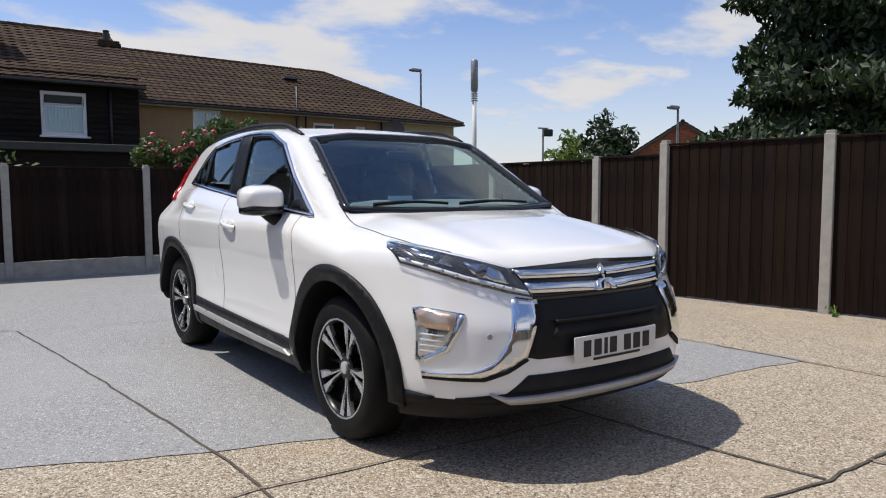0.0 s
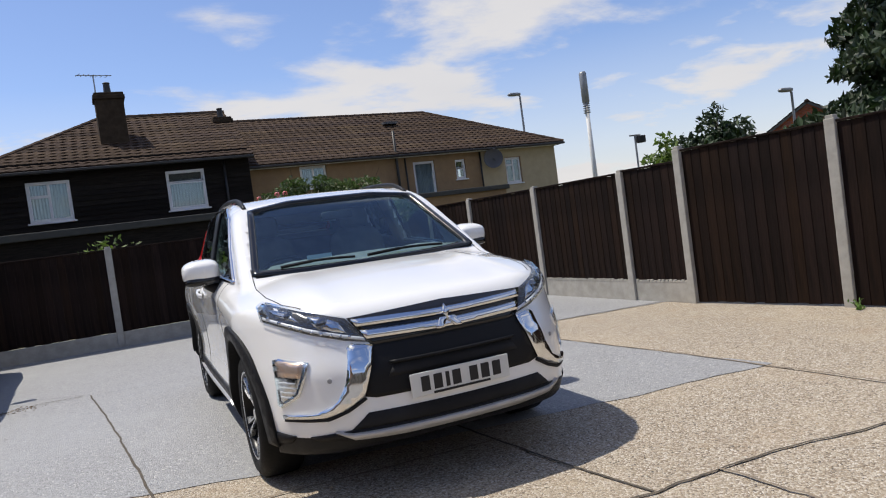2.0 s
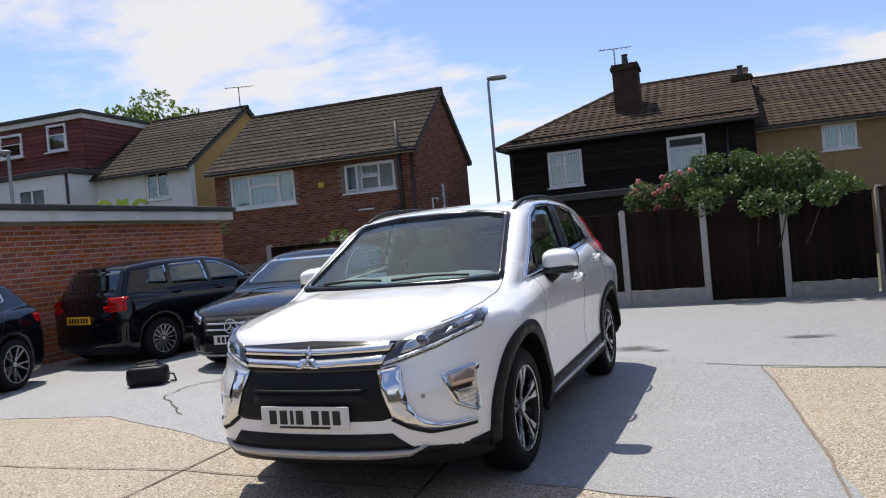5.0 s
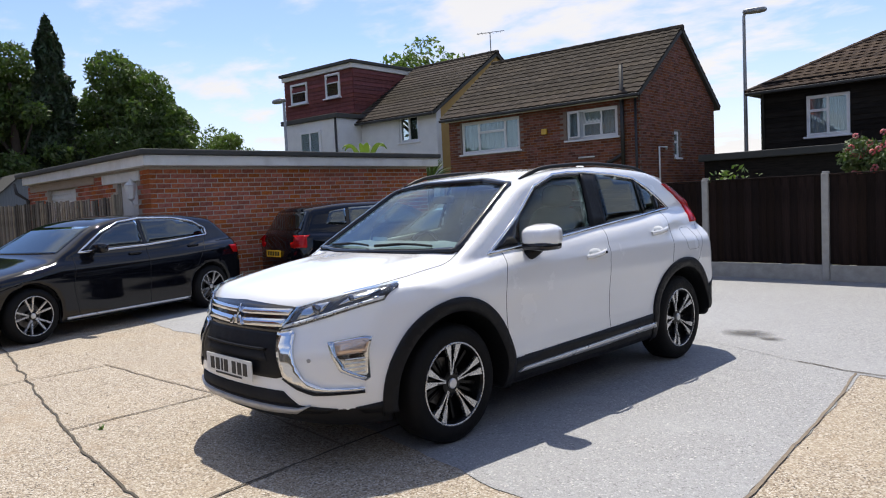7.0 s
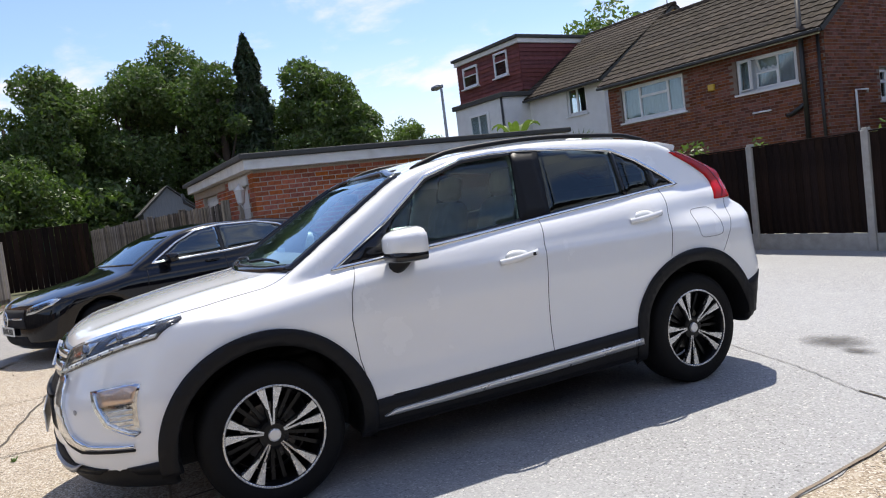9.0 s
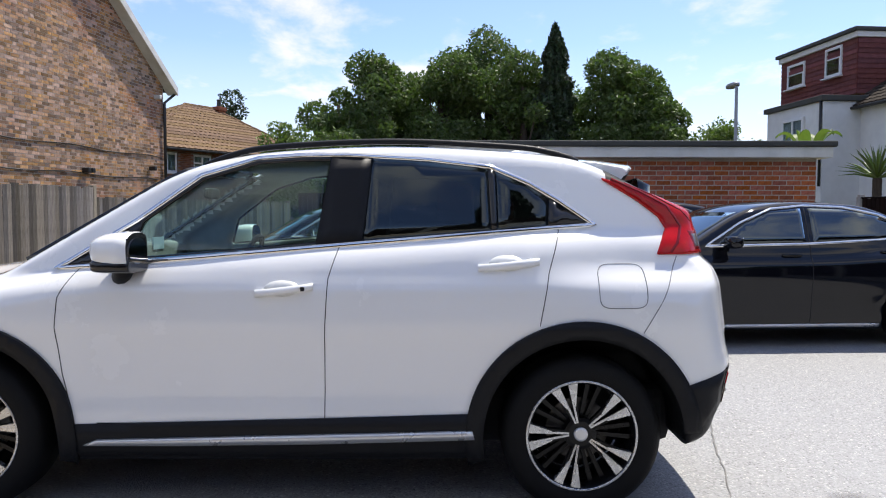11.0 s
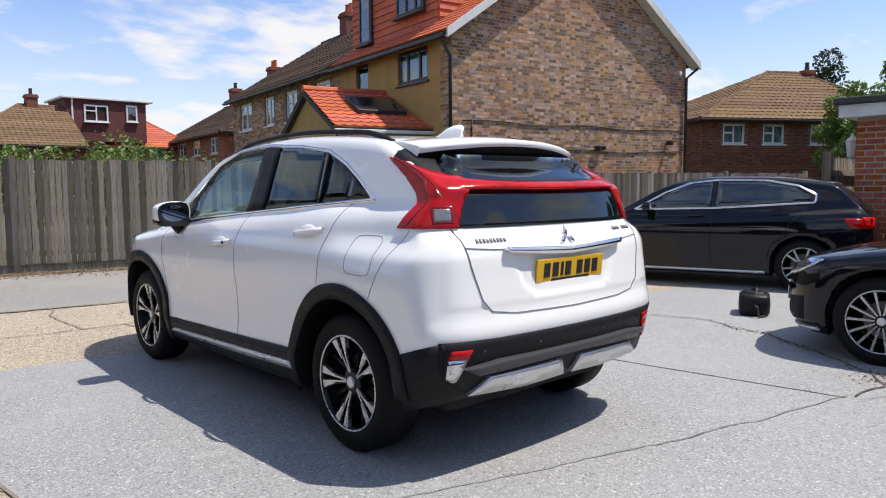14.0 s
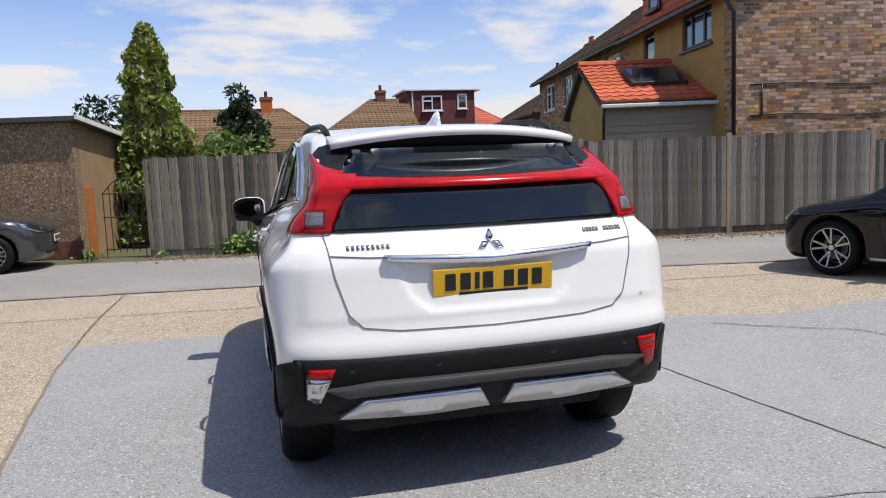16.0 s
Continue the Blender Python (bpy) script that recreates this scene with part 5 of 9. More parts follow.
# the row that goes on behind the gable house, seen along its fronts
far_house("terrace_house", "stock brick terrace under a brown roof joined to the gable house", sized(pose(-9.655, -9.26, 0, 0, 0, 171.4), 1.1365) @ pose(0, 0, 0, 0, 0, -90) @ pose(-15.4, 0, 0), 9.8, 7.95, 4.66, 7.2, M_TILE_BROWN, M_BRICK_STOCK,
          [(0.9, 2.2, 3.3, 4.3), (3.6, 4.5, 3.3, 4.3), (5.6, 6.6, 3.3, 4.3), (8.0, 9.1, 3.3, 4.3)], chim=((2.4, 4.0, 0.6, 0.6, 6.9, 8.1, M_BRICK_BROWN, 2),))
far_house("terrace_house", "stock brick terrace with dark tiled roofs and white windows", sized(pose(-14.83, -28.55, 0, 0, 0, 75.8), 1.06), 6.3, 7.5, 4.5, 6.9, M_TILE_BROWN, M_BRICK_STOCK,
          [(0.6, 1.8, 3.3, 4.2), (2.4, 3.3, 3.3, 4.2), (4.2, 5.4, 3.3, 4.2)], chim=((3.2, 3.75, 0.5, 0.5, 6.6, 7.6, M_BRICK_BROWN, 1),))
far_house("terrace_house", "red brick terrace with a hipped brown roof", sized(pose(-16.75, -46.16, 0, 0, 0, 82), 1.15), 11.5, 7.5, 3.9, 6.1, M_TILE_BROWN, M_BRICK_RED,
          [(0.8, 1.8, 2.8, 3.6), (3.2, 4.6, 2.8, 3.6), (6.0, 7.4, 2.8, 3.6), (9.2, 10.4, 2.8, 3.6)], hip1=3.0, chim=((2.0, 3.75, 0.6, 0.6, 5.8, 7.2, M_BRICK_BROWN, 1), (8.4, 3.75, 0.6, 0.6, 5.8, 7.6, M_BRICK_BROWN, 2)))
far_house("dormer_terrace", "red brick house with a wine-red dormer and clay roof", sized(pose(-9.24, -43.3, 0, 0, 0, 180), 1.025), 8.2, 7.0, 4.0, 6.3, M_TILE_RED, M_BRICK_RED,
          [(5.2, 6.3, 3.0, 3.75), (6.9, 7.6, 3.0, 3.75)], hip1=3.2, chim=())
dt = thing("box_dormer", "wine-red box dormer with white windows on a far roof", "dormer", m=sized(pose(-9.63, -43.19, 0, 0, 0, 180), 1.025))
part("cheek", box((0, -0.3, 4.05), (4.6, 3.2, 6.5), 0.01), M_TILE_WINE, dt)
part("roof", box((-0.2, -0.5, 6.5), (5.0, 3.4, 6.62), 0.02), M_FASCIA, dt)
part("pipe", box((0.32, -0.36, 4.05), (0.42, -0.3, 6.5), 0.01), M_FASCIA, dt)
house_window(dt, 1.0, 2.35, 5.2, 6.2, [(1, 0.3), (1, 0)], y=-0.42)
house_window(dt, 3.4, 4.05, 5.3, 6.3, [(1, 0)], y=-0.42)
far_house("bungalow", "brick house under a tan hipped roof far beyond the fence", pose(9.5, -38, 0, 0, 0, 180), 14, 8, 2.9, 5.5, M_TILE_TAN, M_BRICK_BROWN, [(2, 3.2, 1.8, 2.6), (6, 7.2, 1.8, 2.6)], hip0=3.0, hip1=3.0, chim=((4.0, 4, 0.7, 0.7, 4.8, 6.6, M_BRICK_RED, 2), (10.0, 4, 0.7, 0.7, 4.8, 6.4, M_BRICK_RED, 1)))
far_house("bungalow", "brick house under a tan tiled roof far off", pose(27, -36, 0, 0, 0, 180), 14, 8, 2.9, 5.2, M_TILE_TAN, M_BRICK_BROWN, [(3, 4.2, 1.8, 2.6)], hip0=3.0, hip1=3.0, chim=((1.6, 4, 0.6, 0.6, 4.6, 6.2, M_BRICK_RED, 1),))
far_house("bungalow", "brick house under a brown roof beside the red dormer", pose(-3.68, -39.5, 0, 0, 0, 180), 6.0, 8, 3.8, 6.15, M_TILE_TAN, M_BRICK_BROWN, [(2, 3.2, 1.8, 2.6)], hip0=3.6, chim=((4.3, 4, 0.6, 0.6, 5.6, 6.9, M_BRICK_BROWN, 1),))
far_house("red_house", "bright red brick gable house beyond the dark fence", pose(30.6, 15.6, 0, 0, 0, 34.5), 9, 7.2, 2.3, 4.6, M_TILE_BROWN, M_BRICK_ORANGE, [], low=2.4)

ob = thing("office_block", "far tan block with a grid of dark windows", "building", m=pose(-15.2, 70, 0, 0, 0, 0))
part("body", box((0, 0, 0), (14.0, 9.0, 7.5), 0.05), M_RENDER_TAN, ob)
part("parapet", box((-0.15, -0.15, 7.5 - 0.35), (14.15, 9.15, 7.5 + 0.1), 0.05), M_FASCIA, ob)
for r in range(4):
    for c in range(5):
        part("window", box((0.7 + c * 2.7, -0.04, 7.5 - 2.6 - r * 3.0), (2.2 + c * 2.7, 0.05, 7.5 - 0.9 - r * 3.0), 0.02), M_PANE, ob)

# pebble-dashed shed by the lane
sh = thing("pebbledash_shed", "brown pebble-dashed shed with a shallow corrugated roof", "shed", m=sized(pose(8.07, -10.77, 0, 0, 0, 167), 1.07))
wall(sh, "wall", [(0, 0), (3.9, 0), (3.9, 2.35), (0, 2.35)], [], M_PEBBLEDASH)
part("side_wall", add_prism(bmesh.new(), [(0.24, 0), (5.5, 0), (5.5, 1.75), (0.24, 2.35)], "x", 3.66, 3.9), M_RENDER_TAN, sh)
part("plinth", box((-0.03, -0.06, 0), (3.95, 0.0, 0.32), 0.01), M_BRICK_BROWN, sh, "brick plinth")
bm = bmesh.new()
add_prism(bm, [(-0.15, 2.36), (-0.15, 2.44), (5.6, 1.82), (5.6, 1.74)], "x", -0.1, 4.05)
part("roof", bm, M_FELT, sh, "dark sheet roof")
part("roof_edge", add_prism(bmesh.new(), [(-0.17, 2.38), (-0.17, 2.46), (5.6, 1.84), (5.6, 1.76)], "x", 4.05, 4.09), M_FASCIA, sh)
pipe(sh, [(2.45, -0.1, 0.4), (2.45, -0.1, 2.65)], 0.06)
gp = part("gate_post", box((-0.06, -0.06, 0), (0.06, 0.06, 1.25), 0.01), material("orange_brown_post", (0.42, 0.14, 0.03), rough=0.6), None)
gp.matrix_basis = sized(pose(3.73, -9.49, 0), 1.07)
tagged(gp, "orange-brown painted wooden gate post", "gate post")
gate = thing("iron_gate", "narrow black wrought-iron garden gate", "gate", m=sized(pose(3.62, -9.54, 0, 0, 0, 168), 1.07))
for i in range(7):
    part("bar", tube([(0.1 + i * 0.11, 0, 0.0 if i in (0, 6) else 0.1), (0.1 + i * 0.11, 0, 1.1 + 0.25 * math.sin(math.pi * i / 6))], 0.008, 6), M_PIPE, gate)
for zz in (0.15, 0.7, 1.1):
    part("rail", tube([(0.08, 0, zz), (0.8, 0, zz)], 0.01, 6), M_PIPE, gate)
part("arch", tube([(0.1 + 0.66 * k / 10, 0, 1.1 + 0.25 * math.sin(math.pi * k / 10)) for k in range(11)], 0.01, 6), M_PIPE, gate)

# grey sheds and a gate at the end of the lane
M_GREYBOARD = material("blue_grey_board", (0.17, 0.19, 0.22), (0.13, 0.15, 0.175), 5, rough=0.8, stretch=(5, 5, 0.5))
for i, (x, y) in enumerate(((-26, 1.2), (-26, 3.4))):
    s = thing("garden_shed", "small blue-grey gabled shed at the end of the lane", "shed", "grey sheds", pose(x, y, 0, 0, 0, 90))
    bm = add_prism(bmesh.new(), [(-1.0, 0), (1.0, 0), (1.0, 2.2), (0, 3.1), (-1.0, 2.2)], "y", 0, 3)
    part("body", bm, M_GREYBOARD, s)
    for sg in (-1, 1):
        part("roof", add_prism(bmesh.new(), [(0, 3.14), (0, 3.2), (sg * 1.15, 2.15), (sg * 1.15, 2.09)], "y", -0.15, 3.1), M_FELT, s)
    part("door", box((-0.4, -0.04, 0), (0.4, 0.0, 1.8), 0.01), M_GREYPIPE, s)
lg = thing("lane_gate", "dark timber double gate with a green sign across the lane", "gate", m=pose(-22.4, -1.8, 0, 0, 0, -90))
for i in range(16):
    part("board", box((i * 0.17, 0, 0.05), (i * 0.17 + 0.16, 0.03, 2.0), 0.004), M_DARKWOOD, lg)
M_SIGN = material("green_sign", (0.03, 0.30, 0.12), rough=0.4)
sg = part("sign", box((1.05, 0.0, 1.25), (1.5, -0.02, 1.52), 0.004), M_SIGN, lg, "small green sign with pale bars")
for k in range(2):
    part("bar", box((1.12, -0.03, 1.31 + k * 0.1), (1.43, -0.021, 1.35 + k * 0.1)), M_FASCIA, sg)
NORTH = [(-8.3, 0.2), (-11.0, -0.18), (-13.8, -0.57), (-16.5, -0.95), (-19.2, -1.33), (-22.0, -1.72)]
for i, (p, q) in enumerate(zip(NORTH, NORTH[1:])):
    old_fence(p, q, 1.72, 90 + i)

# ---- the white car ----
M_WHITE = material("white_car_paint", (0.87, 0.87, 0.855), (0.86, 0.86, 0.845), 2, rough=0.26, coat=1.0, rough_var=0.02)
M_CHROME = material("chrome", (0.78, 0.79, 0.80), (0.74, 0.75, 0.76), 6, rough=0.08, metal=1.0, rough_var=0.03)
M_SATIN = material("satin_silver", (0.72, 0.72, 0.72), (0.66, 0.66, 0.66), 8, rough=0.34, metal=0.7)
M_TRIM = material("black_plastic", (0.008, 0.008, 0.009), (0.011, 0.011, 0.012), 14, rough=0.48, bump=0.15, bump_scale=220, spec=0.22)
M_GLOSSBLACK = material("gloss_black", (0.010, 0.010, 0.011), (0.013, 0.013, 0.014), 6, rough=0.12, rough_var=0.03)
M_GAP = material("dark_gap", (0.012, 0.012, 0.013), rough=0.9)
M_TYRE = material("tyre_rubber", (0.006, 0.006, 0.0065), (0.010, 0.010, 0.010), 12, rough=0.62, bump=0.3, bump_scale=160, spec=0.15)
M_RIMDARK = material("dark_rim", (0.006, 0.006, 0.0065), rough=0.3, spec=0.25)
M_RIMCUT = material("machined_rim", (0.62, 0.63, 0.64), (0.5, 0.51, 0.52), 30, rough=0.28, metal=0.9)
M_DISC = material("brake_disc", (0.20, 0.19, 0.18), (0.12, 0.11, 0.10), 20, rough=0.45, metal=0.7)
M_CABIN = material("cabin_plastic", (0.030, 0.032, 0.034), (0.022, 0.023, 0.025), 9, rough=0.65, bump=0.2, bump_scale=120)
M_SEAT = material("dark_seat_cloth", (0.15, 0.15, 0.15), (0.10, 0.10, 0.10), 12, rough=0.85, bump=0.3, bump_scale=150)
M_LINING = material("pale_roof_lining", (0.42, 0.41, 0.39), (0.38, 0.37, 0.35), 10, rough=0.9)
M_GLASS = glass_material("front_glass", (0.66, 0.80, 0.74), ior=1.45)
M_SCREEN = glass_material("windscreen_glass", (0.72, 0.86, 0.86), ior=1.65)
M_DOORCARD = material("grey_door_lining", (0.30, 0.31, 0.30), (0.24, 0.25, 0.24), 9, rough=0.8)
M_DULL = material("dull_silver_plastic", (0.52, 0.51, 0.50), (0.44, 0.43, 0.42), 10, rough=0.4, metal=0.3)
M_MIRROR = material("tinted_mirror", (0.30, 0.32, 0.34), rough=0.03, metal=1.0, rough_var=0.01)
M_SMOKE = material("smoky_clear_lens", (0.34, 0.33, 0.33), (0.16, 0.15, 0.15), 60, rough=0.2, metal=0.5, stretch=(0.2, 0.2, 3))
M_HOUSING = material("headlight_housing", (0.11, 0.11, 0.115), (0.05, 0.05, 0.055), 30, rough=0.22, metal=0.5)
M_SEAM = material("panel_seam", (0.20, 0.20, 0.20), rough=0.8)
M_LETTER = material("grey_lettering", (0.30, 0.30, 0.31), rough=0.3, metal=0.7)
M_PRIVACY = glass_material("privacy_glass", (0.13, 0.14, 0.15), see=0.9, ior=1.48)
M_REARGLASS = glass_material("rear_privacy_glass", (0.08, 0.085, 0.09), see=0.6, ior=1.46)
M_LENS = glass_material("clear_lens", (0.94, 0.95, 0.96), ior=1.3)
M_REDLENS = material("red_lamp_lens", (0.52, 0.005, 0.006), (0.30, 0.003, 0.004), 9, rough=0.12, rough_var=0.03, spec=0.35)
M_REDDARK = material("dark_red_lens", (0.22, 0.006, 0.008), (0.15, 0.004, 0.006), 30, rough=0.12, rough_var=0.03, spec=0.4)
M_AMBER = material("amber_lens", (0.62, 0.20, 0.03), rough=0.2)
M_REFLECT = material("lamp_reflector", (0.72, 0.73, 0.75), (0.5, 0.51, 0.53), 25, rough=0.12, metal=1.0)
M_PLATE_W = material("white_plate", (0.78, 0.78, 0.74), rough=0.35)
M_PLATE_Y = material("yellow_plate", (0.80, 0.46, 0.02), rough=0.35)
M_INK = material("black_ink", (0.012, 0.012, 0.014), rough=0.5)
M_LED = material("led_strip", (0.85, 0.87, 0.9), rough=0.25)
M_PROJECTOR = material("projector_glass", (0.22, 0.24, 0.28), rough=0.03, metal=0.8, rough_var=0.01)
M_AMBERLENS = material("pale_amber_lens", (0.76, 0.62, 0.52), (0.72, 0.50, 0.36), 60, rough=0.2, metal=0.6)
M_SENSOR = material("sensor_grey", (0.35, 0.35, 0.35), rough=0.4)
M_RIDGE = material("grey_black_plastic", (0.05, 0.05, 0.052), (0.04, 0.04, 0.042), 14, rough=0.4)
# body white, greyed to paint the shade in the handle cups
M_RECESS_SHADE = material("white_recess_shade", (0.74, 0.75, 0.74), rough=0.35)
M_PAPER = material("pale_blue_paper", (0.45, 0.58, 0.66), rough=0.7)

WHEEL_Y, WHEEL_Z, WHEEL_X, TYRE_R = 1.335, 0.347, 0.760, 0.347


def suv_front(ax, z):
    return -2.265 + 0.052 * (ax / 0.5) ** 2 + 0.235 * (ax / 0.8) ** 6 + pchip(z, [(0.2, 0.10), (0.3, 0.03), (0.42, 0.0), (0.6, 0.005), (0.74, 0.055), (0.80, 0.080), (0.86, 0.105), (1.0, 0.2)])


def suv_rear(ax, z):
    up = pchip(z, [(1.0, 0.0), (1.06, 0.12), (1.13, 1.0), (1.2, 1.0)])
    back = pchip(z, [(0.2, 1.94), (0.35, 1.995), (0.48, 2.035), (0.58, 2.055), (0.66, 2.075), (0.74, 2.058), (0.9, 2.035), (1.0, 2.022), (1.06, 2.002), (1.13, 1.972), (1.36, 1.908), (1.6, 1.80)])
    return back - (0.045 + 0.025 * up) * (ax / 0.7) ** 2 - (1 - up) * 0.10 * (ax / 0.9) ** 10 - up * 0.115 * (ax / 0.84) ** 7


SUV_RECESS = [(-0.1, 1.012), (0.43, 1.012), (0.35, 0.84), (0.27, 0.79), (-0.1, 0.78)]


def suv_hull(x, y, z):
    ax = np.abs(x)
    wide = 0.892 + pchip(z, [(0.2, -0.05), (0.32, -0.004), (0.42, 0.012), (0.55, 0.004), (0.7, 0.010), (0.86, 0.026), (0.97, 0.025), (1.05, 0.0), (1.15, -0.036), (1.28, -0.095)])
    wide = wide + pchip(y, [(-2.3, -0.06), (-1.9, -0.005), (-1.45, -0.004), (-1.1, -0.006), (-0.7, -0.008), (0.3, -0.002), (0.95, -0.006), (1.35, 0.002), (1.7, -0.004), (2.15, -0.03)])
    wide = wide - 0.065 * pchip(z, [(0.93, 0.0), (1.0, 0.3), (1.10, 1.0), (1.2, 1.0)]) * pchip(y, [(1.1, 0.0), (1.6, 1.0), (2.2, 1.0)])
    hood = pchip(y, [(-2.3, 0.82), (-2.2, 0.885), (-2.1, 0.925), (-1.9, 0.975), (-1.5, 1.05), (-1.1, 1.10), (-0.95, 1.125), (-0.6, 1.18), (0.4, 1.245), (1.25, 1.285), (1.75, 1.28), (2.1, 1.20)])
    hood = hood - 0.038 * (ax / 0.7) ** 2.0 - 0.038 * (ax / 0.85) ** 8 + 0.008 * np.exp(-(((ax - 0.52) / 0.09) ** 2)) * np.clip((-1.0 - y) / 0.15, 0, 1)
    low = smax(ax - wide, z - hood, 0.07)
    low = smax(low, suv_front(ax, z) - y, 0.05)
    dent = np.clip(-poly_dist(ax, z, SUV_RECESS) / 0.05, 0, 1)
    low = smax(low, y - suv_rear(ax, z) + 0.03 * dent * dent * (3 - 2 * dent), 0.05)
    low = smax(low, pchip(y, [(-2.3, 0.28), (-2.0, 0.235), (-1.7, 0.225), (1.6, 0.24), (1.8, 0.31), (2.15, 0.39)]) - z, 0.04)
    side = ax - pchip(z, [(0.9, 0.835), (1.08, 0.805), (1.2, 0.772), (1.4, 0.715), (1.55, 0.668), (1.65, 0.63)]) - pchip(y, [(-1.2, -0.02), (-0.5, 0.0), (0.8, 0.0), (1.4, -0.03), (1.9, -0.055)])
    screen = -0.514 * (y + 1.20 - 0.055 * (ax / 0.7) ** 2) + 0.857 * (z - 1.075)
    roof = z - pchip(y, [(-0.7, 1.48), (-0.33, 1.562), (0.0, 1.610), (0.5, 1.632), (1.0, 1.612), (1.4, 1.572), (1.75, 1.52)]) + 0.022 * (ax / 0.6) ** 2
    glass = 0.46 * (y - 1.60 + 0.07 * (ax / 0.6) ** 3) + 0.888 * (z - 1.475)
    cab = smax(smax(side, screen, 0.05), roof, 0.065)
    cab = smax(cab, smax(glass, y - suv_rear(ax, z), 0.02), 0.05)
    cab = np.maximum(cab, 0.8 - z)
    return smin(low, cab, 0.03)


# side view (y, z): the whole window line, then its panes
SUV_WINDOWS = [(-0.94, 1.062), (-0.61, 1.268), (-0.34, 1.470), (-0.09, 1.546), (0.10, 1.560), (0.30, 1.563), (0.67, 1.543), (0.945, 1.510), (1.118, 1.436), (1.25, 1.358), (1.405, 1.252), (1.22, 1.239), (0.81, 1.206), (0.27, 1.162), (-0.4, 1.105)]
SUV_FRONT_PANE = [(-0.645, 1.10), (-0.585, 1.270), (-0.33, 1.458), (-0.09, 1.532), (0.10, 1.545), (0.245, 1.548), (0.19, 1.170), (-0.4, 1.119)]
SUV_REAR_PANE = [(0.41, 1.546), (0.67, 1.529), (0.935, 1.498), (0.95, 1.228), (0.375, 1.183)]
SUV_QUARTER = [(0.962, 1.490), (1.11, 1.424), (1.208, 1.366), (1.200, 1.248), (0.970, 1.230)]
SUV_REAR_UPPER = [(-0.50, 1.470), (0.50, 1.470), (0.55, 1.40), (0.57, 1.335), (-0.57, 1.335), (-0.55, 1.40)]
SUV_REAR_LOWER = [(-0.60, 1.308), (0.60, 1.308), (0.645, 1.128), (-0.645, 1.128)]
SUV_SCREEN = [(-0.70, 1.095), (-0.575, 1.49), (-0.3, 1.53), (0.3, 1.53), (0.575, 1.49), (0.70, 1.095), (0.4, 1.085), (-0.4, 1.085)]


def suv_shell(x, y, z):
    f = suv_hull(x, y, z)
    ax = np.abs(x)
    for wy in (-WHEEL_Y, WHEEL_Y):
        r = np.hypot(y - wy, z - WHEEL_Z)
        f = np.maximum(f, -np.maximum(r - 0.44, 0.5 - ax))
    inside = np.maximum(np.maximum(suv_hull(x, y, z) + 0.055, 0.62 - z), np.maximum(-0.92 - y, y - np.where(z > 1.14, 2.2, 1.72)))
    for wy in (-WHEEL_Y, WHEEL_Y):
        inside = np.maximum(inside, 0.50 - np.hypot(y - wy, z - WHEEL_Z))
    f = np.maximum(f, -inside)
    f = np.maximum(f, -np.maximum(np.minimum(poly_dist(y, z, SUV_FRONT_PANE), poly_dist(y, z, SUV_REAR_PANE) + 0.012), 0.3 - ax))
    f = np.maximum(f, -np.maximum(poly_dist(y, z, SUV_QUARTER) + 0.012, 0.3 - ax))
    f = np.maximum(f, -np.maximum(np.minimum(poly_dist(x, z, SUV_REAR_UPPER), poly_dist(x, z, SUV_REAR_LOWER)) + 0.02, 1.4 - y))
    f = np.maximum(f, -np.maximum(np.maximum(poly_dist(x, z, SUV_SCREEN), y - 0.1), -0.02 - (suv_hull(x, y, z) + 0.05)))
    return f


suv = thing("suv", "glossy white crossover car with black cladding on the yard", "car")
sv, sf = skin(suv_shell, (-0.96, -2.34, 0.14), (0.96, 2.22, 1.70), 0.026)
body_mesh = mesh_from("body", sv, sf, M_WHITE)
for m in (M_DOORCARD, M_LINING, M_TRIM):
    body_mesh.materials.append(m)
centre = sv[sf].mean(1)
deep = suv_hull(*centre.T) < -0.024
roofside = deep & (centre[:, 2] > 1.42)
spoiler_shade = (centre[:, 1] > 1.46) & (np.abs(centre[:, 0]) < 0.72) & (centre[:, 2] > pchip(centre[:, 1], [(1.43, 1.468), (1.55, 1.438), (1.66, 1.400), (1.75, 1.370), (1.87, 1.35)])) & (centre[:, 2] < 1.53)
skirt = centre[:, 2] < pchip(centre[:, 1], [(-2.4, 0.32), (-2.15, 0.328), (-1.95, 0.330), (-1.75, 0.345), (-0.9, 0.395), (0.9, 0.44), (1.7, 0.53), (1.85, 0.565), (2.0, 0.605), (2.1, 0.61)])
in_arch = np.minimum(np.hypot(centre[:, 1] - WHEEL_Y, centre[:, 2] - WHEEL_Z), np.hypot(centre[:, 1] + WHEEL_Y, centre[:, 2] - WHEEL_Z)) < 0.452
body_mesh.polygons.foreach_set("material_index", np.where(in_arch, 3, np.where(roofside, 2, np.where(deep, 1, np.where(skirt | spoiler_shade, 3, 0)))).tolist())
part("body", fair(body_mesh, suv_hull), None, suv)


def both(name, outline, mat, label="", parent=None, axis=0, **kw):
    """A panel on each side of the car."""
    made = []
    for s in (1, -1):
        o = outline if axis == 0 else [(s * a, b) for a, b in outline]
        bm = panel(suv_hull, axis, o, s if axis == 0 else kw.get("face", -1), **{k: v for k, v in kw.items() if k != "face"})
        made.append(part(name, fair(mesh_of(name, bm, mat), suv_hull) if name == "window_glass" else bm, mat, parent or suv, label))
    return made


def arch(cy, a0, a1, r, n=44):
    return [(cy + r * math.cos(radians(a0 + (a1 - a0) * i / n)), WHEEL_Z + r * math.sin(radians(a0 + (a1 - a0) * i / n))) for i in range(n + 1)]


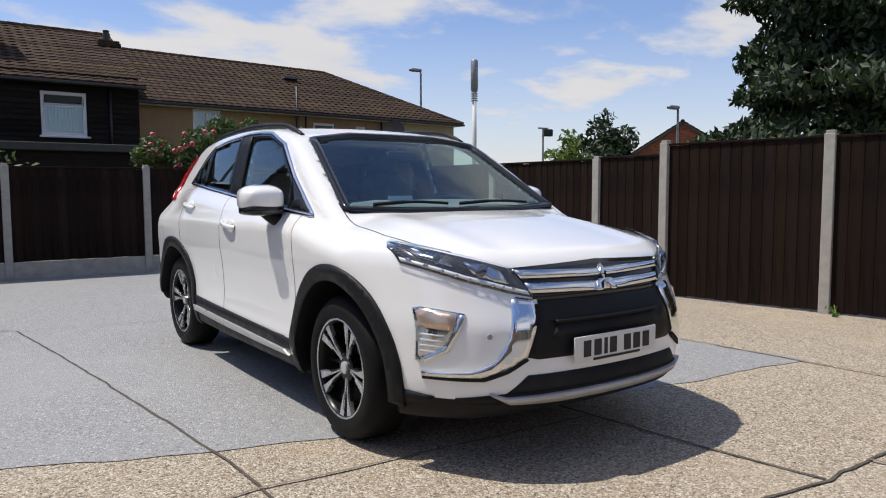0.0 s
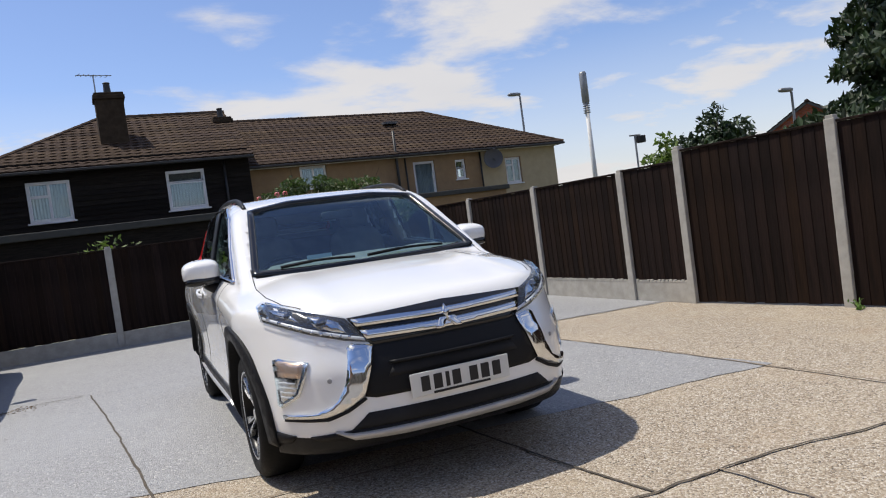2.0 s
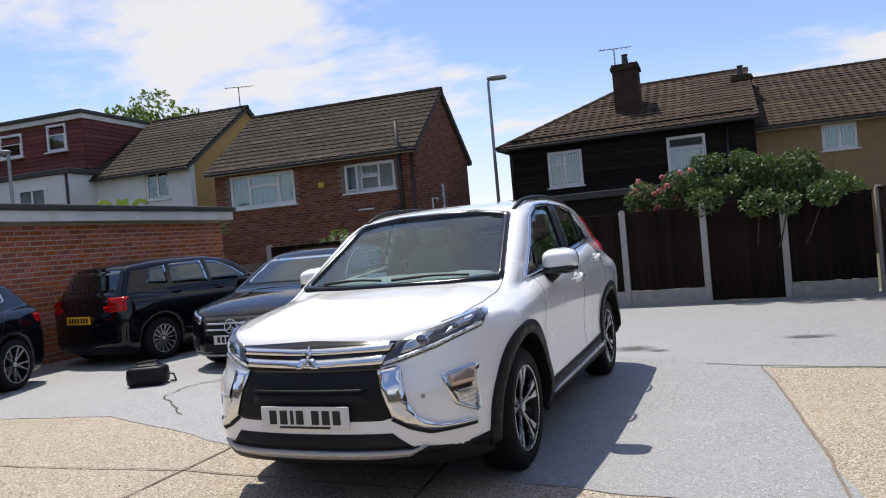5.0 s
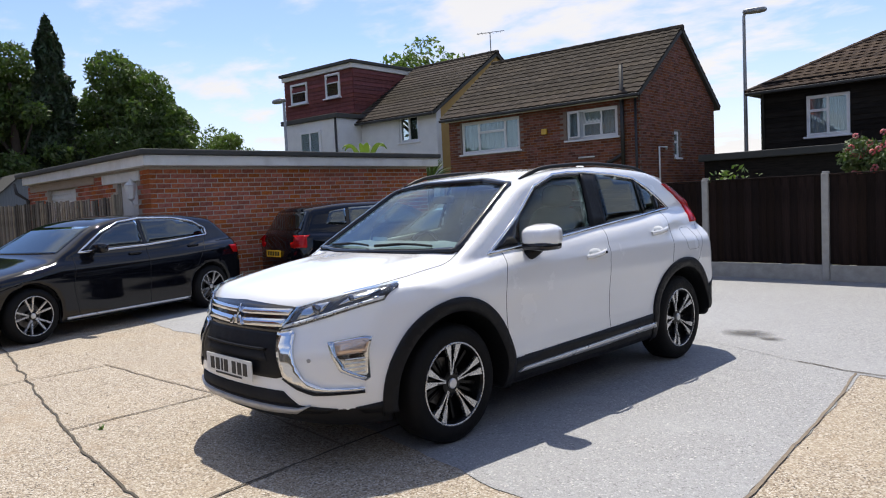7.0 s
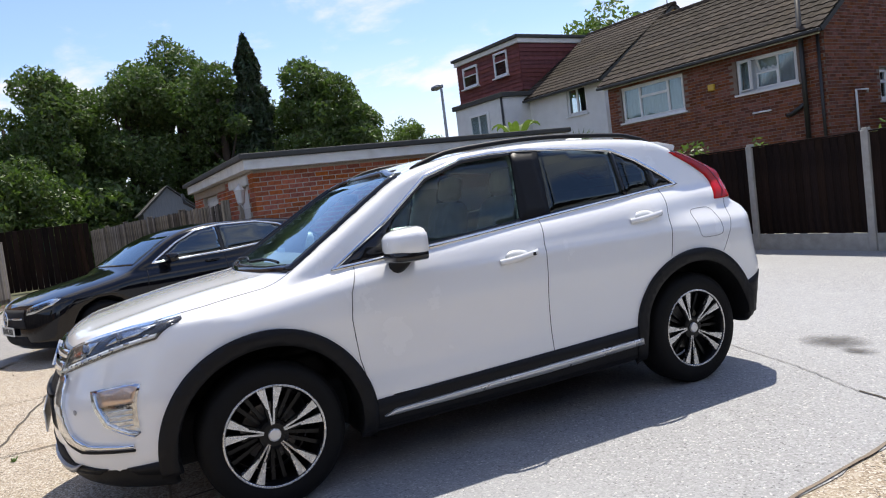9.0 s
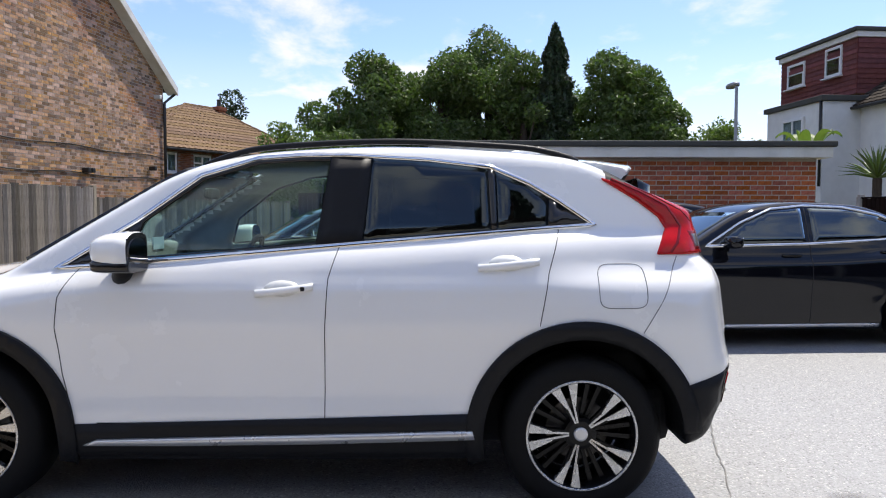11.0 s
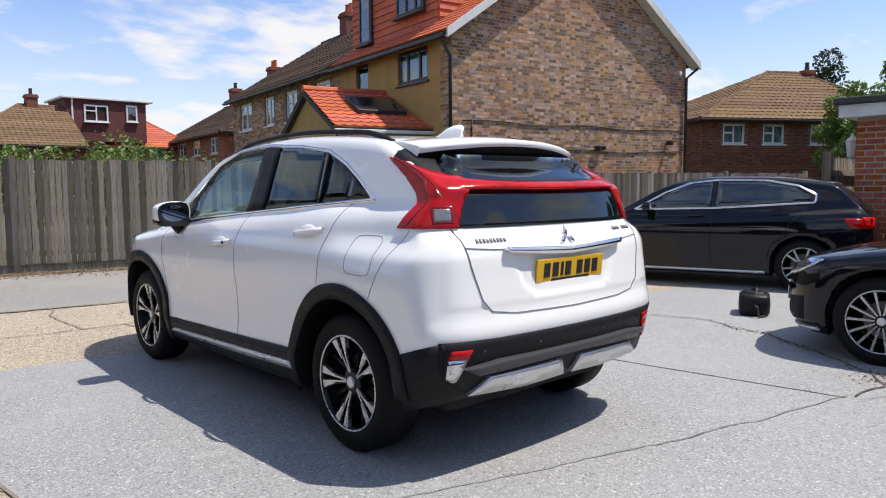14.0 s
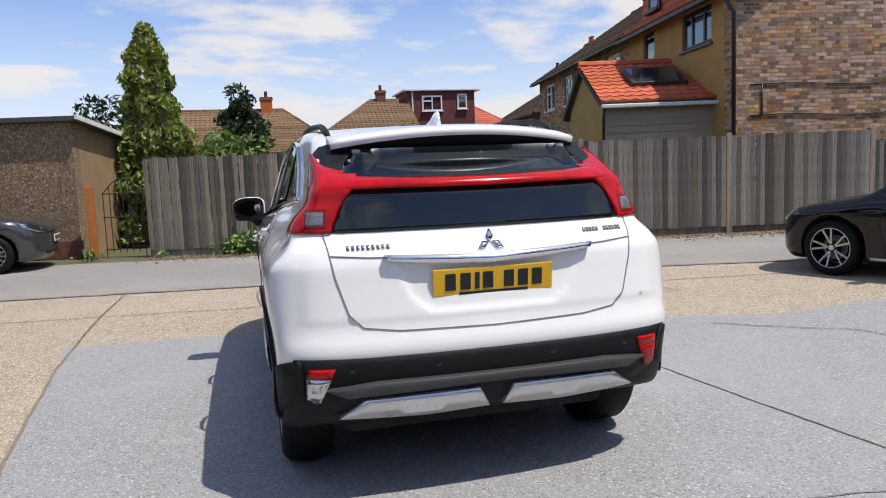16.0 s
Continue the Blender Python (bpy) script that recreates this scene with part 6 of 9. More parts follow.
# windows
both("window_glass", SUV_FRONT_PANE, M_GLASS, "clear front side window", off=0.0, thick=0.004)
both("window_glass", SUV_REAR_PANE, M_PRIVACY, "dark privacy glass", off=0.011, thick=0.014)
both("window_glass", SUV_QUARTER, M_PRIVACY, "dark privacy glass", off=0.011, thick=0.014)
for s in (1, -1):
    part("window_trim", ribbon(suv_hull, 0, SUV_WINDOWS, s, 0.022, off=0.015, thick=0.018, closed=True), M_CHROME, suv, "bright chrome window surround")
both("pillar_cover", [(0.235, 1.552), (0.42, 1.550), (0.385, 1.180), (0.18, 1.165)], M_TRIM, "black door pillar", off=0.012, thick=0.014)
both("pillar_cover", [(0.935, 1.500), (0.964, 1.492), (0.972, 1.229), (0.948, 1.227)], M_GLOSSBLACK, "gloss black window divider", off=0.014, thick=0.014)
both("pillar_cover", [(1.206, 1.368), (1.385, 1.262), (1.198, 1.247)], M_GLOSSBLACK, "gloss black corner behind the door glass", off=0.013, thick=0.014)
both("pillar_cover", [(-0.92, 1.072), (-0.60, 1.265), (-0.585, 1.277), (-0.645, 1.095)], M_GLOSSBLACK, "gloss black mirror corner", off=0.010, thick=0.014)
part("windscreen", fair(mesh_of("windscreen", panel(suv_hull, 1, SUV_SCREEN, -1, off=0.002, thick=0.005, step=0.03), M_SCREEN), suv_hull), None, suv, "windscreen that mirrors the sky")
part("screen_border", ribbon(suv_hull, 1, SUV_SCREEN, -1, 0.046, off=0.018, thick=0.022, closed=True), M_GLOSSBLACK, suv, "black windscreen border")
for s in (1, -1):
    part("window_seal", ribbon(suv_hull, 0, SUV_FRONT_PANE, s, 0.018, off=0.009, thick=0.012, closed=True), M_GLOSSBLACK, suv, "black window seal")

# cladding
for cy, a0, a1 in ((-WHEEL_Y, -14, 188), (WHEEL_Y, 3, 194)):
    both("arch_cladding", arch(cy, a0, a1, 0.505) + arch(cy, a1, a0, 0.428), M_TRIM, "black plastic wheel-arch cladding", off=0.014, thick=0.05, step=0.03)
both("sill_cladding", [(-0.86, 0.405), (0.86, 0.452), (0.90, 0.31), (0.88, 0.265), (-0.84, 0.265), (-0.89, 0.30)], M_TRIM, "black plastic sill", off=0.010, thick=0.02)
both("sill_strip", [(-0.80, 0.318), (-0.74, 0.342), (0.20, 0.368), (0.86, 0.384), (0.87, 0.347), (0.2, 0.328), (-0.4, 0.318)], M_SATIN, "satin silver sill strip", off=0.022, thick=0.02)

# gaps between panels
GAPS = [
    [(-0.832, 1.07), (-0.89, 0.95), (-0.905, 0.82), (-0.885, 0.62), (-0.84, 0.42)],
    [(0.325, 1.56), (0.287, 1.16), (0.25, 1.03), (0.236, 0.8), (0.232, 0.33)],
    [(1.25, 1.25), (1.185, 1.05), (1.145, 0.83)],
    [(1.751, 1.12), (1.667, 0.945), (1.582, 0.80)],
]
for g in GAPS:
    for s in (1, -1):
        part("panel_gap", ribbon(suv_hull, 0, g, s, 0.0042, off=0.0012, thick=0.004), M_GAP if g is not GAPS[3] else M_SEAM, suv)
flap = [(1.497 + 0.102 * math.copysign(abs(math.cos(k * math.pi / 16)) ** 0.4, math.cos(k * math.pi / 16)), 0.997 + 0.091 * math.copysign(abs(math.sin(k * math.pi / 16)) ** 0.4, math.sin(k * math.pi / 16))) for k in range(32)]
part("fuel_flap", ribbon(suv_hull, 0, flap, 1, 0.0038, off=0.0012, thick=0.004, closed=True, step=0.012), M_SEAM, suv, "outline of the fuel filler flap")
part("crease", ribbon(suv_hull, 2, [(-0.70, -1.12), (-0.3, -1.18), (0, -1.19), (0.3, -1.18), (0.70, -1.12)], 1, 0.05, off=0.004, thick=0.006), M_TRIM, suv, "black plastic strip below the windscreen")

for q in (1, -1):
    part("panel_gap", ribbon(suv_hull, 2, [(q * 0.715, -1.05), (q * 0.735, -1.3), (q * 0.735, -1.55), (q * 0.70, -1.78), (q * 0.64, -1.93)], 1, 0.006, off=0.0012, thick=0.004), M_GAP, suv)


def front(name, outline, mat, label="", parent=None, off=0.006, thick=0.012, step=0.04, face=-1):
    return part(name, panel(suv_hull, 1, outline, face, off, thick, step, 0.95), mat, parent or suv, label)


def flip(outline):
    return [(-a, b) for a, b in outline]


def two(name, outline, mat, label="", parents=(None, None), **kw):
    return [front(name, o, mat, label, p, **kw) for o, p in ((outline, parents[0]), (flip(outline), parents[1]))]


# nose
front("grille", [(-0.47, 0.868), (0, 0.885), (0.47, 0.868), (0.39, 0.735), (-0.39, 0.735)], M_GLOSSBLACK, "gloss black grille", off=0.004)
for z0, z1, w in ((0.850, 0.818, 0.455), (0.797, 0.757, 0.425)):
    front("grille_bar", [(-w, z0 + 0.006), (-0.07, z0 - 0.006), (0.07, z0 - 0.006), (w, z0 + 0.006), (w - 0.02, z1 + 0.004), (0.075, z1 - 0.004), (-0.075, z1 - 0.004), (-w + 0.02, z1 + 0.004)], M_CHROME, "chrome grille bar", off=0.018, thick=0.02, step=0.03)
for cx, cz in ((0, 0.822), (-0.034, 0.772), (0.034, 0.772)):
    dz = 0.0 if cx == 0 else 1.0
    s0 = 1 if cx >= 0 else -1
    d = [(0, 0.036), (0.02, 0.0), (0, -0.036), (-0.02, 0.0)] if cx == 0 else [(-0.034 * s0, 0.024), (0.006 * s0, 0.024), (0.034 * s0, -0.024), (-0.006 * s0, -0.024)]
    front("badge", [(cx + a, cz + b) for a, b in d], M_CHROME, "chrome lozenge badge", off=0.026, thick=0.02, step=0.02)
front("bumper_centre", [(-0.395, 0.738), (0.395, 0.738), (0.47, 0.512), (0.41, 0.497), (-0.41, 0.497), (-0.47, 0.512)], M_TRIM, "black plastic bumper centre", off=0.003)
front("air_slot", [(-0.31, 0.638), (0.31, 0.638), (0.345, 0.582), (-0.345, 0.582)], M_GAP, "dark air slot", off=0.006)
front("slot_frame", [(-0.33, 0.65), (0.33, 0.65), (0.325, 0.638), (-0.325, 0.638)], M_TRIM, off=0.02, thick=0.02)
front("lower_intake", [(-0.54, 0.358), (-0.455, 0.434), (0.455, 0.434), (0.54, 0.358)], M_GAP, "black lower air intake", off=0.004)
front("skid_plate", [(-0.60, 0.366), (-0.53, 0.350), (0.53, 0.350), (0.60, 0.366), (0.52, 0.322), (0.3, 0.314), (-0.3, 0.314), (-0.52, 0.322)], M_DULL, "satin silver skid strip", off=0.022, thick=0.03)
front("bumper_lip", [(-0.70, 0.340), (-0.60, 0.356), (-0.53, 0.362), (0.53, 0.362), (0.60, 0.356), (0.70, 0.340), (0.66, 0.318), (-0.66, 0.318)], M_TRIM, "black lower bumper lip", off=0.008, thick=0.02)
both("bumper_lip", [(-1.97, 0.340), (-1.77, 0.362), (-1.75, 0.285), (-1.93, 0.305)], M_TRIM, off=0.008, thick=0.02)
CHROME_C = [(0.475, 0.752), (0.385, 0.735), (0.392, 0.70), (0.462, 0.512), (0.545, 0.464), (0.63, 0.434), (0.785, 0.428), (0.785, 0.446), (0.66, 0.458), (0.578, 0.502), (0.535, 0.58), (0.508, 0.68), (0.50, 0.735)]
two("chrome_trim", CHROME_C, M_CHROME, "chrome boomerang trim", off=0.014, thick=0.02, step=0.025)
two("trim_shadow", [(0.462, 0.510), (0.545, 0.461), (0.63, 0.431), (0.785, 0.425), (0.785, 0.414), (0.62, 0.416), (0.535, 0.448), (0.452, 0.497)], M_GAP, "", off=0.008, thick=0.012)

HEAD = [(0.475, 0.868), (0.395, 0.748), (0.50, 0.770), (0.64, 0.815), (0.80, 0.885), (0.805, 0.945), (0.77, 0.965), (0.66, 0.925)]
lamps = two("headlight", HEAD, M_HOUSING, "projector headlight behind a clear lens", off=0.005, thick=0.012, step=0.03)
for s, lamp in zip((1, -1), lamps):
    sgn = (lambda o: o) if s == 1 else flip
    front("running_light", sgn([(0.41, 0.757), (0.50, 0.780), (0.64, 0.826), (0.795, 0.893), (0.795, 0.908), (0.64, 0.842), (0.50, 0.796), (0.415, 0.772)]), M_LED, "white running-light strip", lamp, off=0.011, thick=0.01, step=0.02)
    front("reflector", sgn([(0.665, 0.872), (0.752, 0.910), (0.768, 0.938), (0.70, 0.922)]), M_REFLECT, "bright reflector", lamp, off=0.009, thick=0.01, step=0.02)
    front("reflector", sgn([(0.485, 0.803), (0.54, 0.816), (0.61, 0.848), (0.63, 0.893), (0.575, 0.885), (0.51, 0.855)]), M_REFLECT, "bright reflector", lamp, off=0.009, thick=0.01, step=0.02)
    for cx, cz, r in ((0.575, 0.855, 0.036), (0.70, 0.905, 0.026)):
        c = cast(suv_hull, 1, [(s * cx, cz)], -1)[0]
        bm = lathe([(0.0, r), (-0.008, r * 0.95), (-0.013, r * 0.7), (-0.0155, r * 0.3), (-0.016, 0.002)], 18, "y")
        ob = part("projector", bm, M_PROJECTOR, lamp, "dark projector lens", smooth=True)
        ob.location = c
    front("lens", sgn(HEAD), M_LENS, "clear lens", lamp, off=0.018, thick=0.004, step=0.03)
for s, lamp in zip((1, -1), lamps):
    for k in range(9):
        u = k / 8
        a, b = s * (0.475 + 0.30 * u), 0.777 + 0.045 * u + 0.072 * u * u
        front("led", [(a - 0.006, b), (a + 0.006, b + 0.001), (a + 0.006, b + 0.012), (a - 0.006, b + 0.011)], M_REFLECT, "", lamp, off=0.015, thick=0.006, step=0.02)
FOG = [(0.665, 0.690), (0.775, 0.712), (0.795, 0.704), (0.800, 0.492), (0.788, 0.478), (0.72, 0.535)]
for s in (1, -1):
    sgn = (lambda o: o) if s == 1 else flip
    lamp = front("fog_lamp", sgn(FOG), M_REFLECT, "clear front corner lamp with a chrome bezel", off=0.002, thick=0.008, step=0.03)
    front("bezel", sgn([(0.665, 0.690), (0.72, 0.535), (0.788, 0.478), (0.796, 0.492), (0.735, 0.548), (0.685, 0.682)]), M_CHROME, "chrome bezel", lamp, off=0.007, thick=0.008, step=0.02)
    front("indicator", sgn([(0.690, 0.686), (0.775, 0.702), (0.790, 0.693), (0.790, 0.628), (0.708, 0.620)]), M_AMBERLENS, "pale amber indicator", lamp, off=0.005, thick=0.006, step=0.02)
    for z in (0.525, 0.548, 0.571, 0.594):
        front("rib", sgn([(0.735 if z > 0.54 else 0.750, z), (0.788, z + 0.004), (0.788, z + 0.010), (0.733 if z > 0.54 else 0.745, z + 0.006)]), M_LED, "", lamp, off=0.006, thick=0.006, step=0.02)
    front("lens", sgn(FOG), M_LENS, "clear lens", lamp, off=0.010, thick=0.003, step=0.03)
    for cx, cz in ((0.60, 0.60),):
        c = cast(suv_hull, 1, [(s * cx, cz)], -1)[0]
        ob = part("parking_sensor", lathe([(0.002, 0.012), (-0.003, 0.011), (-0.004, 0.002)], 14, "y"), M_SENSOR, suv)
        ob.matrix_basis = pose(*c, 0, 0, s * 25)


def number_plate(y, z, tilt, turn, mat, label):
    """A plate with plain dark bars where its characters stand."""
    plate = part("number_plate", box((-0.26, -0.004, -0.0555), (0.26, 0.004, 0.0555), 0.003), mat, suv, label)
    plate.matrix_basis = pose(0, y, z, tilt, 0, turn)
    for i, x in enumerate((-0.186, -0.122, -0.072, -0.025, 0.066, 0.128, 0.190)):
        w = 0.010 if i == 2 else 0.022
        part("bar", box((x - w, -0.0065, -0.034), (x + w, -0.0035, 0.036), 0.001), M_INK, plate)
    part("strip", box((-0.15, -0.0062, -0.0545), (0.15, -0.0036, -0.043), 0.001), M_INK, plate)
    return plate


number_plate(-2.284, 0.523, 0, 0, M_PLATE_W, "white number plate with dark bars")
number_plate(2.040, 0.912, 6, 180, M_PLATE_Y, "yellow number plate with dark bars")

# tail
def tail(name, outline, mat, label="", parent=None, **kw):
    return front(name, outline, mat, label, parent, face=1, **kw)


tail("rear_glass", SUV_REAR_UPPER, M_REARGLASS, "upper rear window", off=0.004, thick=0.006)
tail("rear_glass", SUV_REAR_LOWER, M_REARGLASS, "lower rear window", off=0.004, thick=0.006)
SIDE_LAMP = [(1.43, 1.470), (1.55, 1.440), (1.66, 1.402), (1.75, 1.372), (1.87, 1.352), (2.2, 1.352), (2.2, 1.130), (1.664, 1.127), (1.692, 1.185), (1.722, 1.240), (1.695, 1.288), (1.605, 1.360)]
LAMP_EDGE = [(1.08, 0.645), (1.13, 0.640), (1.205, 0.612), (1.26, 0.580), (1.30, 0.545), (1.355, 0.51), (1.38, 0.50), (1.6, 0.48)]


def lamp_solid(x, y, z):
    """The red lamp body: it follows the car's skin round the rear corner."""
    f = suv_hull(x, y, z)
    f = smax(np.maximum(f - 0.013, -0.035 - f), poly_dist(y, z, SIDE_LAMP), 0.008)
    return smax(f, pchip(z, LAMP_EDGE) - np.abs(x), 0.006)


def bar_solid(x, y, z):
    f = suv_hull(x, y, z)
    ax = np.abs(x)
    mid = 1.319 + 0.014 * (ax / 0.6) ** 2
    f = np.maximum(f - 0.026 + 0.012 * (ax / 0.6) ** 4, -0.03 - f)
    return smax(smax(f, np.abs(z - mid) - 0.021 - 0.012 * (ax / 0.6) ** 4, 0.016), ax - 0.612, 0.004)


def clear_patch(x, y, z, grow=0.0, off=0.016):
    """The clear lamp at the corner, a rounded patch a little proud of the red body."""
    f = suv_hull(x, y, z)
    f = np.maximum(f - off, -0.01 - f)
    turn = (y - 1.865) * 0.7 - (np.abs(x) - 0.70) * 0.7
    return smax(f, np.maximum(np.abs(turn + (z - 1.188) * 0.12) - 0.042 - grow, np.abs(z - 1.188) - 0.032 - grow), 0.01)


def solid(name, f, lo, hi, h, mat, parent, label=""):
    return part(name, mesh_from(name, *skin(f, lo, hi, h), mat), None, parent, label)


def lamp_skin(x, y, z):
    return suv_hull(x, y, z) - 0.013


bar = solid("light_bar", bar_solid, (-0.64, 1.77, 1.26), (0.64, 2.04, 1.40), 0.010, M_REDLENS, suv, "red light bar across the rear window")
for s in (1, -1):
    lo, hi = (0.48, 0.86) if s > 0 else (-0.86, -0.48)
    lamp = solid("tail_light", lamp_solid, (lo, 1.36, 1.08), (hi, 2.06, 1.52), 0.0095, M_REDLENS, suv, "red wrap-round tail light")
    part("lens_strip", ribbon(lamp_skin, 0, [(1.49, 1.461), (1.62, 1.404), (1.735, 1.342), (1.79, 1.25), (1.76, 1.18), (1.725, 1.138)], s, 0.014, off=0.002, thick=0.006), M_REDDARK, lamp, "darker red line")
    part("lens_strip", ribbon(lamp_skin, 0, [(1.55, 1.442), (1.675, 1.390), (1.80, 1.322), (1.845, 1.272)], s, 0.008, off=0.002, thick=0.006), M_REDDARK, lamp)
    solid("dark_lens", lambda x, y, z: clear_patch(x, y, z, 0.014, 0.0145), (lo, 1.65, 1.11), (hi, 2.02, 1.27), 0.009, M_REDDARK, lamp, "dark red surround")
    solid("clear_lamp", clear_patch, (lo, 1.65, 1.11), (hi, 2.02, 1.27), 0.008, M_SMOKE, lamp, "clear ribbed lamp")
for line in ([(-0.675, 1.13), (-0.645, 0.96), (-0.60, 0.81), (-0.545, 0.755), (-0.4, 0.735), (0, 0.727), (0.4, 0.735), (0.545, 0.755), (0.60, 0.81), (0.645, 0.96), (0.675, 1.13)],
             [(-0.66, 1.043), (-0.5, 1.030), (-0.43, 1.028)], [(0.66, 1.043), (0.5, 1.030), (0.43, 1.028)]):
    part("panel_gap", ribbon(suv_hull, 1, line, 1, 0.0045, off=0.004, thick=0.008), M_SEAM, suv)
tail("chrome_strip", [(-0.45, 1.030), (0, 1.014), (0.45, 1.030), (0.44, 1.010), (0, 0.988), (-0.44, 1.010)], M_CHROME, "chrome strip above the plate", off=0.03, thick=0.03, step=0.03)
for cx, cz, d in ((0, 1.088, [(0, 0.030), (0.016, 0.0), (0, -0.024), (-0.016, 0.0)]), (-0.03, 1.052, [(0.024, 0.014), (-0.006, 0.014), (-0.026, -0.014), (0.004, -0.014)]), (0.03, 1.052, [(-0.024, 0.014), (0.006, 0.014), (0.026, -0.014), (-0.004, -0.014)])):
    tail("badge", [(cx + a, cz + b) for a, b in d], M_CHROME, "chrome lozenge badge", off=0.008, thick=0.01, step=0.02)
for x0, x1, zc, k in ((0.42, 0.60, 1.070, 9), (-0.63, -0.535, 1.086, 6), (-0.51, -0.43, 1.086, 5)):
    for i in range(k):
        a = x0 + (x1 - x0) * i / k
        tail("badge_bar", [(a, zc + 0.008), (a + 0.011, zc + 0.008), (a + 0.011, zc - 0.008), (a, zc - 0.008)], M_LETTER, "small grey bar", off=0.004, thick=0.005, step=0.03)
tail("rear_bumper", [(-0.825, 0.640), (-0.5, 0.635), (0.5, 0.635), (0.825, 0.640), (0.79, 0.47), (0.69, 0.405), (-0.69, 0.405), (-0.79, 0.47)], M_TRIM, "black lower rear bumper", off=0.006, thick=0.02, step=0.05)
both("rear_bumper", [(1.74, 0.555), (1.80, 0.578), (1.90, 0.612), (1.985, 0.638), (1.95, 0.47), (1.84, 0.39), (1.78, 0.375)], M_TRIM, off=0.007, thick=0.02)
tail("bumper_ridge", [(-0.70, 0.515), (-0.5, 0.535), (0.5, 0.535), (0.70, 0.515), (0.62, 0.478), (0.1, 0.495), (-0.1, 0.495), (-0.62, 0.478)], M_RIDGE, "grey-black bumper ridge", off=0.03, thick=0.03)
for s in (1, -1):
    sgn = (lambda o: o) if s == 1 else flip
    tail("skid_plate", sgn([(0.655, 0.385), (0.55, 0.46), (0.075, 0.468), (0.03, 0.385), (0.3, 0.375)]), M_SATIN, "satin silver skid plate", off=0.022, thick=0.03)
    tail("reflector", sgn([(0.665, 0.600), (0.765, 0.602), (0.775, 0.562), (0.68, 0.556)]), M_REDLENS, "red rear reflector", off=0.014, thick=0.012, step=0.03)
    tail("reversing_lamp", sgn([(0.68, 0.554), (0.775, 0.560), (0.775, 0.475), (0.745, 0.455), (0.725, 0.458)]), M_REFLECT if s == 1 else M_REDLENS, "low rear lamp", off=0.013, thick=0.012, step=0.03)
    for cx in (0.25, 0.60):
        c = cast(suv_hull, 1, [(s * cx, 0.585)], 1)[0]
        part("parking_sensor", lathe([(0.002, 0.012), (0.009, 0.011), (0.010, 0.002)], 12, "y"), M_GLOSSBLACK, suv).location = c

# spoiler, fin, rails
def spoiler():
    bm = bmesh.new()
    rows = []
    for i in range(25):
        x = -0.585 + 1.17 * i / 24
        u = abs(x) / 0.585
        y0, y1 = 1.31 - 0.02 * u, 1.70 - 0.12 * u**2.5
        z0, z1 = 1.584 - 0.04 * u**2, 1.556 - 0.045 * u**2
        prof = [(y0, z0 - 0.01), (y0 + 0.02, z0 + 0.004), ((y0 + y1) / 2, (z0 + z1) / 2 + 0.012), (y1 - 0.015, z1 + 0.002), (y1, z1 - 0.010), (y1 - 0.012, z1 - 0.034), (y1 - 0.055, z1 - 0.10), (y0 + 0.1, z0 - 0.14)]
        rows.append([bm.verts.new((x, y, z)) for y, z in prof])
    for a, b in zip(rows, rows[1:]):
        for j in range(8):
            f = bm.faces.new((a[j], a[(j + 1) % 8], b[(j + 1) % 8], b[j]))
            f.smooth = True
            f.material_index = 1 if j in (5, 6) else 0
    bm.faces.new(rows[0][::-1]), bm.faces.new(rows[-1])
    bmesh.ops.recalc_face_normals(bm, faces=bm.faces[:])
    me = mesh_of("spoiler", bm, M_WHITE)
    me.materials.append(M_TRIM)
    return me


part("spoiler", spoiler(), None, suv, "white roof spoiler with a black underside")
bm = bmesh.new()
for i in range(11):
    y = 1.02 + 0.24 * i / 10
    h = 0.075 * math.sin(min(1, i / 9) * math.pi / 2) ** 1.3 if i < 10 else 0.06
    w = 0.028 - 0.012 * i / 10
    zb = 1.606 - 0.10 * (y - 1.02) ** 1.2
    ring = [bm.verts.new(p) for p in ((-w, y, zb - 0.02), (-w * 0.5, y, zb + h * 0.6), (0, y + 0.02 * (i > 8), zb + h), (w * 0.5, y, zb + h * 0.6), (w, y, zb - 0.02))]
    if i:
        for j in range(4):
            bm.faces.new((prev[j], prev[j + 1], ring[j + 1], ring[j])).smooth = True
    prev = ring
bm.faces.new(prev)
bmesh.ops.recalc_face_normals(bm, faces=bm.faces[:])
part("roof_fin", bm, M_WHITE, suv, "white shark-fin aerial")
for s in (1, -1):
    line = []
    for u in np.linspace(0, 1, 34):
        c = cast(suv_hull, 2, [(s * (0.592 - 0.02 * u), -0.36 + 1.72 * u)], 1)[0]
        c[2] += 0.027 * min(1, math.sin(math.pi * u) * 2.6) ** 0.8 - 0.004
        line.append(tuple(c))
    bm = bmesh.new()
    prev = None
    for i, (x, y, z) in enumerate(line):
        w, h = 0.015, 0.015
        ring = [bm.verts.new((x + a * w, y, z + b * h)) for a, b in ((-1, -0.8), (-0.8, 0.6), (0, 1), (0.8, 0.6), (1, -0.8))]
        if prev:
            for j in range(5):
                bm.faces.new((prev[j], prev[(j + 1) % 5], ring[(j + 1) % 5], ring[j])).smooth = True
        else:
            bm.faces.new(ring)
        prev = ring
    bm.faces.new(prev[::-1])
    bmesh.ops.recalc_face_normals(bm, faces=bm.faces[:])
    part("roof_rail", bm, M_TRIM, suv, "black roof rail")


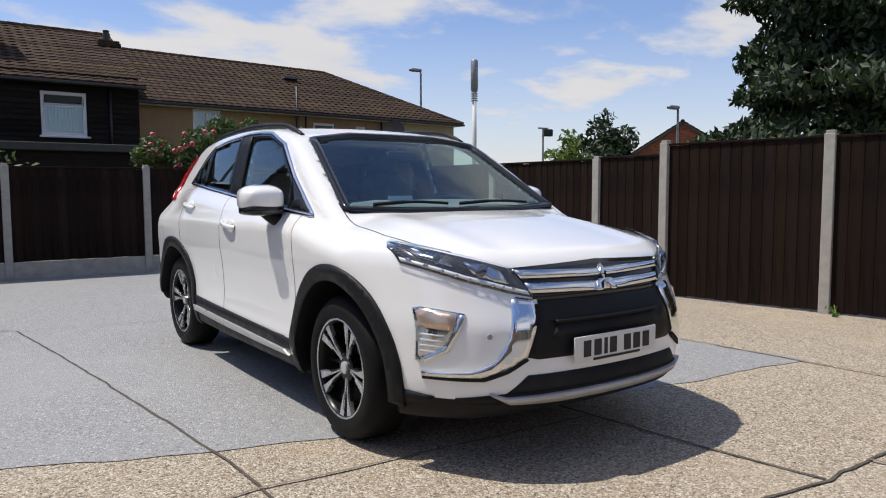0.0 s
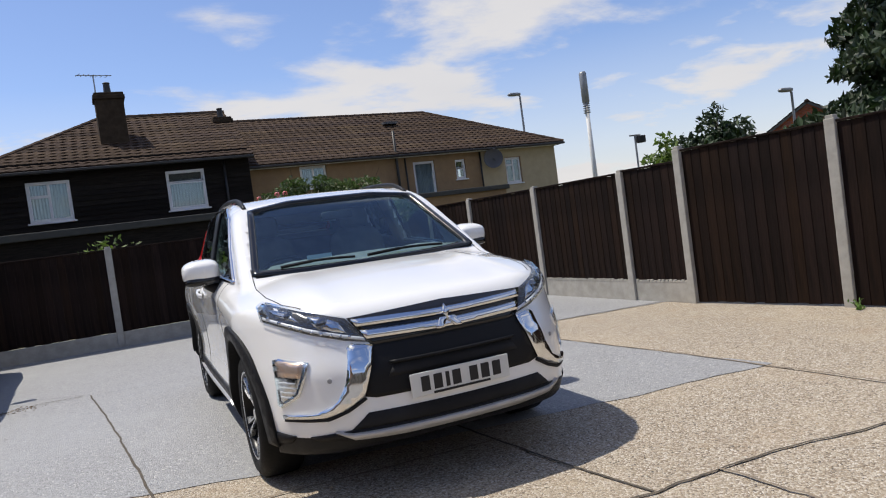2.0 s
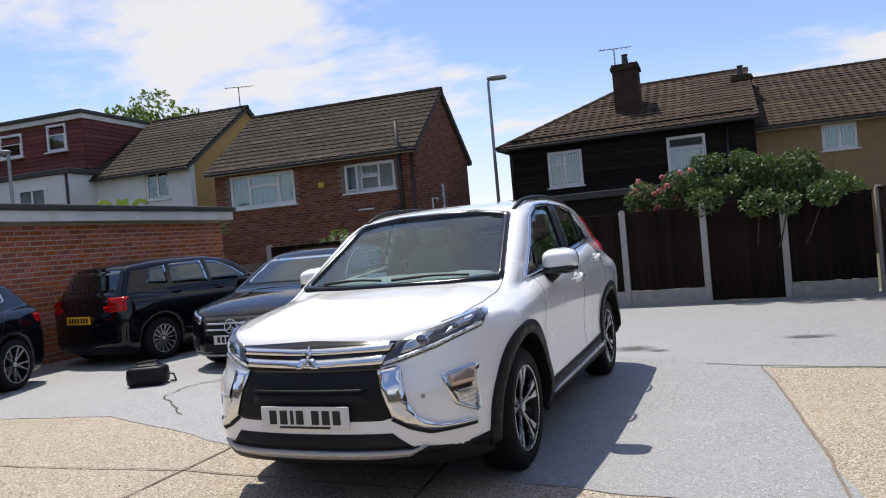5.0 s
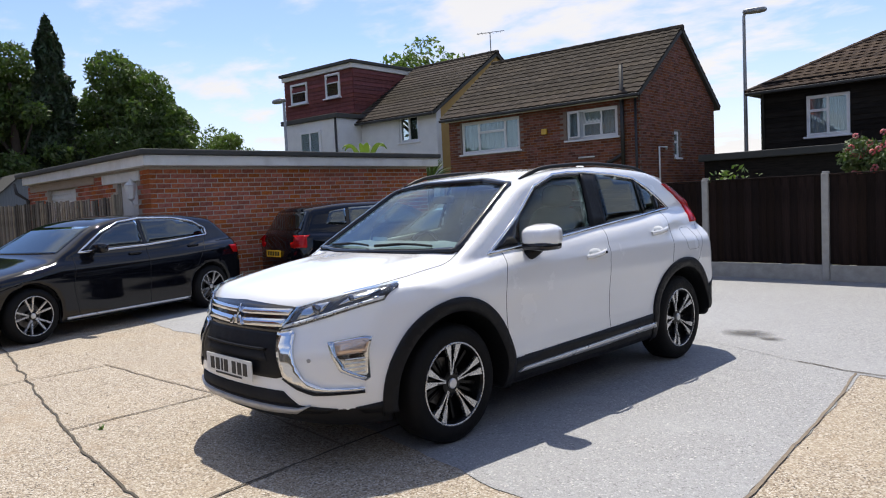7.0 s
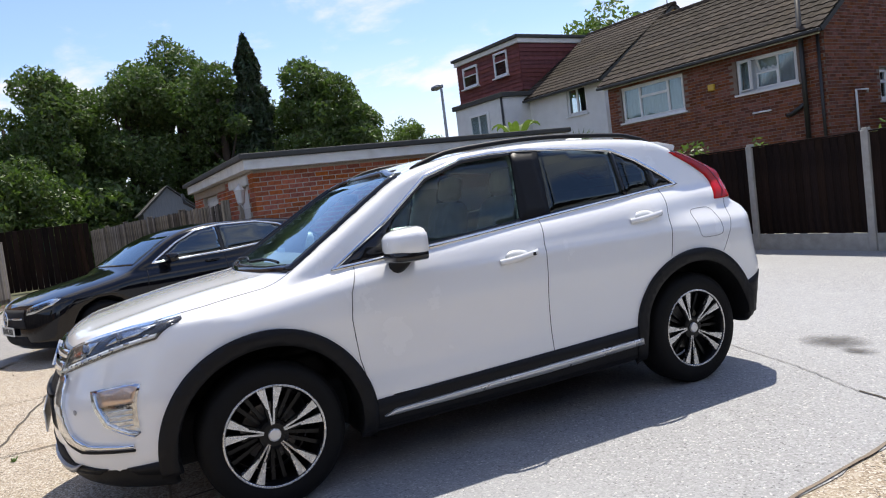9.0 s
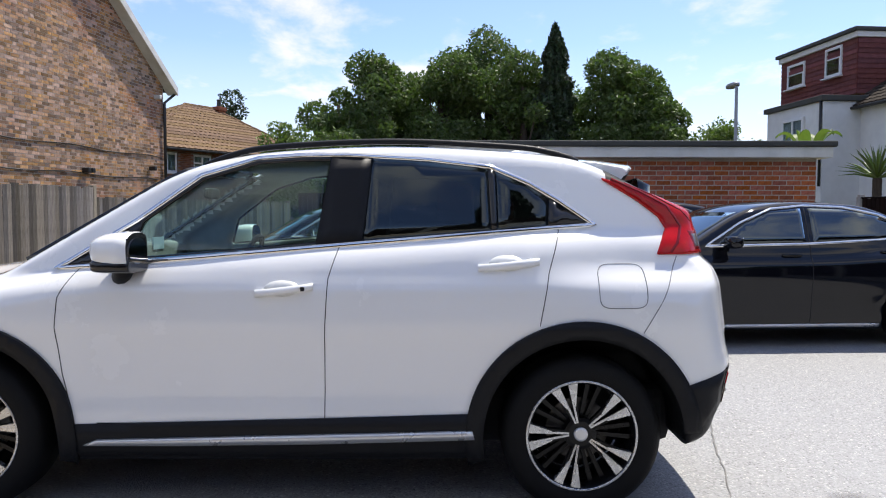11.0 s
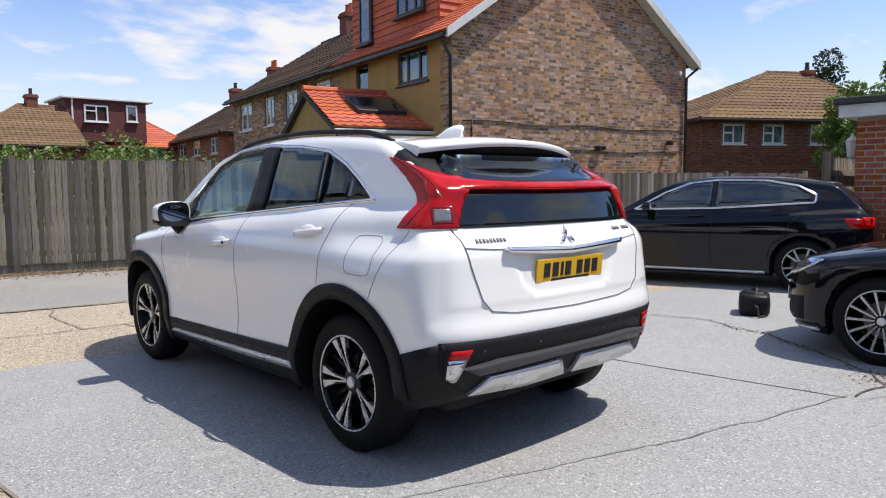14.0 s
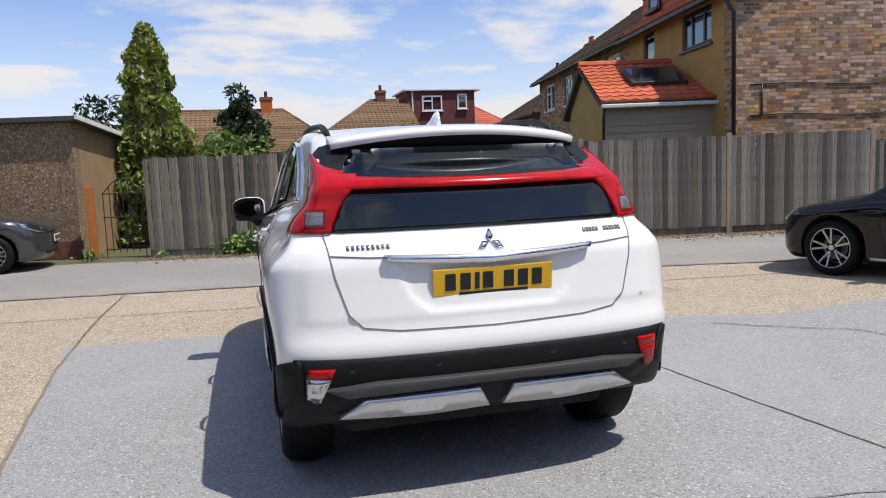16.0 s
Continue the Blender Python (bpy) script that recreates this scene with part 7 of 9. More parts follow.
# mirrors, handles, wipers
def blob(size, power, nu=14, nv=22):
    """A rounded box."""
    bm = bmesh.new()
    sp = lambda v: math.copysign(abs(v) ** power, v)  # noqa: E731
    rings = []
    for i in range(1, nu):
        a = math.pi * i / nu - math.pi / 2
        rings.append([bm.verts.new((size[0] * sp(math.cos(a)) * sp(math.cos(2 * math.pi * j / nv)), size[1] * sp(math.cos(a)) * sp(math.sin(2 * math.pi * j / nv)), size[2] * sp(math.sin(a)))) for j in range(nv)])
    for p, q in zip(rings, rings[1:]):
        for j in range(nv):
            bm.faces.new((p[j], p[(j + 1) % nv], q[(j + 1) % nv], q[j])).smooth = True
    bm.faces.new(rings[0][::-1]), bm.faces.new(rings[-1])
    return bm


for s in (1, -1):
    bm = blob((0.114, 0.118, 0.080), 0.60)
    for v in bm.verts:
        v.co.y += 0.10 * (v.co.x + 0.1) ** 1 * 0.5
        v.co.z *= 1 - 1.6 * max(v.co.x - 0.02, 0)
        v.co.z *= 1 + 1.8 * min(v.co.y, 0)
        v.co.y = min(v.co.y, 0.062)
        v.co.x *= s
    if s < 0:
        bmesh.ops.reverse_faces(bm, faces=bm.faces[:])
    mir = part("door_mirror", bm, M_WHITE, suv, "white door mirror with a black base")
    mir.data.materials.append(M_GLOSSBLACK)
    for f in mir.data.polygons:
        f.material_index = 1 if f.normal.y > 0.8 else 0
    mir.location = (s * 0.955, -0.59, 1.15)
    bm = blob((0.108, 0.112, 0.032), 0.5)
    for v in bm.verts:
        v.co.x *= s
        v.co.y = min(v.co.y, 0.063)
    low_part = part("mirror_base", bm, M_GLOSSBLACK, mir, "black lower shell")
    low_part.location = (s * -0.004, 0.002, -0.058)
    bm = bmesh.new()
    add_prism(bm, [(s * (0.0 + 0.088 * math.cos(k * math.pi / 8)), 0.055 * math.sin(k * math.pi / 8)) for k in range(16)], "y", 0.056, 0.066)
    part("mirror_glass", bm, M_MIRROR, mir, "mirror glass")
    arm = part("mirror_arm", tube([(s * -0.02, 0.0, -0.06), (s * -0.05, -0.02, -0.09), (s * -0.08, -0.04, -0.115), (s * -0.12, -0.05, -0.125)], 0.040, 10, taper=[0.95, 1, 1.0, 1.1]), M_TRIM, mir, "black mirror arm", smooth=True)
    for y0, y1, z0, z1 in ((-0.055, 0.190, 0.968, 0.997), (0.885, 1.146, 1.073, 1.100)):
        n = 9
        pts = []
        for k in range(n):
            u = k / (n - 1)
            c = cast(suv_hull, 0, [(y0 + (y1 - y0) * u, z0 + (z1 - z0) * u)], s)[0]
            c[0] += s * (0.004 + 0.028 * math.sin(math.pi * u) ** 0.5)
            pts.append(c)
        bm = bmesh.new()
        prev = None
        for c in pts:
            ring = [bm.verts.new((c[0] + s * a, c[1], c[2] + b)) for a, b in ((-0.012, -0.012), (0.002, -0.016), (0.006, 0), (0.002, 0.016), (-0.012, 0.012))]
            if prev:
                for j in range(5):
                    bm.faces.new((prev[j], prev[(j + 1) % 5], ring[(j + 1) % 5], ring[j])).smooth = True
            prev = ring
        bmesh.ops.recalc_face_normals(bm, faces=bm.faces[:])
        part("door_handle", bm, M_WHITE, suv, "white door handle")
        if s > 0 and y0 < 0:
            c = pts[6]
            part("keyhole", box((c[0] + 0.001, c[1] + 0.012, c[2] - 0.009), (c[0] + 0.009, c[1] + 0.030, c[2] + 0.009), 0.003), M_GAP, suv, "small dark keyhole")
        ymid, zmid = (y0 + y1) / 2 - 0.01, (z0 + z1) / 2 + 0.006
        cup = [(ymid + 0.075 * math.cos(k * math.pi / 8), zmid + 0.034 * math.sin(k * math.pi / 8)) for k in range(16)]
        # flat greyer patch paints the cup's shade; the skin is not hollowed
        part("handle_recess", panel(suv_hull, 0, cup, s, 0.0012, 0.002, 0.03), M_RECESS_SHADE, suv)
for x0, x1 in ((-0.02, 0.50), (-0.55, -0.10)):
    pts = []
    for k in range(8):
        u = k / 7
        c = cast(suv_hull, 1, [(x0 + (x1 - x0) * u, 1.108 + 0.012 * math.sin(u * 3))], -1)[0]
        pts.append((c[0], c[1] - 0.012, c[2] + 0.014))
    wiper = part("wiper", tube(pts, 0.008, 6), M_TRIM, suv, "black wiper")
    part("wiper_arm", tube([pts[0], pts[3]], 0.010, 6), M_TRIM, wiper)

# cabin
def add_blob(bm, c, size, power=0.5, m=None):
    b2 = blob(size, power, 8, 14)
    me = bpy.data.meshes.new("tmp")
    b2.to_mesh(me)
    b2.free()
    me.transform(Matrix.Translation(c) @ (m or Matrix()))
    bm.from_mesh(me)
    bpy.data.meshes.remove(me)
    return bm


bm = bmesh.new()
add_blob(bm, (0, -0.78, 0.93), (0.68, 0.22, 0.13), 0.4)
add_blob(bm, (-0.37, -0.64, 1.02), (0.17, 0.10, 0.05), 0.6)
add_blob(bm, (0, -0.60, 0.80), (0.14, 0.2, 0.2), 0.4)
part("dashboard", bm, M_CABIN, suv, "dark dashboard")
part("steering_wheel", tube([(-0.37 + 0.185 * math.cos(k * math.pi / 12), -0.42 + 0.06 * math.sin(k * math.pi / 12), 0.99 + 0.175 * math.sin(k * math.pi / 12)) for k in range(24)], 0.016, 8, True), M_CABIN, suv, "steering wheel", smooth=True)
part("wheel_hub", add_blob(bmesh.new(), (-0.37, -0.43, 0.98), (0.15, 0.04, 0.05), 0.6), M_CABIN, suv)
for sx in (-0.37, 0.37):
    bm = bmesh.new()
    lean = Matrix.Rotation(radians(-14), 4, "X")
    add_blob(bm, (sx, 0.0, 0.70), (0.25, 0.27, 0.09), 0.5)
    add_blob(bm, (sx, 0.27, 1.0), (0.235, 0.075, 0.33), 0.5, lean)
    seat = part("seat", bm, M_SEAT, suv, "dark cloth front seat")
    part("headrest", add_blob(bmesh.new(), (sx, 0.36, 1.40), (0.13, 0.05, 0.085), 0.5, lean), M_SEAT, seat)
bm = bmesh.new()
add_blob(bm, (0, 0.95, 0.72), (0.62, 0.27, 0.09), 0.4)
add_blob(bm, (0, 1.22, 1.0), (0.60, 0.08, 0.30), 0.4, Matrix.Rotation(radians(-18), 4, "X"))
part("rear_bench", bm, M_SEAT, suv, "dark cloth rear bench")
part("interior_mirror", add_blob(bmesh.new(), (0, -0.52, 1.41), (0.115, 0.015, 0.03), 0.5), M_CABIN, suv)
part("paper", box((-0.34, -0.86, 1.075), (-0.18, -0.855, 1.145), 0.0, None), M_PAPER, suv, "pale blue paper on the dashboard").matrix_basis = pose(0, -0.06, 0.02, 0, 0, 0)
part("underbody", box((-0.62, -1.88, 0.235), (0.62, 1.80, 0.5), 0.05), M_GAP, suv, "dark underbody")


# wheels
def make_wheel(rim_style, tyre_r, rim_r, width, cut, dark):
    """A wheel at the origin with its outer face towards +x: tyre, rim, spokes, nuts, cap, brake disc."""
    w = new("wheel")
    h = width / 2
    part("tyre", lathe([(-h, rim_r + 0.005), (-h - 0.004, (rim_r + tyre_r) / 2), (-h + 0.008, tyre_r - 0.022), (-h + 0.03, tyre_r - 0.003), (0, tyre_r), (h - 0.03, tyre_r - 0.003),
                        (h - 0.008, tyre_r - 0.022), (h + 0.006, (rim_r + tyre_r) / 2 + 0.01), (h + 0.004, rim_r + 0.018), (h - 0.006, rim_r + 0.003)], 56, caps=False), M_TYRE, w, "black rubber tyre", smooth=True)
    bm = lathe([(h - 0.004, rim_r + 0.006), (h - 0.001, rim_r), (h - 0.006, rim_r - 0.008), (h - 0.03, rim_r - 0.016), (-h + 0.02, rim_r - 0.02), (-h + 0.02, rim_r - 0.03)], 56, caps=False)
    part("rim", bm, dark, w, "dark alloy rim", smooth=True)
    part("rim_lip", lathe([(h - 0.002, rim_r + 0.004), (h + 0.0015, rim_r - 0.001), (h - 0.003, rim_r - 0.006)], 56, caps=False), cut, w, "machined rim edge", smooth=True)
    part("brake_disc", lathe([(-0.02, 0.14), (-0.012, 0.14), (-0.010, 0.138), (-0.010, 0.01)], 32), M_DISC, w, "brake disc")
    part("wheel_well", lathe([(-h + 0.0, rim_r - 0.03), (-h + 0.012, 0.01)], 24), M_GAP, w)
    hub_x = h - 0.035
    part("hub", lathe([(hub_x - 0.05, 0.075), (hub_x - 0.004, 0.070), (hub_x, 0.055), (hub_x, 0.012)], 24), dark, w)
    part("hub_cap", lathe([(hub_x, 0.031), (hub_x + 0.010, 0.030), (hub_x + 0.013, 0.024), (hub_x + 0.013, 0.003)], 20), M_SATIN, w, "satin hub cap")
    R = rim_r - 0.004

    def blade(angle, half_in, half_out, r0, r1, mat, name, x_in, x_out, thick=0.022, lean=0.0):
        bm = bmesh.new()
        ring0 = []
        for x_off in (0, -thick):
            for r, hw, xx, da in ((r0, half_in, x_in, 0.0), (r1, half_out, x_out, lean)):
                for sgn in (-1, 1):
                    a = radians(angle + da)
                    u, v = r, sgn * hw * (1.0 if x_off == 0 else 1.25)
                    ring0.append(bm.verts.new((xx + x_off, u * math.cos(a) - v * math.sin(a), u * math.sin(a) + v * math.cos(a))))
        a0, a1, b0, b1, c0, c1, d0, d1 = ring0
        for f in ((a0, a1, b1, b0), (c0, d0, d1, c1), (a0, b0, d0, c0), (a1, c1, d1, b1), (b0, b1, d1, d0), (a0, c0, c1, a1)):
            bm.faces.new(f)
        bmesh.ops.recalc_face_normals(bm, faces=bm.faces[:])
        return part(name, bm, mat, w)

    if rim_style == "paired":
        for k in range(5):
            a = 90 + 72 * k
            for sgn in (-1, 1):
                blade(a + sgn * 5.0, 0.0042, 0.0050, 0.05, R, cut, "spoke", hub_x, h - 0.008, lean=sgn * 1.0)
                blade(a + sgn * 8.5, 0.002, 0.0165, 0.128, R, cut, "spoke_fin", hub_x + 0.016, h - 0.0085, lean=sgn * 2.6)
                blade(a + sgn * 6.5, 0.008, 0.014, 0.048, R, dark, "spoke_back", hub_x - 0.006, h - 0.014, lean=sgn * 2.0)
                blade(a + sgn * 27, 0.007, 0.010, 0.06, R, dark, "dark_spoke", hub_x - 0.04, h - 0.06, lean=sgn * 2)
    elif rim_style == "multi":
        for k in range(14):
            blade(90 + 360 / 14 * k, 0.006, 0.009, 0.045, R, cut, "spoke", hub_x, h - 0.006)
    else:
        for k in range(5):
            a = 90 + 72 * k
            for sgn in (-1, 1):
                blade(a + sgn * 4, 0.010, 0.010, 0.045, R, cut, "spoke", hub_x, h - 0.006, lean=sgn * 9)
    for k in range(5):
        a = radians(54 + 72 * k)
        ob = part("wheel_nut", lathe([(hub_x - 0.02, 0.010), (hub_x - 0.003, 0.009), (hub_x - 0.002, 0.002)], 6), M_SATIN, w)
        ob.location = (0, 0.052 * math.cos(a), 0.052 * math.sin(a))
    return w


def put_wheels(car, wheel, wx, wy, wz, spin=(0, 20, 47, 11)):
    spots = [(1, -wy), (1, wy), (-1, -wy), (-1, wy)]
    for i, (s, y) in enumerate(spots):
        m = pose(s * wx, y, wz, 0, 0, 0 if s > 0 else 180) @ pose(0, 0, 0, spin[i], 0, 0)
        ob = wheel if i == 3 else copy_thing(wheel, m)
        ob.matrix_basis = m
        ob.parent = car


put_wheels(suv, make_wheel("paired", TYRE_R, 0.238, 0.225, M_RIMCUT, M_RIMDARK), WHEEL_X, WHEEL_Y, WHEEL_Z)

# ---- the other cars ----
M_BLACKPAINT = material("black_car_paint", (0.003, 0.0035, 0.006), (0.004, 0.0045, 0.007), 2, rough=0.05, rough_var=0.015, spec=0.45)
M_GREYPAINT = material("dark_grey_car_paint", (0.055, 0.055, 0.062), (0.065, 0.065, 0.072), 2, rough=0.25, metal=0.5, coat=1.0, rough_var=0.02)
M_CARGLASS = glass_material("car_glass", (0.10, 0.115, 0.12), see=0.75, ior=1.75)
M_RIMSILVER = material("silver_rim", (0.50, 0.51, 0.53), (0.42, 0.43, 0.45), 20, rough=0.3, metal=0.85)


def make_car(label, paint, m, s):
    """A parked car from its outline: s holds its lengths, curves and panels."""
    half, wb = s["half"], s["wheelbase"] / 2
    sx, sy, sz = s["screen"]
    rx, ry, rz = s["rear_glass"]

    def hull(x, y, z):
        ax = np.abs(x)
        wide = half + pchip(z, [(0.15, -0.06), (0.3, -0.025), (0.5, -0.015), (0.72, 0.0), (0.86, -0.012), (1.0, -0.06), (1.12, -0.12)])
        wide = wide + pchip(y, [(s["nose"], -0.09), (-wb, 0.0), (-0.5, -0.012), (0.5, -0.012), (wb, 0.0), (s["tail"], -0.08)])
        top = pchip(y, s["deck"]) - 0.03 * (ax / 0.7) ** 2 - 0.04 * (ax / half) ** 8
        low = smax(ax - wide, z - top, 0.08)
        bow = pchip(z, [(0.15, 0.10), (0.3, 0.0), (0.5, 0.0), (0.68, 0.04), (0.85, 0.16)])
        low = smax(low, s["nose"] + bow + 0.07 * (ax / 0.5) ** 2 + 0.22 * (ax / half) ** 6 - y, 0.07)
        stern = pchip(z, [(0.15, -0.12), (0.35, 0.0), (0.6, 0.0), (0.85, -0.05), (1.05, -0.10)])
        low = smax(low, y - s["tail"] - stern + 0.05 * (ax / 0.6) ** 2 + 0.14 * (ax / half) ** 7, 0.06)
        low = smax(low, 0.17 - z, 0.04)
        side_c = ax - pchip(z, s["cabin"]) - pchip(y, [(-1.2, -0.02), (-0.3, 0.0), (0.7, 0.0), (1.9, -0.10)])
        scr = (-sz * (y - sx - -0.0 - 0.06 * (ax / 0.7) ** 2) + (z - sy)) / math.hypot(1, sz)
        rg = (rz * (y - rx + 0.06 * (ax / 0.6) ** 2) + (z - ry)) / math.hypot(1, rz)
        roof = z - pchip(y, s["roof"]) + 0.03 * (ax / 0.6) ** 2
        cab = smax(smax(smax(side_c, scr, 0.05), roof, 0.08), rg, 0.05)
        cab = np.maximum(np.maximum(cab, 0.7 - z), y - s["tail"] + 0.1)
        return smin(low, cab, 0.03)

    tr, wx = s["tyre"], half - 0.115

    def shell(x, y, z):
        f = hull(x, y, z)
        for wy in (-wb, wb):
            f = np.maximum(f, -np.maximum(np.hypot(y - wy, z - tr) - tr - 0.045, 0.45 - np.abs(x)))
        return f

    car = thing("car", label, "car", "other parked cars", m)
    v, q = skin(shell, (-half - 0.05, s["nose"] - 0.06, 0.1), (half + 0.05, s["tail"] + 0.06, 1.62), 0.04)
    me = mesh_from("body", v, q, paint)
    me.materials.append(M_GAP)
    deep = hull(*v[q].mean(1).T) < -0.03
    me.polygons.foreach_set("material_index", deep.astype(int).tolist())
    part("body", me, None, car)

    def lay(name, axis, side, outline, mat, label="", parent=None, **kw):
        kw.setdefault("reach", 2.6 if name in ("windscreen", "rear_glass") else 0.95)
        return part(name, panel(hull, axis, outline, side, **kw), mat, parent or car, label)

    for sd in (1, -1):
        for w in s["windows"]:
            lay("window_glass", 0, sd, w, M_CARGLASS, "tinted side window", off=0.004, thick=0.008)
        if s.get("chrome", True):
            part("window_trim", ribbon(hull, 0, s["trim"], sd, 0.026, 0.009, 0.01, closed=True), M_CHROME, car, "chrome window line")
        for line in s["gaps"]:
            part("panel_gap", ribbon(hull, 0, line, sd, 0.008, 0.0015, 0.004), M_GAP, car)
        head = [(sd * a, b) for a, b in s["head"]]
        lamp = lay("headlight", 1, -1, head, M_REFLECT, "clear headlight", off=0.008, thick=0.012, step=0.04)
        cx, cz = sum(p[0] for p in head) / len(head), sum(p[1] for p in head) / len(head)
        lay("lamp_core", 1, -1, [(cx + (a - cx) * 0.6, cz + (b - cz) * 0.55) for a, b in head], M_GLOSSBLACK, "", lamp, off=0.012, thick=0.006, step=0.04)
        lay("lens", 1, -1, head, M_LENS, "clear lens", lamp, off=0.016, thick=0.003, step=0.04)
        tl = [(sd * a, b) for a, b in s["tail_lamp"]]
        lay("tail_light", 1, 1, tl, M_REDLENS, "red tail light", off=0.010, thick=0.02, step=0.04)
        if "tail_side" in s:
            lay("tail_light", 0, sd, s["tail_side"], M_REDLENS, "red tail light", off=0.010, thick=0.02, step=0.04)
        bm = add_blob(bmesh.new(), (0, 0, 0), (0.11, 0.06, 0.062), 0.6)
        mi = part("door_mirror", bm, paint, car, "door mirror")
        mi.location = (sd * (half + 0.035), s["mirror"][0], s["mirror"][1])
        part("mirror_arm", tube([(sd * -0.05, 0, -0.03), (sd * -0.16, -0.02, -0.07)], 0.022, 6), paint, mi)
        part("mirror_glass", box((-0.085, 0.052, -0.045), (0.085, 0.064, 0.045), 0.01), M_CHROME, mi)
        for hy, hz in s["handles"]:
            c = cast(hull, 0, [(hy, hz)], sd)[0]
            part("door_handle", add_blob(bmesh.new(), (c[0] + sd * 0.012, hy, hz), (0.016, 0.10, 0.016), 0.5), paint, car, "door handle")
        lay("sill_strip", 0, sd, [(-wb + 0.42, 0.235), (wb - 0.42, 0.235), (wb - 0.42, 0.205), (-wb + 0.42, 0.205)], M_SATIN if s.get("chrome", True) else M_TRIM, "", off=0.012, thick=0.012)
    lay("windscreen", 1, -1, s["screen_pane"], M_CARGLASS, "windscreen mirroring the sky", off=0.003, thick=0.006)
    lay("rear_glass", 1, 1, s["rear_pane"], M_CARGLASS, "rear window", off=0.003, thick=0.006)
    gr = lay("grille", 1, -1, s["grille"], M_GAP, "black grille", off=0.006, thick=0.012)
    for z0 in s.get("bars", ()):
        w = max(p[0] for p in s["grille"]) - 0.04
        lay("grille_bar", 1, -1, [(-w, z0 + 0.010), (w, z0 + 0.010), (w, z0 - 0.010), (-w, z0 - 0.010)], M_CHROME, "chrome grille bar", gr, off=0.016, thick=0.012)
    if s.get("ring"):
        c = cast(hull, 1, [(0, s["ring"])], -1)[0]
        bm = tube([(0.085 * math.cos(k * math.pi / 10), 0, 0.085 * math.sin(k * math.pi / 10)) for k in range(20)], 0.009, 6, True)
        for k in range(3):
            a = math.pi / 2 + k * 2 * math.pi / 3
            add_tube(bm, [(0, 0, 0), (0.082 * math.cos(a), 0, 0.082 * math.sin(a))], 0.009, 6, taper=[1.2, 0.4])
        part("badge", bm, M_CHROME, gr, "round chrome badge", smooth=True).location = (c[0], c[1] - 0.03, c[2])
    for lo in s.get("intakes", ()):
        lay("air_intake", 1, -1, lo, M_GAP, "dark air intake", off=0.005, thick=0.012)
    if s.get("splitter"):
        lay("splitter", 1, -1, s["splitter"], M_SATIN, "satin silver front splitter", off=0.016, thick=0.02)
    for axis_side, zz, mat, tint in ((-1, s["plate"][0], M_PLATE_W, "white number plate with dark bars"), (1, s["plate"][1], M_PLATE_Y, "yellow number plate with dark bars")):
        c = cast(hull, 1, [(0, zz)], axis_side)[0]
        pl = part("number_plate", box((-0.26, -0.006, -0.0555), (0.26, 0.004, 0.0555), 0.003), mat, car, tint)
        pl.matrix_basis = pose(0, c[1] + axis_side * 0.018, zz, 0, 0, 0 if axis_side < 0 else 180)
        for i, x in enumerate((-0.186, -0.122, -0.06, 0.0, 0.075, 0.135, 0.195)):
            part("bar", box((x - 0.021, -0.0085, -0.034), (x + 0.021, -0.0055, 0.036), 0.001), M_INK, pl)
    put_wheels(car, make_wheel(s["rim"], tr, s["rim_r"], 0.215, M_RIMSILVER, M_RIMDARK), wx, wb, tr, (12, 41, 5, 66))
    return car


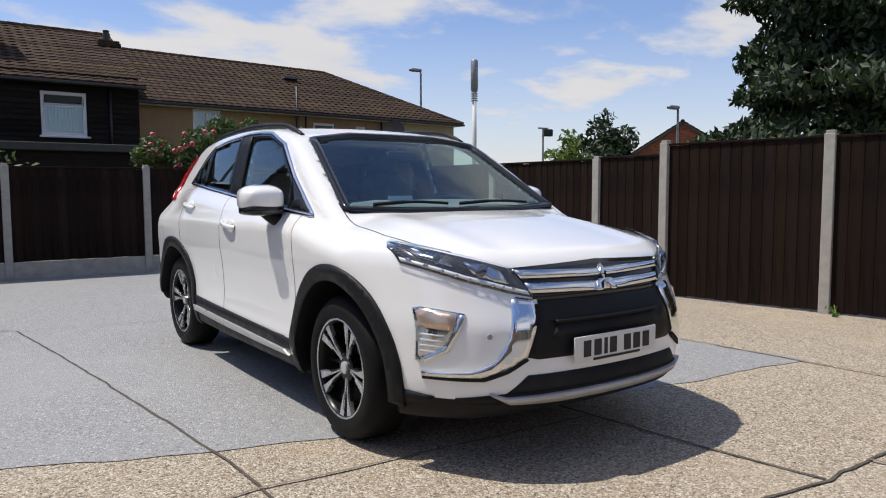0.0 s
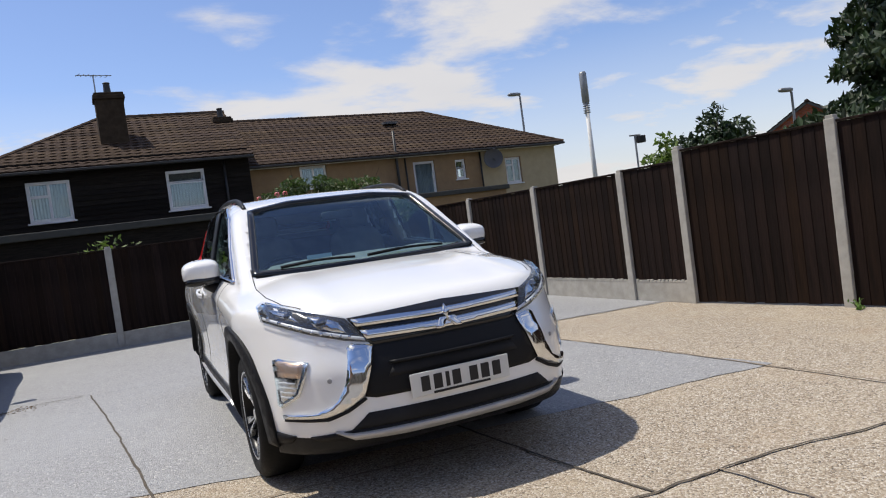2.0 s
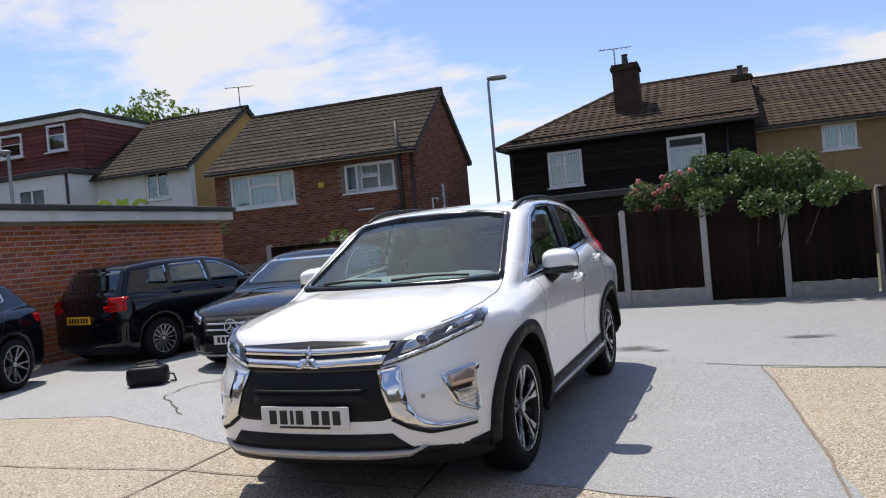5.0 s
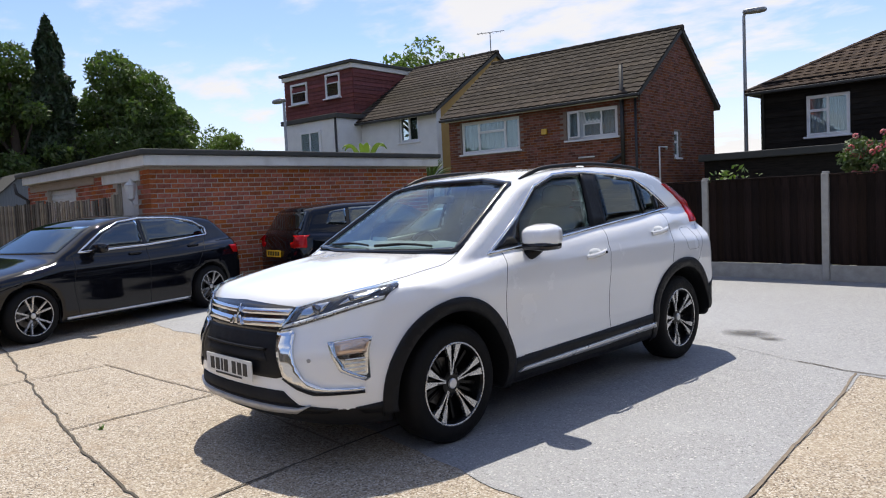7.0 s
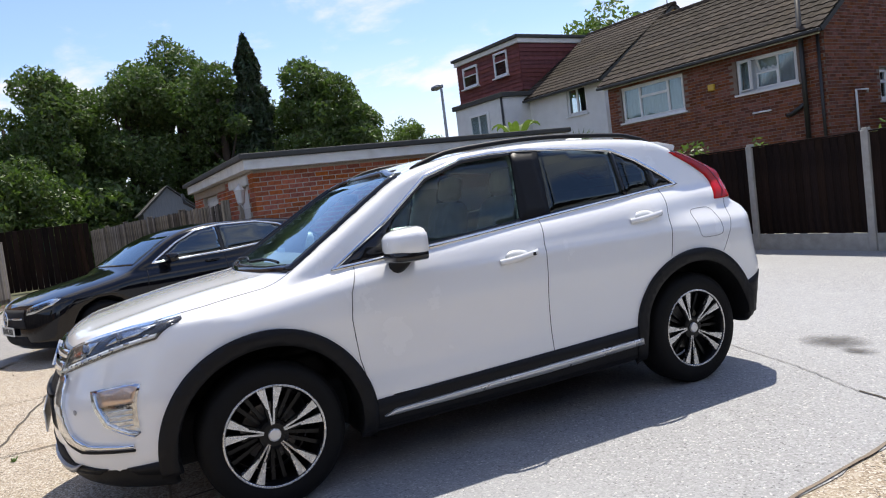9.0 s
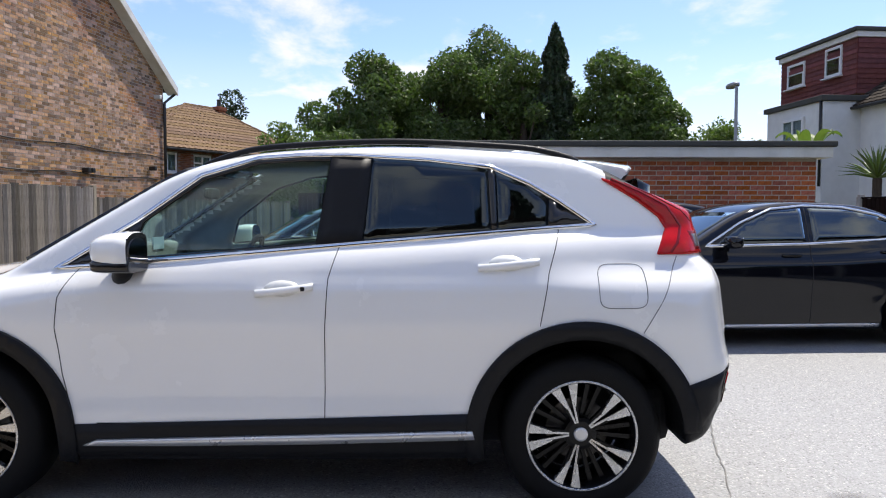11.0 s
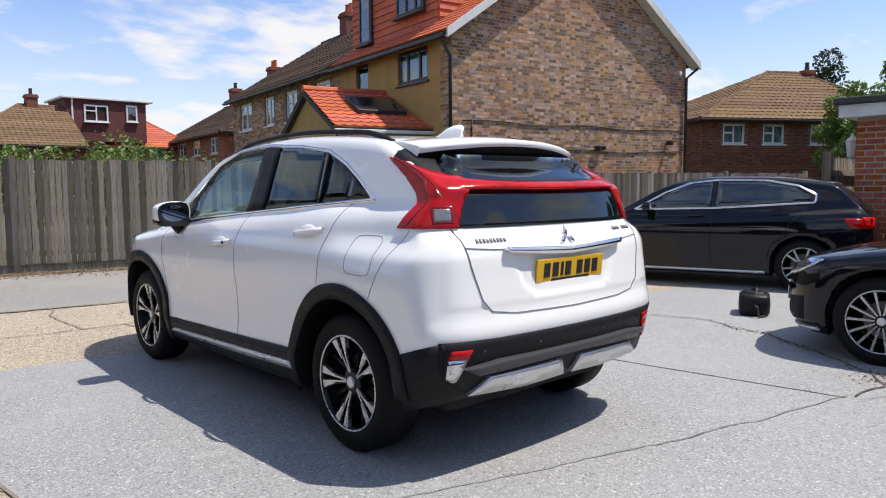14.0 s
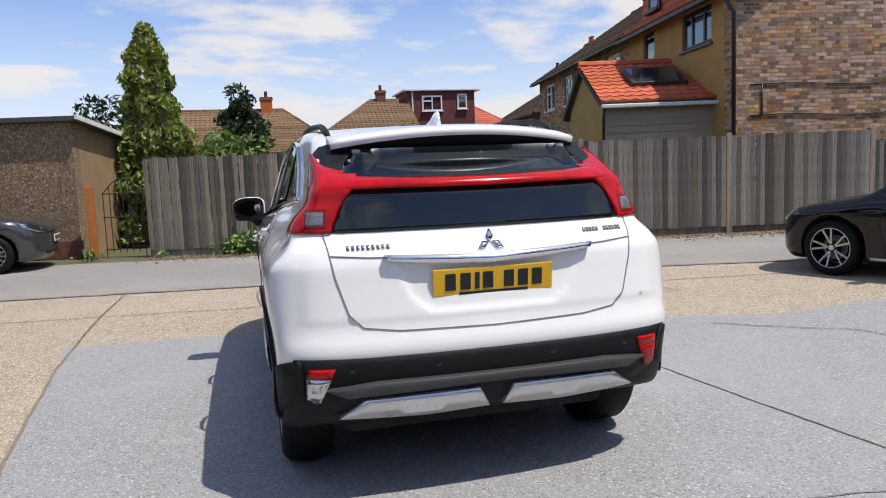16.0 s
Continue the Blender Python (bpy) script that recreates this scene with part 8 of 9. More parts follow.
SALOON = dict(half=0.905, wheelbase=2.84, nose=-2.24, tail=2.45, tyre=0.325, rim_r=0.228, rim="multi",
              deck=[(-2.3, 0.60), (-2.15, 0.70), (-1.9, 0.79), (-1.4, 0.885), (-0.9, 0.945), (0.3, 0.95), (1.2, 1.0), (1.8, 1.05), (2.3, 1.03), (2.45, 0.98)],
              roof=[(-0.6, 1.30), (-0.2, 1.385), (0.3, 1.435), (0.8, 1.42), (1.3, 1.34), (1.8, 1.2)], cabin=[(0.7, 0.86), (0.95, 0.82), (1.1, 0.755), (1.3, 0.665), (1.45, 0.58)],
              screen=(-1.02, 0.945, 0.56), rear_glass=(1.05, 1.40, 0.46),
              windows=[[(-0.62, 1.0), (-0.30, 1.20), (0.0, 1.32), (0.30, 1.35), (0.28, 1.02)], [(0.36, 1.02), (0.38, 1.35), (0.75, 1.335), (1.08, 1.27), (1.32, 1.17), (1.38, 1.10), (1.1, 1.06)]],
              trim=[(-0.72, 0.985), (-0.34, 1.21), (0.0, 1.345), (0.35, 1.378), (0.76, 1.362), (1.1, 1.29), (1.36, 1.18), (1.47, 1.10), (1.1, 1.045), (0.3, 1.005)],
              gaps=[[(-0.80, 0.93), (-0.86, 0.6), (-0.80, 0.26)], [(0.34, 1.36), (0.31, 0.9), (0.30, 0.25)], [(1.42, 1.05), (1.25, 0.85), (1.10, 0.62)]],
              head=[(0.50, 0.66), (0.74, 0.735), (0.82, 0.74), (0.80, 0.69), (0.72, 0.635), (0.52, 0.585)], tail_lamp=[(0.50, 0.93), (0.82, 0.92), (0.82, 0.80), (0.55, 0.79)],
              mirror=(-0.52, 1.03), handles=[(0.12, 0.90), (1.12, 0.93)], screen_pane=[(-0.67, 0.985), (-0.56, 1.31), (0.56, 1.31), (0.67, 0.985)],
              rear_pane=[(-0.56, 1.36), (0.56, 1.36), (0.62, 1.10), (-0.62, 1.10)], grille=[(-0.46, 0.66), (0.46, 0.66), (0.43, 0.44), (-0.43, 0.44)], bars=(0.585, 0.515), ring=0.555,
              intakes=[[(-0.45, 0.35), (0.45, 0.35), (0.5, 0.24), (-0.5, 0.24)], [(0.55, 0.42), (0.78, 0.45), (0.78, 0.27), (0.60, 0.25)], [(-0.55, 0.42), (-0.78, 0.45), (-0.78, 0.27), (-0.60, 0.25)]],
              splitter=[(-0.82, 0.225), (-0.5, 0.205), (0.5, 0.205), (0.82, 0.225), (0.82, 0.205), (0.5, 0.182), (-0.5, 0.182), (-0.82, 0.205)], plate=(0.395, 0.78))
HATCH = dict(half=0.90, wheelbase=2.73, nose=-2.20, tail=2.19, tyre=0.318, rim_r=0.225, rim="star",
             deck=[(-2.25, 0.60), (-2.1, 0.70), (-1.8, 0.80), (-1.3, 0.90), (-0.9, 0.96), (0.3, 0.97), (1.3, 1.02), (1.9, 1.04), (2.2, 0.98)],
             roof=[(-0.6, 1.29), (-0.2, 1.375), (0.3, 1.43), (0.9, 1.425), (1.5, 1.37), (1.8, 1.32)], cabin=[(0.7, 0.855), (0.98, 0.815), (1.12, 0.75), (1.3, 0.67), (1.45, 0.59)],
             screen=(-1.02, 0.95, 0.56), rear_glass=(1.72, 1.34, 0.95),
             windows=[[(-0.58, 1.01), (-0.28, 1.20), (0.0, 1.31), (0.28, 1.345), (0.26, 1.03)], [(0.33, 1.035), (0.35, 1.35), (0.9, 1.335), (1.25, 1.27), (1.42, 1.18), (1.42, 1.10)]],
             trim=[(-0.70, 0.99), (-0.32, 1.21), (0.0, 1.335), (0.35, 1.373), (0.92, 1.358), (1.28, 1.29), (1.48, 1.18), (1.47, 1.085), (0.3, 1.012)],
             gaps=[[(-0.78, 0.95), (-0.84, 0.6), (-0.78, 0.26)], [(0.31, 1.35), (0.29, 0.9), (0.28, 0.25)], [(1.44, 1.08), (1.22, 0.85), (1.08, 0.62)]],
             head=[(0.48, 0.66), (0.72, 0.735), (0.80, 0.735), (0.78, 0.68), (0.6, 0.60), (0.50, 0.59)], tail_lamp=[(0.48, 0.90), (0.80, 0.92), (0.80, 0.78), (0.52, 0.77)],
             tail_side=[(1.78, 0.90), (2.0, 0.90), (2.0, 0.78), (1.86, 0.79)],
             mirror=(-0.50, 1.03), handles=[(0.10, 0.92), (1.10, 0.95)], screen_pane=[(-0.66, 0.99), (-0.56, 1.30), (0.56, 1.30), (0.66, 0.99)],
             rear_pane=[(-0.54, 1.27), (0.54, 1.27), (0.62, 1.04), (-0.62, 1.04)], grille=[(-0.42, 0.65), (0.42, 0.65), (0.46, 0.44), (-0.46, 0.44)], bars=(0.55,), ring=0.55,
             intakes=[[(-0.45, 0.34), (0.45, 0.34), (0.5, 0.23), (-0.5, 0.23)]], plate=(0.40, 0.62))
SMALL = dict(half=0.87, wheelbase=2.58, nose=-2.08, tail=2.02, tyre=0.312, rim_r=0.20, rim="multi", chrome=False,
             deck=[(-2.15, 0.66), (-2.0, 0.76), (-1.7, 0.86), (-1.2, 0.95), (-0.8, 1.0), (0.3, 1.0), (1.3, 1.03), (1.8, 1.04), (2.05, 1.0)],
             roof=[(-0.6, 1.34), (-0.2, 1.43), (0.3, 1.485), (0.9, 1.48), (1.5, 1.43), (1.8, 1.38)], cabin=[(0.7, 0.83), (1.0, 0.80), (1.15, 0.745), (1.35, 0.67), (1.5, 0.59)],
             screen=(-1.0, 0.99, 0.62), rear_glass=(1.66, 1.40, 1.6),
             windows=[[(-0.56, 1.05), (-0.26, 1.25), (0.0, 1.36), (0.25, 1.395), (0.24, 1.06)], [(0.31, 1.06), (0.33, 1.395), (0.95, 1.38), (1.0, 1.09)], [(1.06, 1.09), (1.02, 1.37), (1.3, 1.33), (1.42, 1.13)]],
             trim=[], gaps=[[(-0.76, 0.98), (-0.8, 0.6), (-0.74, 0.26)], [(0.28, 1.39), (0.27, 0.9), (0.26, 0.25)]],
             head=[(0.46, 0.70), (0.72, 0.80), (0.79, 0.80), (0.77, 0.70), (0.6, 0.63), (0.48, 0.62)], tail_lamp=[(0.54, 0.97), (0.76, 0.97), (0.77, 0.78), (0.56, 0.77)],
             tail_side=[(1.80, 0.97), (1.93, 0.97), (1.95, 0.78), (1.82, 0.78)],
             mirror=(-0.48, 1.06), handles=[(0.10, 0.95), (0.95, 0.97)], screen_pane=[(-0.64, 1.03), (-0.54, 1.35), (0.54, 1.35), (0.64, 1.03)],
             rear_pane=[(-0.52, 1.34), (0.52, 1.34), (0.58, 1.06), (-0.58, 1.06)], grille=[(-0.40, 0.68), (0.40, 0.68), (0.38, 0.60), (-0.38, 0.60)],
             intakes=[[(-0.45, 0.42), (0.45, 0.42), (0.5, 0.28), (-0.5, 0.28)]], plate=(0.50, 0.68))
make_car("glossy black saloon car with silver multi-spoke wheels", M_BLACKPAINT, pose(-3.86, 3.93, 0, 0, 0, 4), SALOON)
make_car("glossy black hatchback with chrome window line, parked by the lane", M_BLACKPAINT, pose(-6.62, -0.85, 0, 0, 0, 18), HATCH)
make_car("small black hatchback parked against the brick garage", M_BLACKPAINT, pose(-6.5, 4.1, 0, 0, 0, 174), SMALL)
make_car("dark grey hatchback parked beside the pebble-dashed shed", M_GREYPAINT, pose(6.25, -8.63, 0, 0, 0, -86), SMALL)

# ---- plants ----
M_BARK = material("bark", (0.07, 0.052, 0.038), (0.045, 0.034, 0.026), 9, rough=0.9, bump=0.9, bump_scale=30, stretch=(4, 4, 0.7))


def leaf_material(name, base, second, glow=0.25):
    m = material(name, base, second, 1.2, rough=0.55, rand=0.45)
    n, l = m.node_tree.nodes, m.node_tree.links
    b, out = n["Principled BSDF"], n["Material Output"]
    tr, mx = n.new("ShaderNodeBsdfTranslucent"), n.new("ShaderNodeMixShader")
    tr.inputs[0].default_value = (base[0] * 1.3, base[1] * 1.5, base[2] * 0.8, 1)
    mx.inputs[0].default_value = glow
    l.new(b.outputs[0], mx.inputs[1]), l.new(tr.outputs[0], mx.inputs[2]), l.new(mx.outputs[0], out.inputs[0])
    return m


M_LEAF = leaf_material("green_leaves", (0.07, 0.112, 0.027), (0.105, 0.158, 0.038), 0.32)
M_LEAF_LIGHT = leaf_material("light_green_leaves", (0.115, 0.175, 0.035), (0.15, 0.21, 0.05))
M_LEAF_ROSE = leaf_material("rose_leaves", (0.06, 0.10, 0.026), (0.105, 0.14, 0.045))
M_LEAF_DARK = leaf_material("dark_green_leaves", (0.022, 0.042, 0.016), (0.03, 0.055, 0.018), 0.12)
M_LEAF_YELLOW = leaf_material("yellow_green_sprays", (0.16, 0.20, 0.035), (0.21, 0.25, 0.05))
M_PETAL = material("pink_rose_petals", (0.55, 0.06, 0.08), (0.66, 0.22, 0.22), 20, rough=0.6, rand=0.3)


def leaves(points, size, rs, droop=0.0):
    """Many small folded leaves, one at each point."""
    p = np.asarray(points, float)
    k = len(p)
    g = np.random.RandomState(rs)
    a = g.normal(size=(k, 3))
    a[:, 2] -= droop
    a /= np.linalg.norm(a, axis=1)[:, None]
    b = np.cross(a, g.normal(size=(k, 3)))
    b /= np.maximum(np.linalg.norm(b, axis=1), 1e-6)[:, None]
    c = np.cross(a, b)
    s = size * g.uniform(0.6, 1.3, (k, 1))
    v = np.stack([p - a * s, p + b * s * 0.45 + c * s * 0.12, p + a * s, p - b * s * 0.45 + c * s * 0.12], 1).reshape(-1, 3)
    f = np.arange(k)[:, None] * 4 + np.array([[0, 1, 2, 3]])
    tri = np.concatenate([f[:, [0, 1, 2]], f[:, [0, 2, 3]]])
    return v, tri


def crown_points(n, blobs, g, shell=0.55):
    """Points near the surfaces of a heap of uneven clumps."""
    c = np.array([b[:3] for b in blobs])
    r = np.array([b[3] for b in blobs])
    w = r**2 / (r**2).sum()
    i = g.choice(len(blobs), n, p=w)
    d = g.normal(size=(n, 3))
    d /= np.linalg.norm(d, axis=1)[:, None]
    rad = r[i] * (shell + (1 - shell) * g.uniform(0, 1, n) ** 0.6) * (1 + 0.16 * np.sin(d[:, 0] * 7 + i) * np.cos(d[:, 1] * 6 + d[:, 2] * 5))
    return c[i] + d * rad[:, None] * np.array([1, 1, 0.8])


def broadleaf(x, y, h, width, seed, mat, label, n=7000, leaf=0.17, base=0.25, ground_z=0.0):
    """A tree: tapered trunk with limbs, and a crown of many leaves in clumps."""
    g = np.random.RandomState(seed)
    tree = thing("tree", label, "tree", "trees round the yard", pose(x, y, ground_z))
    cz, crown_h = h * (1 + base) / 2, h * (1 - base) / 2
    blobs = []
    for i in range(34):
        d = g.normal(size=3)
        d /= np.linalg.norm(d)
        k = g.uniform(0.35, 0.85)
        taper = 1 - 0.35 * max(d[2], 0)
        blobs.append((d[0] * width * 0.5 * k * taper, d[1] * width * 0.5 * k * taper, cz + d[2] * crown_h * k, width * g.uniform(0.10, 0.2)))
    bm = bmesh.new()
    add_tube(bm, [(0, 0, 0), (0.05, 0.03, h * 0.25), (0.0, 0.1, h * 0.5), (0.1, 0, h * 0.8)], h * 0.028, 8, taper=[1.3, 1, 0.75, 0.3])
    for b in blobs[:12]:
        z0 = h * g.uniform(0.25, 0.5)
        add_tube(bm, [(0, 0, z0), (b[0] * 0.5, b[1] * 0.5, (z0 + b[2]) / 2 + 0.1), b[:3]], h * 0.011, 5, taper=[1, 0.6, 0.2])
    part("trunk", bm, M_BARK, tree, smooth=True)
    v, f = leaves(crown_points(n, blobs, g), leaf, seed + 1)
    part("crown", mesh_from("crown", v, f, mat, smooth=False), None, tree, "uneven leafy crown")
    return tree


def conifer(x, y, h, width, seed, mat, label, n=6000, leaf=0.14, low=0.05, droop=1.0, power=0.8):
    g = np.random.RandomState(seed)
    tree = thing("conifer", label, "tree", "trees round the yard", pose(x, y, 0))
    part("trunk", tube([(0, 0, 0), (0.03, 0, h * 0.5), (0, 0, h * 0.97)], h * 0.022, 8, taper=[1.2, 0.8, 0.15]), M_BARK, tree, smooth=True)
    u = g.uniform(0, 1, n) ** 0.75
    z = h * (low + (1 - low) * (1 - u))
    layer = 0.88 + 0.12 * np.sin(z / h * 44 + 2.0 * np.sin(z * 1.7))
    ang = g.uniform(0, 2 * np.pi, n)
    lobe = 0.78 + 0.22 * np.sin(ang * 5 + z * 2.1) * np.cos(ang * 3 - z * 1.3)
    r = width / 2 * (u**power) * layer * lobe * g.uniform(0.55, 1.0, n) ** 0.5
    pts = np.stack([r * np.cos(ang), r * np.sin(ang), z - 0.12 * r * droop], 1)
    v, f = leaves(pts, leaf, seed + 1, droop)
    part("crown", mesh_from("crown", v, f, mat, smooth=False), None, tree, "layered evergreen crown")
    return tree


conifer(16.8, 4.25, 13.0, 9.8, 11, M_LEAF_DARK, "tall dark evergreen tree behind the fence", n=64000, leaf=0.14, power=0.42)
broadleaf(22.0, 17.8, 4.95, 3.7, 12, M_LEAF_DARK, "rounded green tree beyond the fence", n=3500, leaf=0.15, base=0.1)
broadleaf(14.6, 12.6, 3.1, 1.8, 13, M_LEAF_LIGHT, "small light green tree behind the fence", n=1200, leaf=0.12)
# the wood at the end of the lane
for i, (x, y, h, w) in enumerate(((-32, -4.4, 8.2, 5.2), (-32, -2.0, 9.8, 6.2), (-33.0, 0.6, 10.9, 6.6), (-33.5, 3.0, 11.2, 6.4), (-31.5, 4.6, 9.2, 5.0), (-31, 9.0, 9.1, 5.6), (-30.5, 11.2, 8.2, 4.6),
                                  (-27.5, -4.4, 5.2, 5.0), (-26.0, 17.0, 5.6, 4.5), (-36, 16.0, 7.0, 6.5), (-38, -2.5, 9.6, 8.0), (-37, 6.5, 9.4, 8.5), (-36.5, 11.0, 8.6, 6.0))):
    broadleaf(x, y, h, w, 30 + i, M_LEAF, "large leafy green tree at the end of the lane", n=24000 if h > 8 else 10000, leaf=0.115, base=0.10)
conifer(-31.0, 6.1, 10.3, 4.8, 50, M_LEAF_DARK, "dark pointed evergreen among leafy trees", n=15000, power=0.68)
broadleaf(-46, -14.2, 10.0, 4.6, 51, M_LEAF_DARK, "dark rounded evergreen beyond the hipped house", n=6000, leaf=0.14, base=0.05)
for x, y, h, w in ((-30.5, -1.6, 4.6, 5.0), (-36.0, -4.0, 4.6, 7.0), (-35.0, 6.0, 6.5, 9.0)):
    broadleaf(x, y, h, w, int(50 + h * 7), M_LEAF, "dense dark green bush closing the end of the lane", n=5000, leaf=0.2, base=0.02)
broadleaf(-30.0, -6.6, 6.3, 3.6, 65, M_LEAF_LIGHT, "light green tree beyond the lane", n=7000, leaf=0.11, base=0.08)
broadleaf(-29.5, 13.6, 5.6, 3.4, 66, M_LEAF_LIGHT, "light green tree beyond the garage", n=6000, leaf=0.11, base=0.08)
broadleaf(-27.5, -5.0, 4.9, 3.0, 52, M_LEAF_LIGHT, "light green bush beyond the lane", n=3000, leaf=0.13, base=0.05)
broadleaf(-26.6, 24.0, 11.2, 6.8, 53, M_LEAF_LIGHT, "light green tree behind the houses", n=6000, leaf=0.18)
conifer(2.88, -12.11, 4.75, 2.9, 54, M_LEAF_YELLOW, "yellow-green drooping conifer behind the wooden fence", n=9000, leaf=0.09, power=0.55)
broadleaf(1.43, -12.75, 2.7, 3.0, 55, M_LEAF_LIGHT, "spreading light green shrub behind the fence", n=3500, leaf=0.10, base=0.1)
broadleaf(-0.71, -11.9, 2.35, 2.4, 56, M_LEAF_LIGHT, "green shrub behind the wooden fence", n=4500, leaf=0.065, base=0.1)
broadleaf(4.53, -15.85, 3.9, 3.0, 57, M_LEAF_DARK, "dark shrub behind the shed", n=2500, leaf=0.10, base=0.1)
broadleaf(-3.92, -15.32, 2.25, 5.0, 58, M_LEAF_LIGHT, "long green hedge beyond the fence", n=8000, leaf=0.07, base=0.1)
broadleaf(-6.5, 9.0, 2.1, 1.4, 59, M_LEAF_LIGHT, "thin shrub behind the dark fence", n=260, leaf=0.07, base=0.2)
broadleaf(-1.6, 7.9, 2.0, 1.2, 60, M_LEAF_LIGHT, "thin leafy shoots above the dark fence", n=240, leaf=0.06, base=0.3)
broadleaf(-4.2, 8.1, 1.95, 1.0, 64, M_LEAF_LIGHT, "thin leafy shoots above the dark fence", n=200, leaf=0.06, base=0.3)
broadleaf(1.0, -37.0, 6.6, 3.4, 61, M_LEAF_DARK, "dark tree behind far roofs", n=2500, leaf=0.18)

# the climbing rose over the back fence
rose = thing("rose_bush", "climbing rose with pink-red blooms hanging over the dark fence", "rose bush", m=pose(2.0, 7.5, 0))
g = np.random.RandomState(77)
blobs = [(-1.65 + 0.105 * i + g.uniform(-0.1, 0.1), g.uniform(-0.25, 0.3), 1.76 + 0.28 * math.sin(i * 0.105 + 0.2) + g.uniform(-0.28, 0.24), g.uniform(0.15, 0.33)) for i in range(32)] + [(1.2, -0.75, 1.55, 0.26), (0.3, -0.7, 1.5, 0.28), (0.7, -0.72, 1.45, 0.22), (-0.5, -0.5, 1.6, 0.3)]
v, f = leaves(crown_points(11000, blobs, g, 0.6), 0.046, 78)
part("foliage", mesh_from("foliage", v, f, M_LEAF_ROSE, False), None, rose, "light green rose leaves")
bm = bmesh.new()
for b in blobs:
    add_tube(bm, [(b[0] * 0.4, 0.2, 0), (b[0] * 0.8, b[1] + 0.1, b[2] * 0.6), b[:3]], 0.018, 5, taper=[1.2, 0.8, 0.3])
for k in range(40):
    b = blobs[k % len(blobs)]
    d = Vector(g.normal(size=3)).normalized()
    add_tube(bm, [b[:3], Vector(b[:3]) + d * b[3], Vector(b[:3]) + d * b[3] * 1.35 + Vector((0, 0, 0.05))], 0.006, 4, taper=[1, 0.7, 0.3])
part("stem", bm, M_BARK, rose)
for k in range(34):
    b = blobs[int(abs(g.normal()) * 5) % 20]
    d = Vector((g.normal(), -abs(g.normal()) - 0.2, g.normal())).normalized()
    c = Vector(b[:3]) + d * b[3] * 1.02
    bm = bmesh.new()
    for q in range(7):
        a = q * 2.4
        t = c + Vector((math.cos(a) * 0.018, -0.01, math.sin(a) * 0.018))
        add_tube(bm, [t, t + Vector((math.cos(a) * 0.022, -0.012, math.sin(a) * 0.022))], 0.017, 5, taper=[0.6, 1])
    part("bloom", bm, M_PETAL, rose)


def weed(x, y, h, seed, n=60):
    g = np.random.RandomState(seed)
    w = thing("weed", "small bright green weed growing at a fence foot", "weed", "weeds at the fences", pose(x, y, 0))
    pts = np.stack([g.normal(0, h * 0.45, n), g.normal(0, h * 0.3, n), np.abs(g.normal(h * 0.5, h * 0.3, n))], 1)
    v, f = leaves(pts, h * 0.22, seed)
    part("leaves", mesh_from("leaves", v, f, M_WEED, False), None, w)
    bm = bmesh.new()
    for p in pts[:14]:
        add_tube(bm, [(p[0] * 0.2, p[1] * 0.2, 0), p], 0.004, 4)
    part("stems", bm, M_WEED, w)


for i, (x, y, h, n) in enumerate(((3.93, 3.66, 0.12, 50), (1.1, -8.7, 0.36, 160), (1.4, -8.74, 0.24, 80), (2.5, -8.95, 0.15, 60), (4.45, -1.05, 0.09, 30), (-2.1, -4.4, 0.06, 30), (-1.2, -2.6, 0.03, 20), (3.75, -9.1, 0.2, 70), (-14.3, -4.0, 0.3, 120))):
    weed(x, y, h, 200 + i, n)

# banana and palm behind the garage
ban = thing("banana_plant", "banana plant with broad light green leaves behind the garage", "plant", m=sized(pose(-13.5, 9.5, 0), 1.14))
for k in range(6):
    a = k * 1.05 + 0.3
    bm = bmesh.new()
    prev = None
    for i in range(9):
        u = i / 8
        c = Vector((math.cos(a) * (0.1 + 0.55 * u), math.sin(a) * (0.1 + 0.55 * u), 2.3 + 0.5 * math.sin(u * 2.2)))
        w = 0.13 * math.sin(math.pi * min(u + 0.08, 1)) ** 0.6
        s = Vector((-math.sin(a), math.cos(a), 0)) * w
        cur = [bm.verts.new(c + s + Vector((0, 0, 0.05))), bm.verts.new(c), bm.verts.new(c - s + Vector((0, 0, 0.05)))]
        if prev:
            bm.faces.new((prev[0], prev[1], cur[1], cur[0])), bm.faces.new((prev[1], prev[2], cur[2], cur[1]))
        prev = cur
    part("leaf", bm, M_LEAF_LIGHT, ban)
part("stem", tube([(0, 0, 0), (0.05, 0, 2.4)], 0.1, 8), M_LEAF_LIGHT, ban)
palm = thing("spiky_palm", "spiky green palm beside the brick house", "plant", m=pose(-10.7, 9.5, 0))
bm = bmesh.new()
for k in range(46):
    a, e = k * 2.399, 0.2 + 1.25 * (k % 9) / 9
    d = Vector((math.cos(a) * math.cos(e), math.sin(a) * math.cos(e), math.sin(e)))
    add_tube(bm, [Vector((0, 0, 2.0)), Vector((0, 0, 2.0)) + d * 0.45, Vector((0, 0, 2.0)) + d * 0.8 - Vector((0, 0, 0.1))], 0.02, 4, taper=[0.6, 1, 0.1])
part("leaf_tuft", bm, M_LEAF_LIGHT, palm)
part("stem", tube([(0, 0, 0), (0, 0, 2.0)], 0.09, 8), M_BARK, palm)

# ---- lamps, mast, bag ----


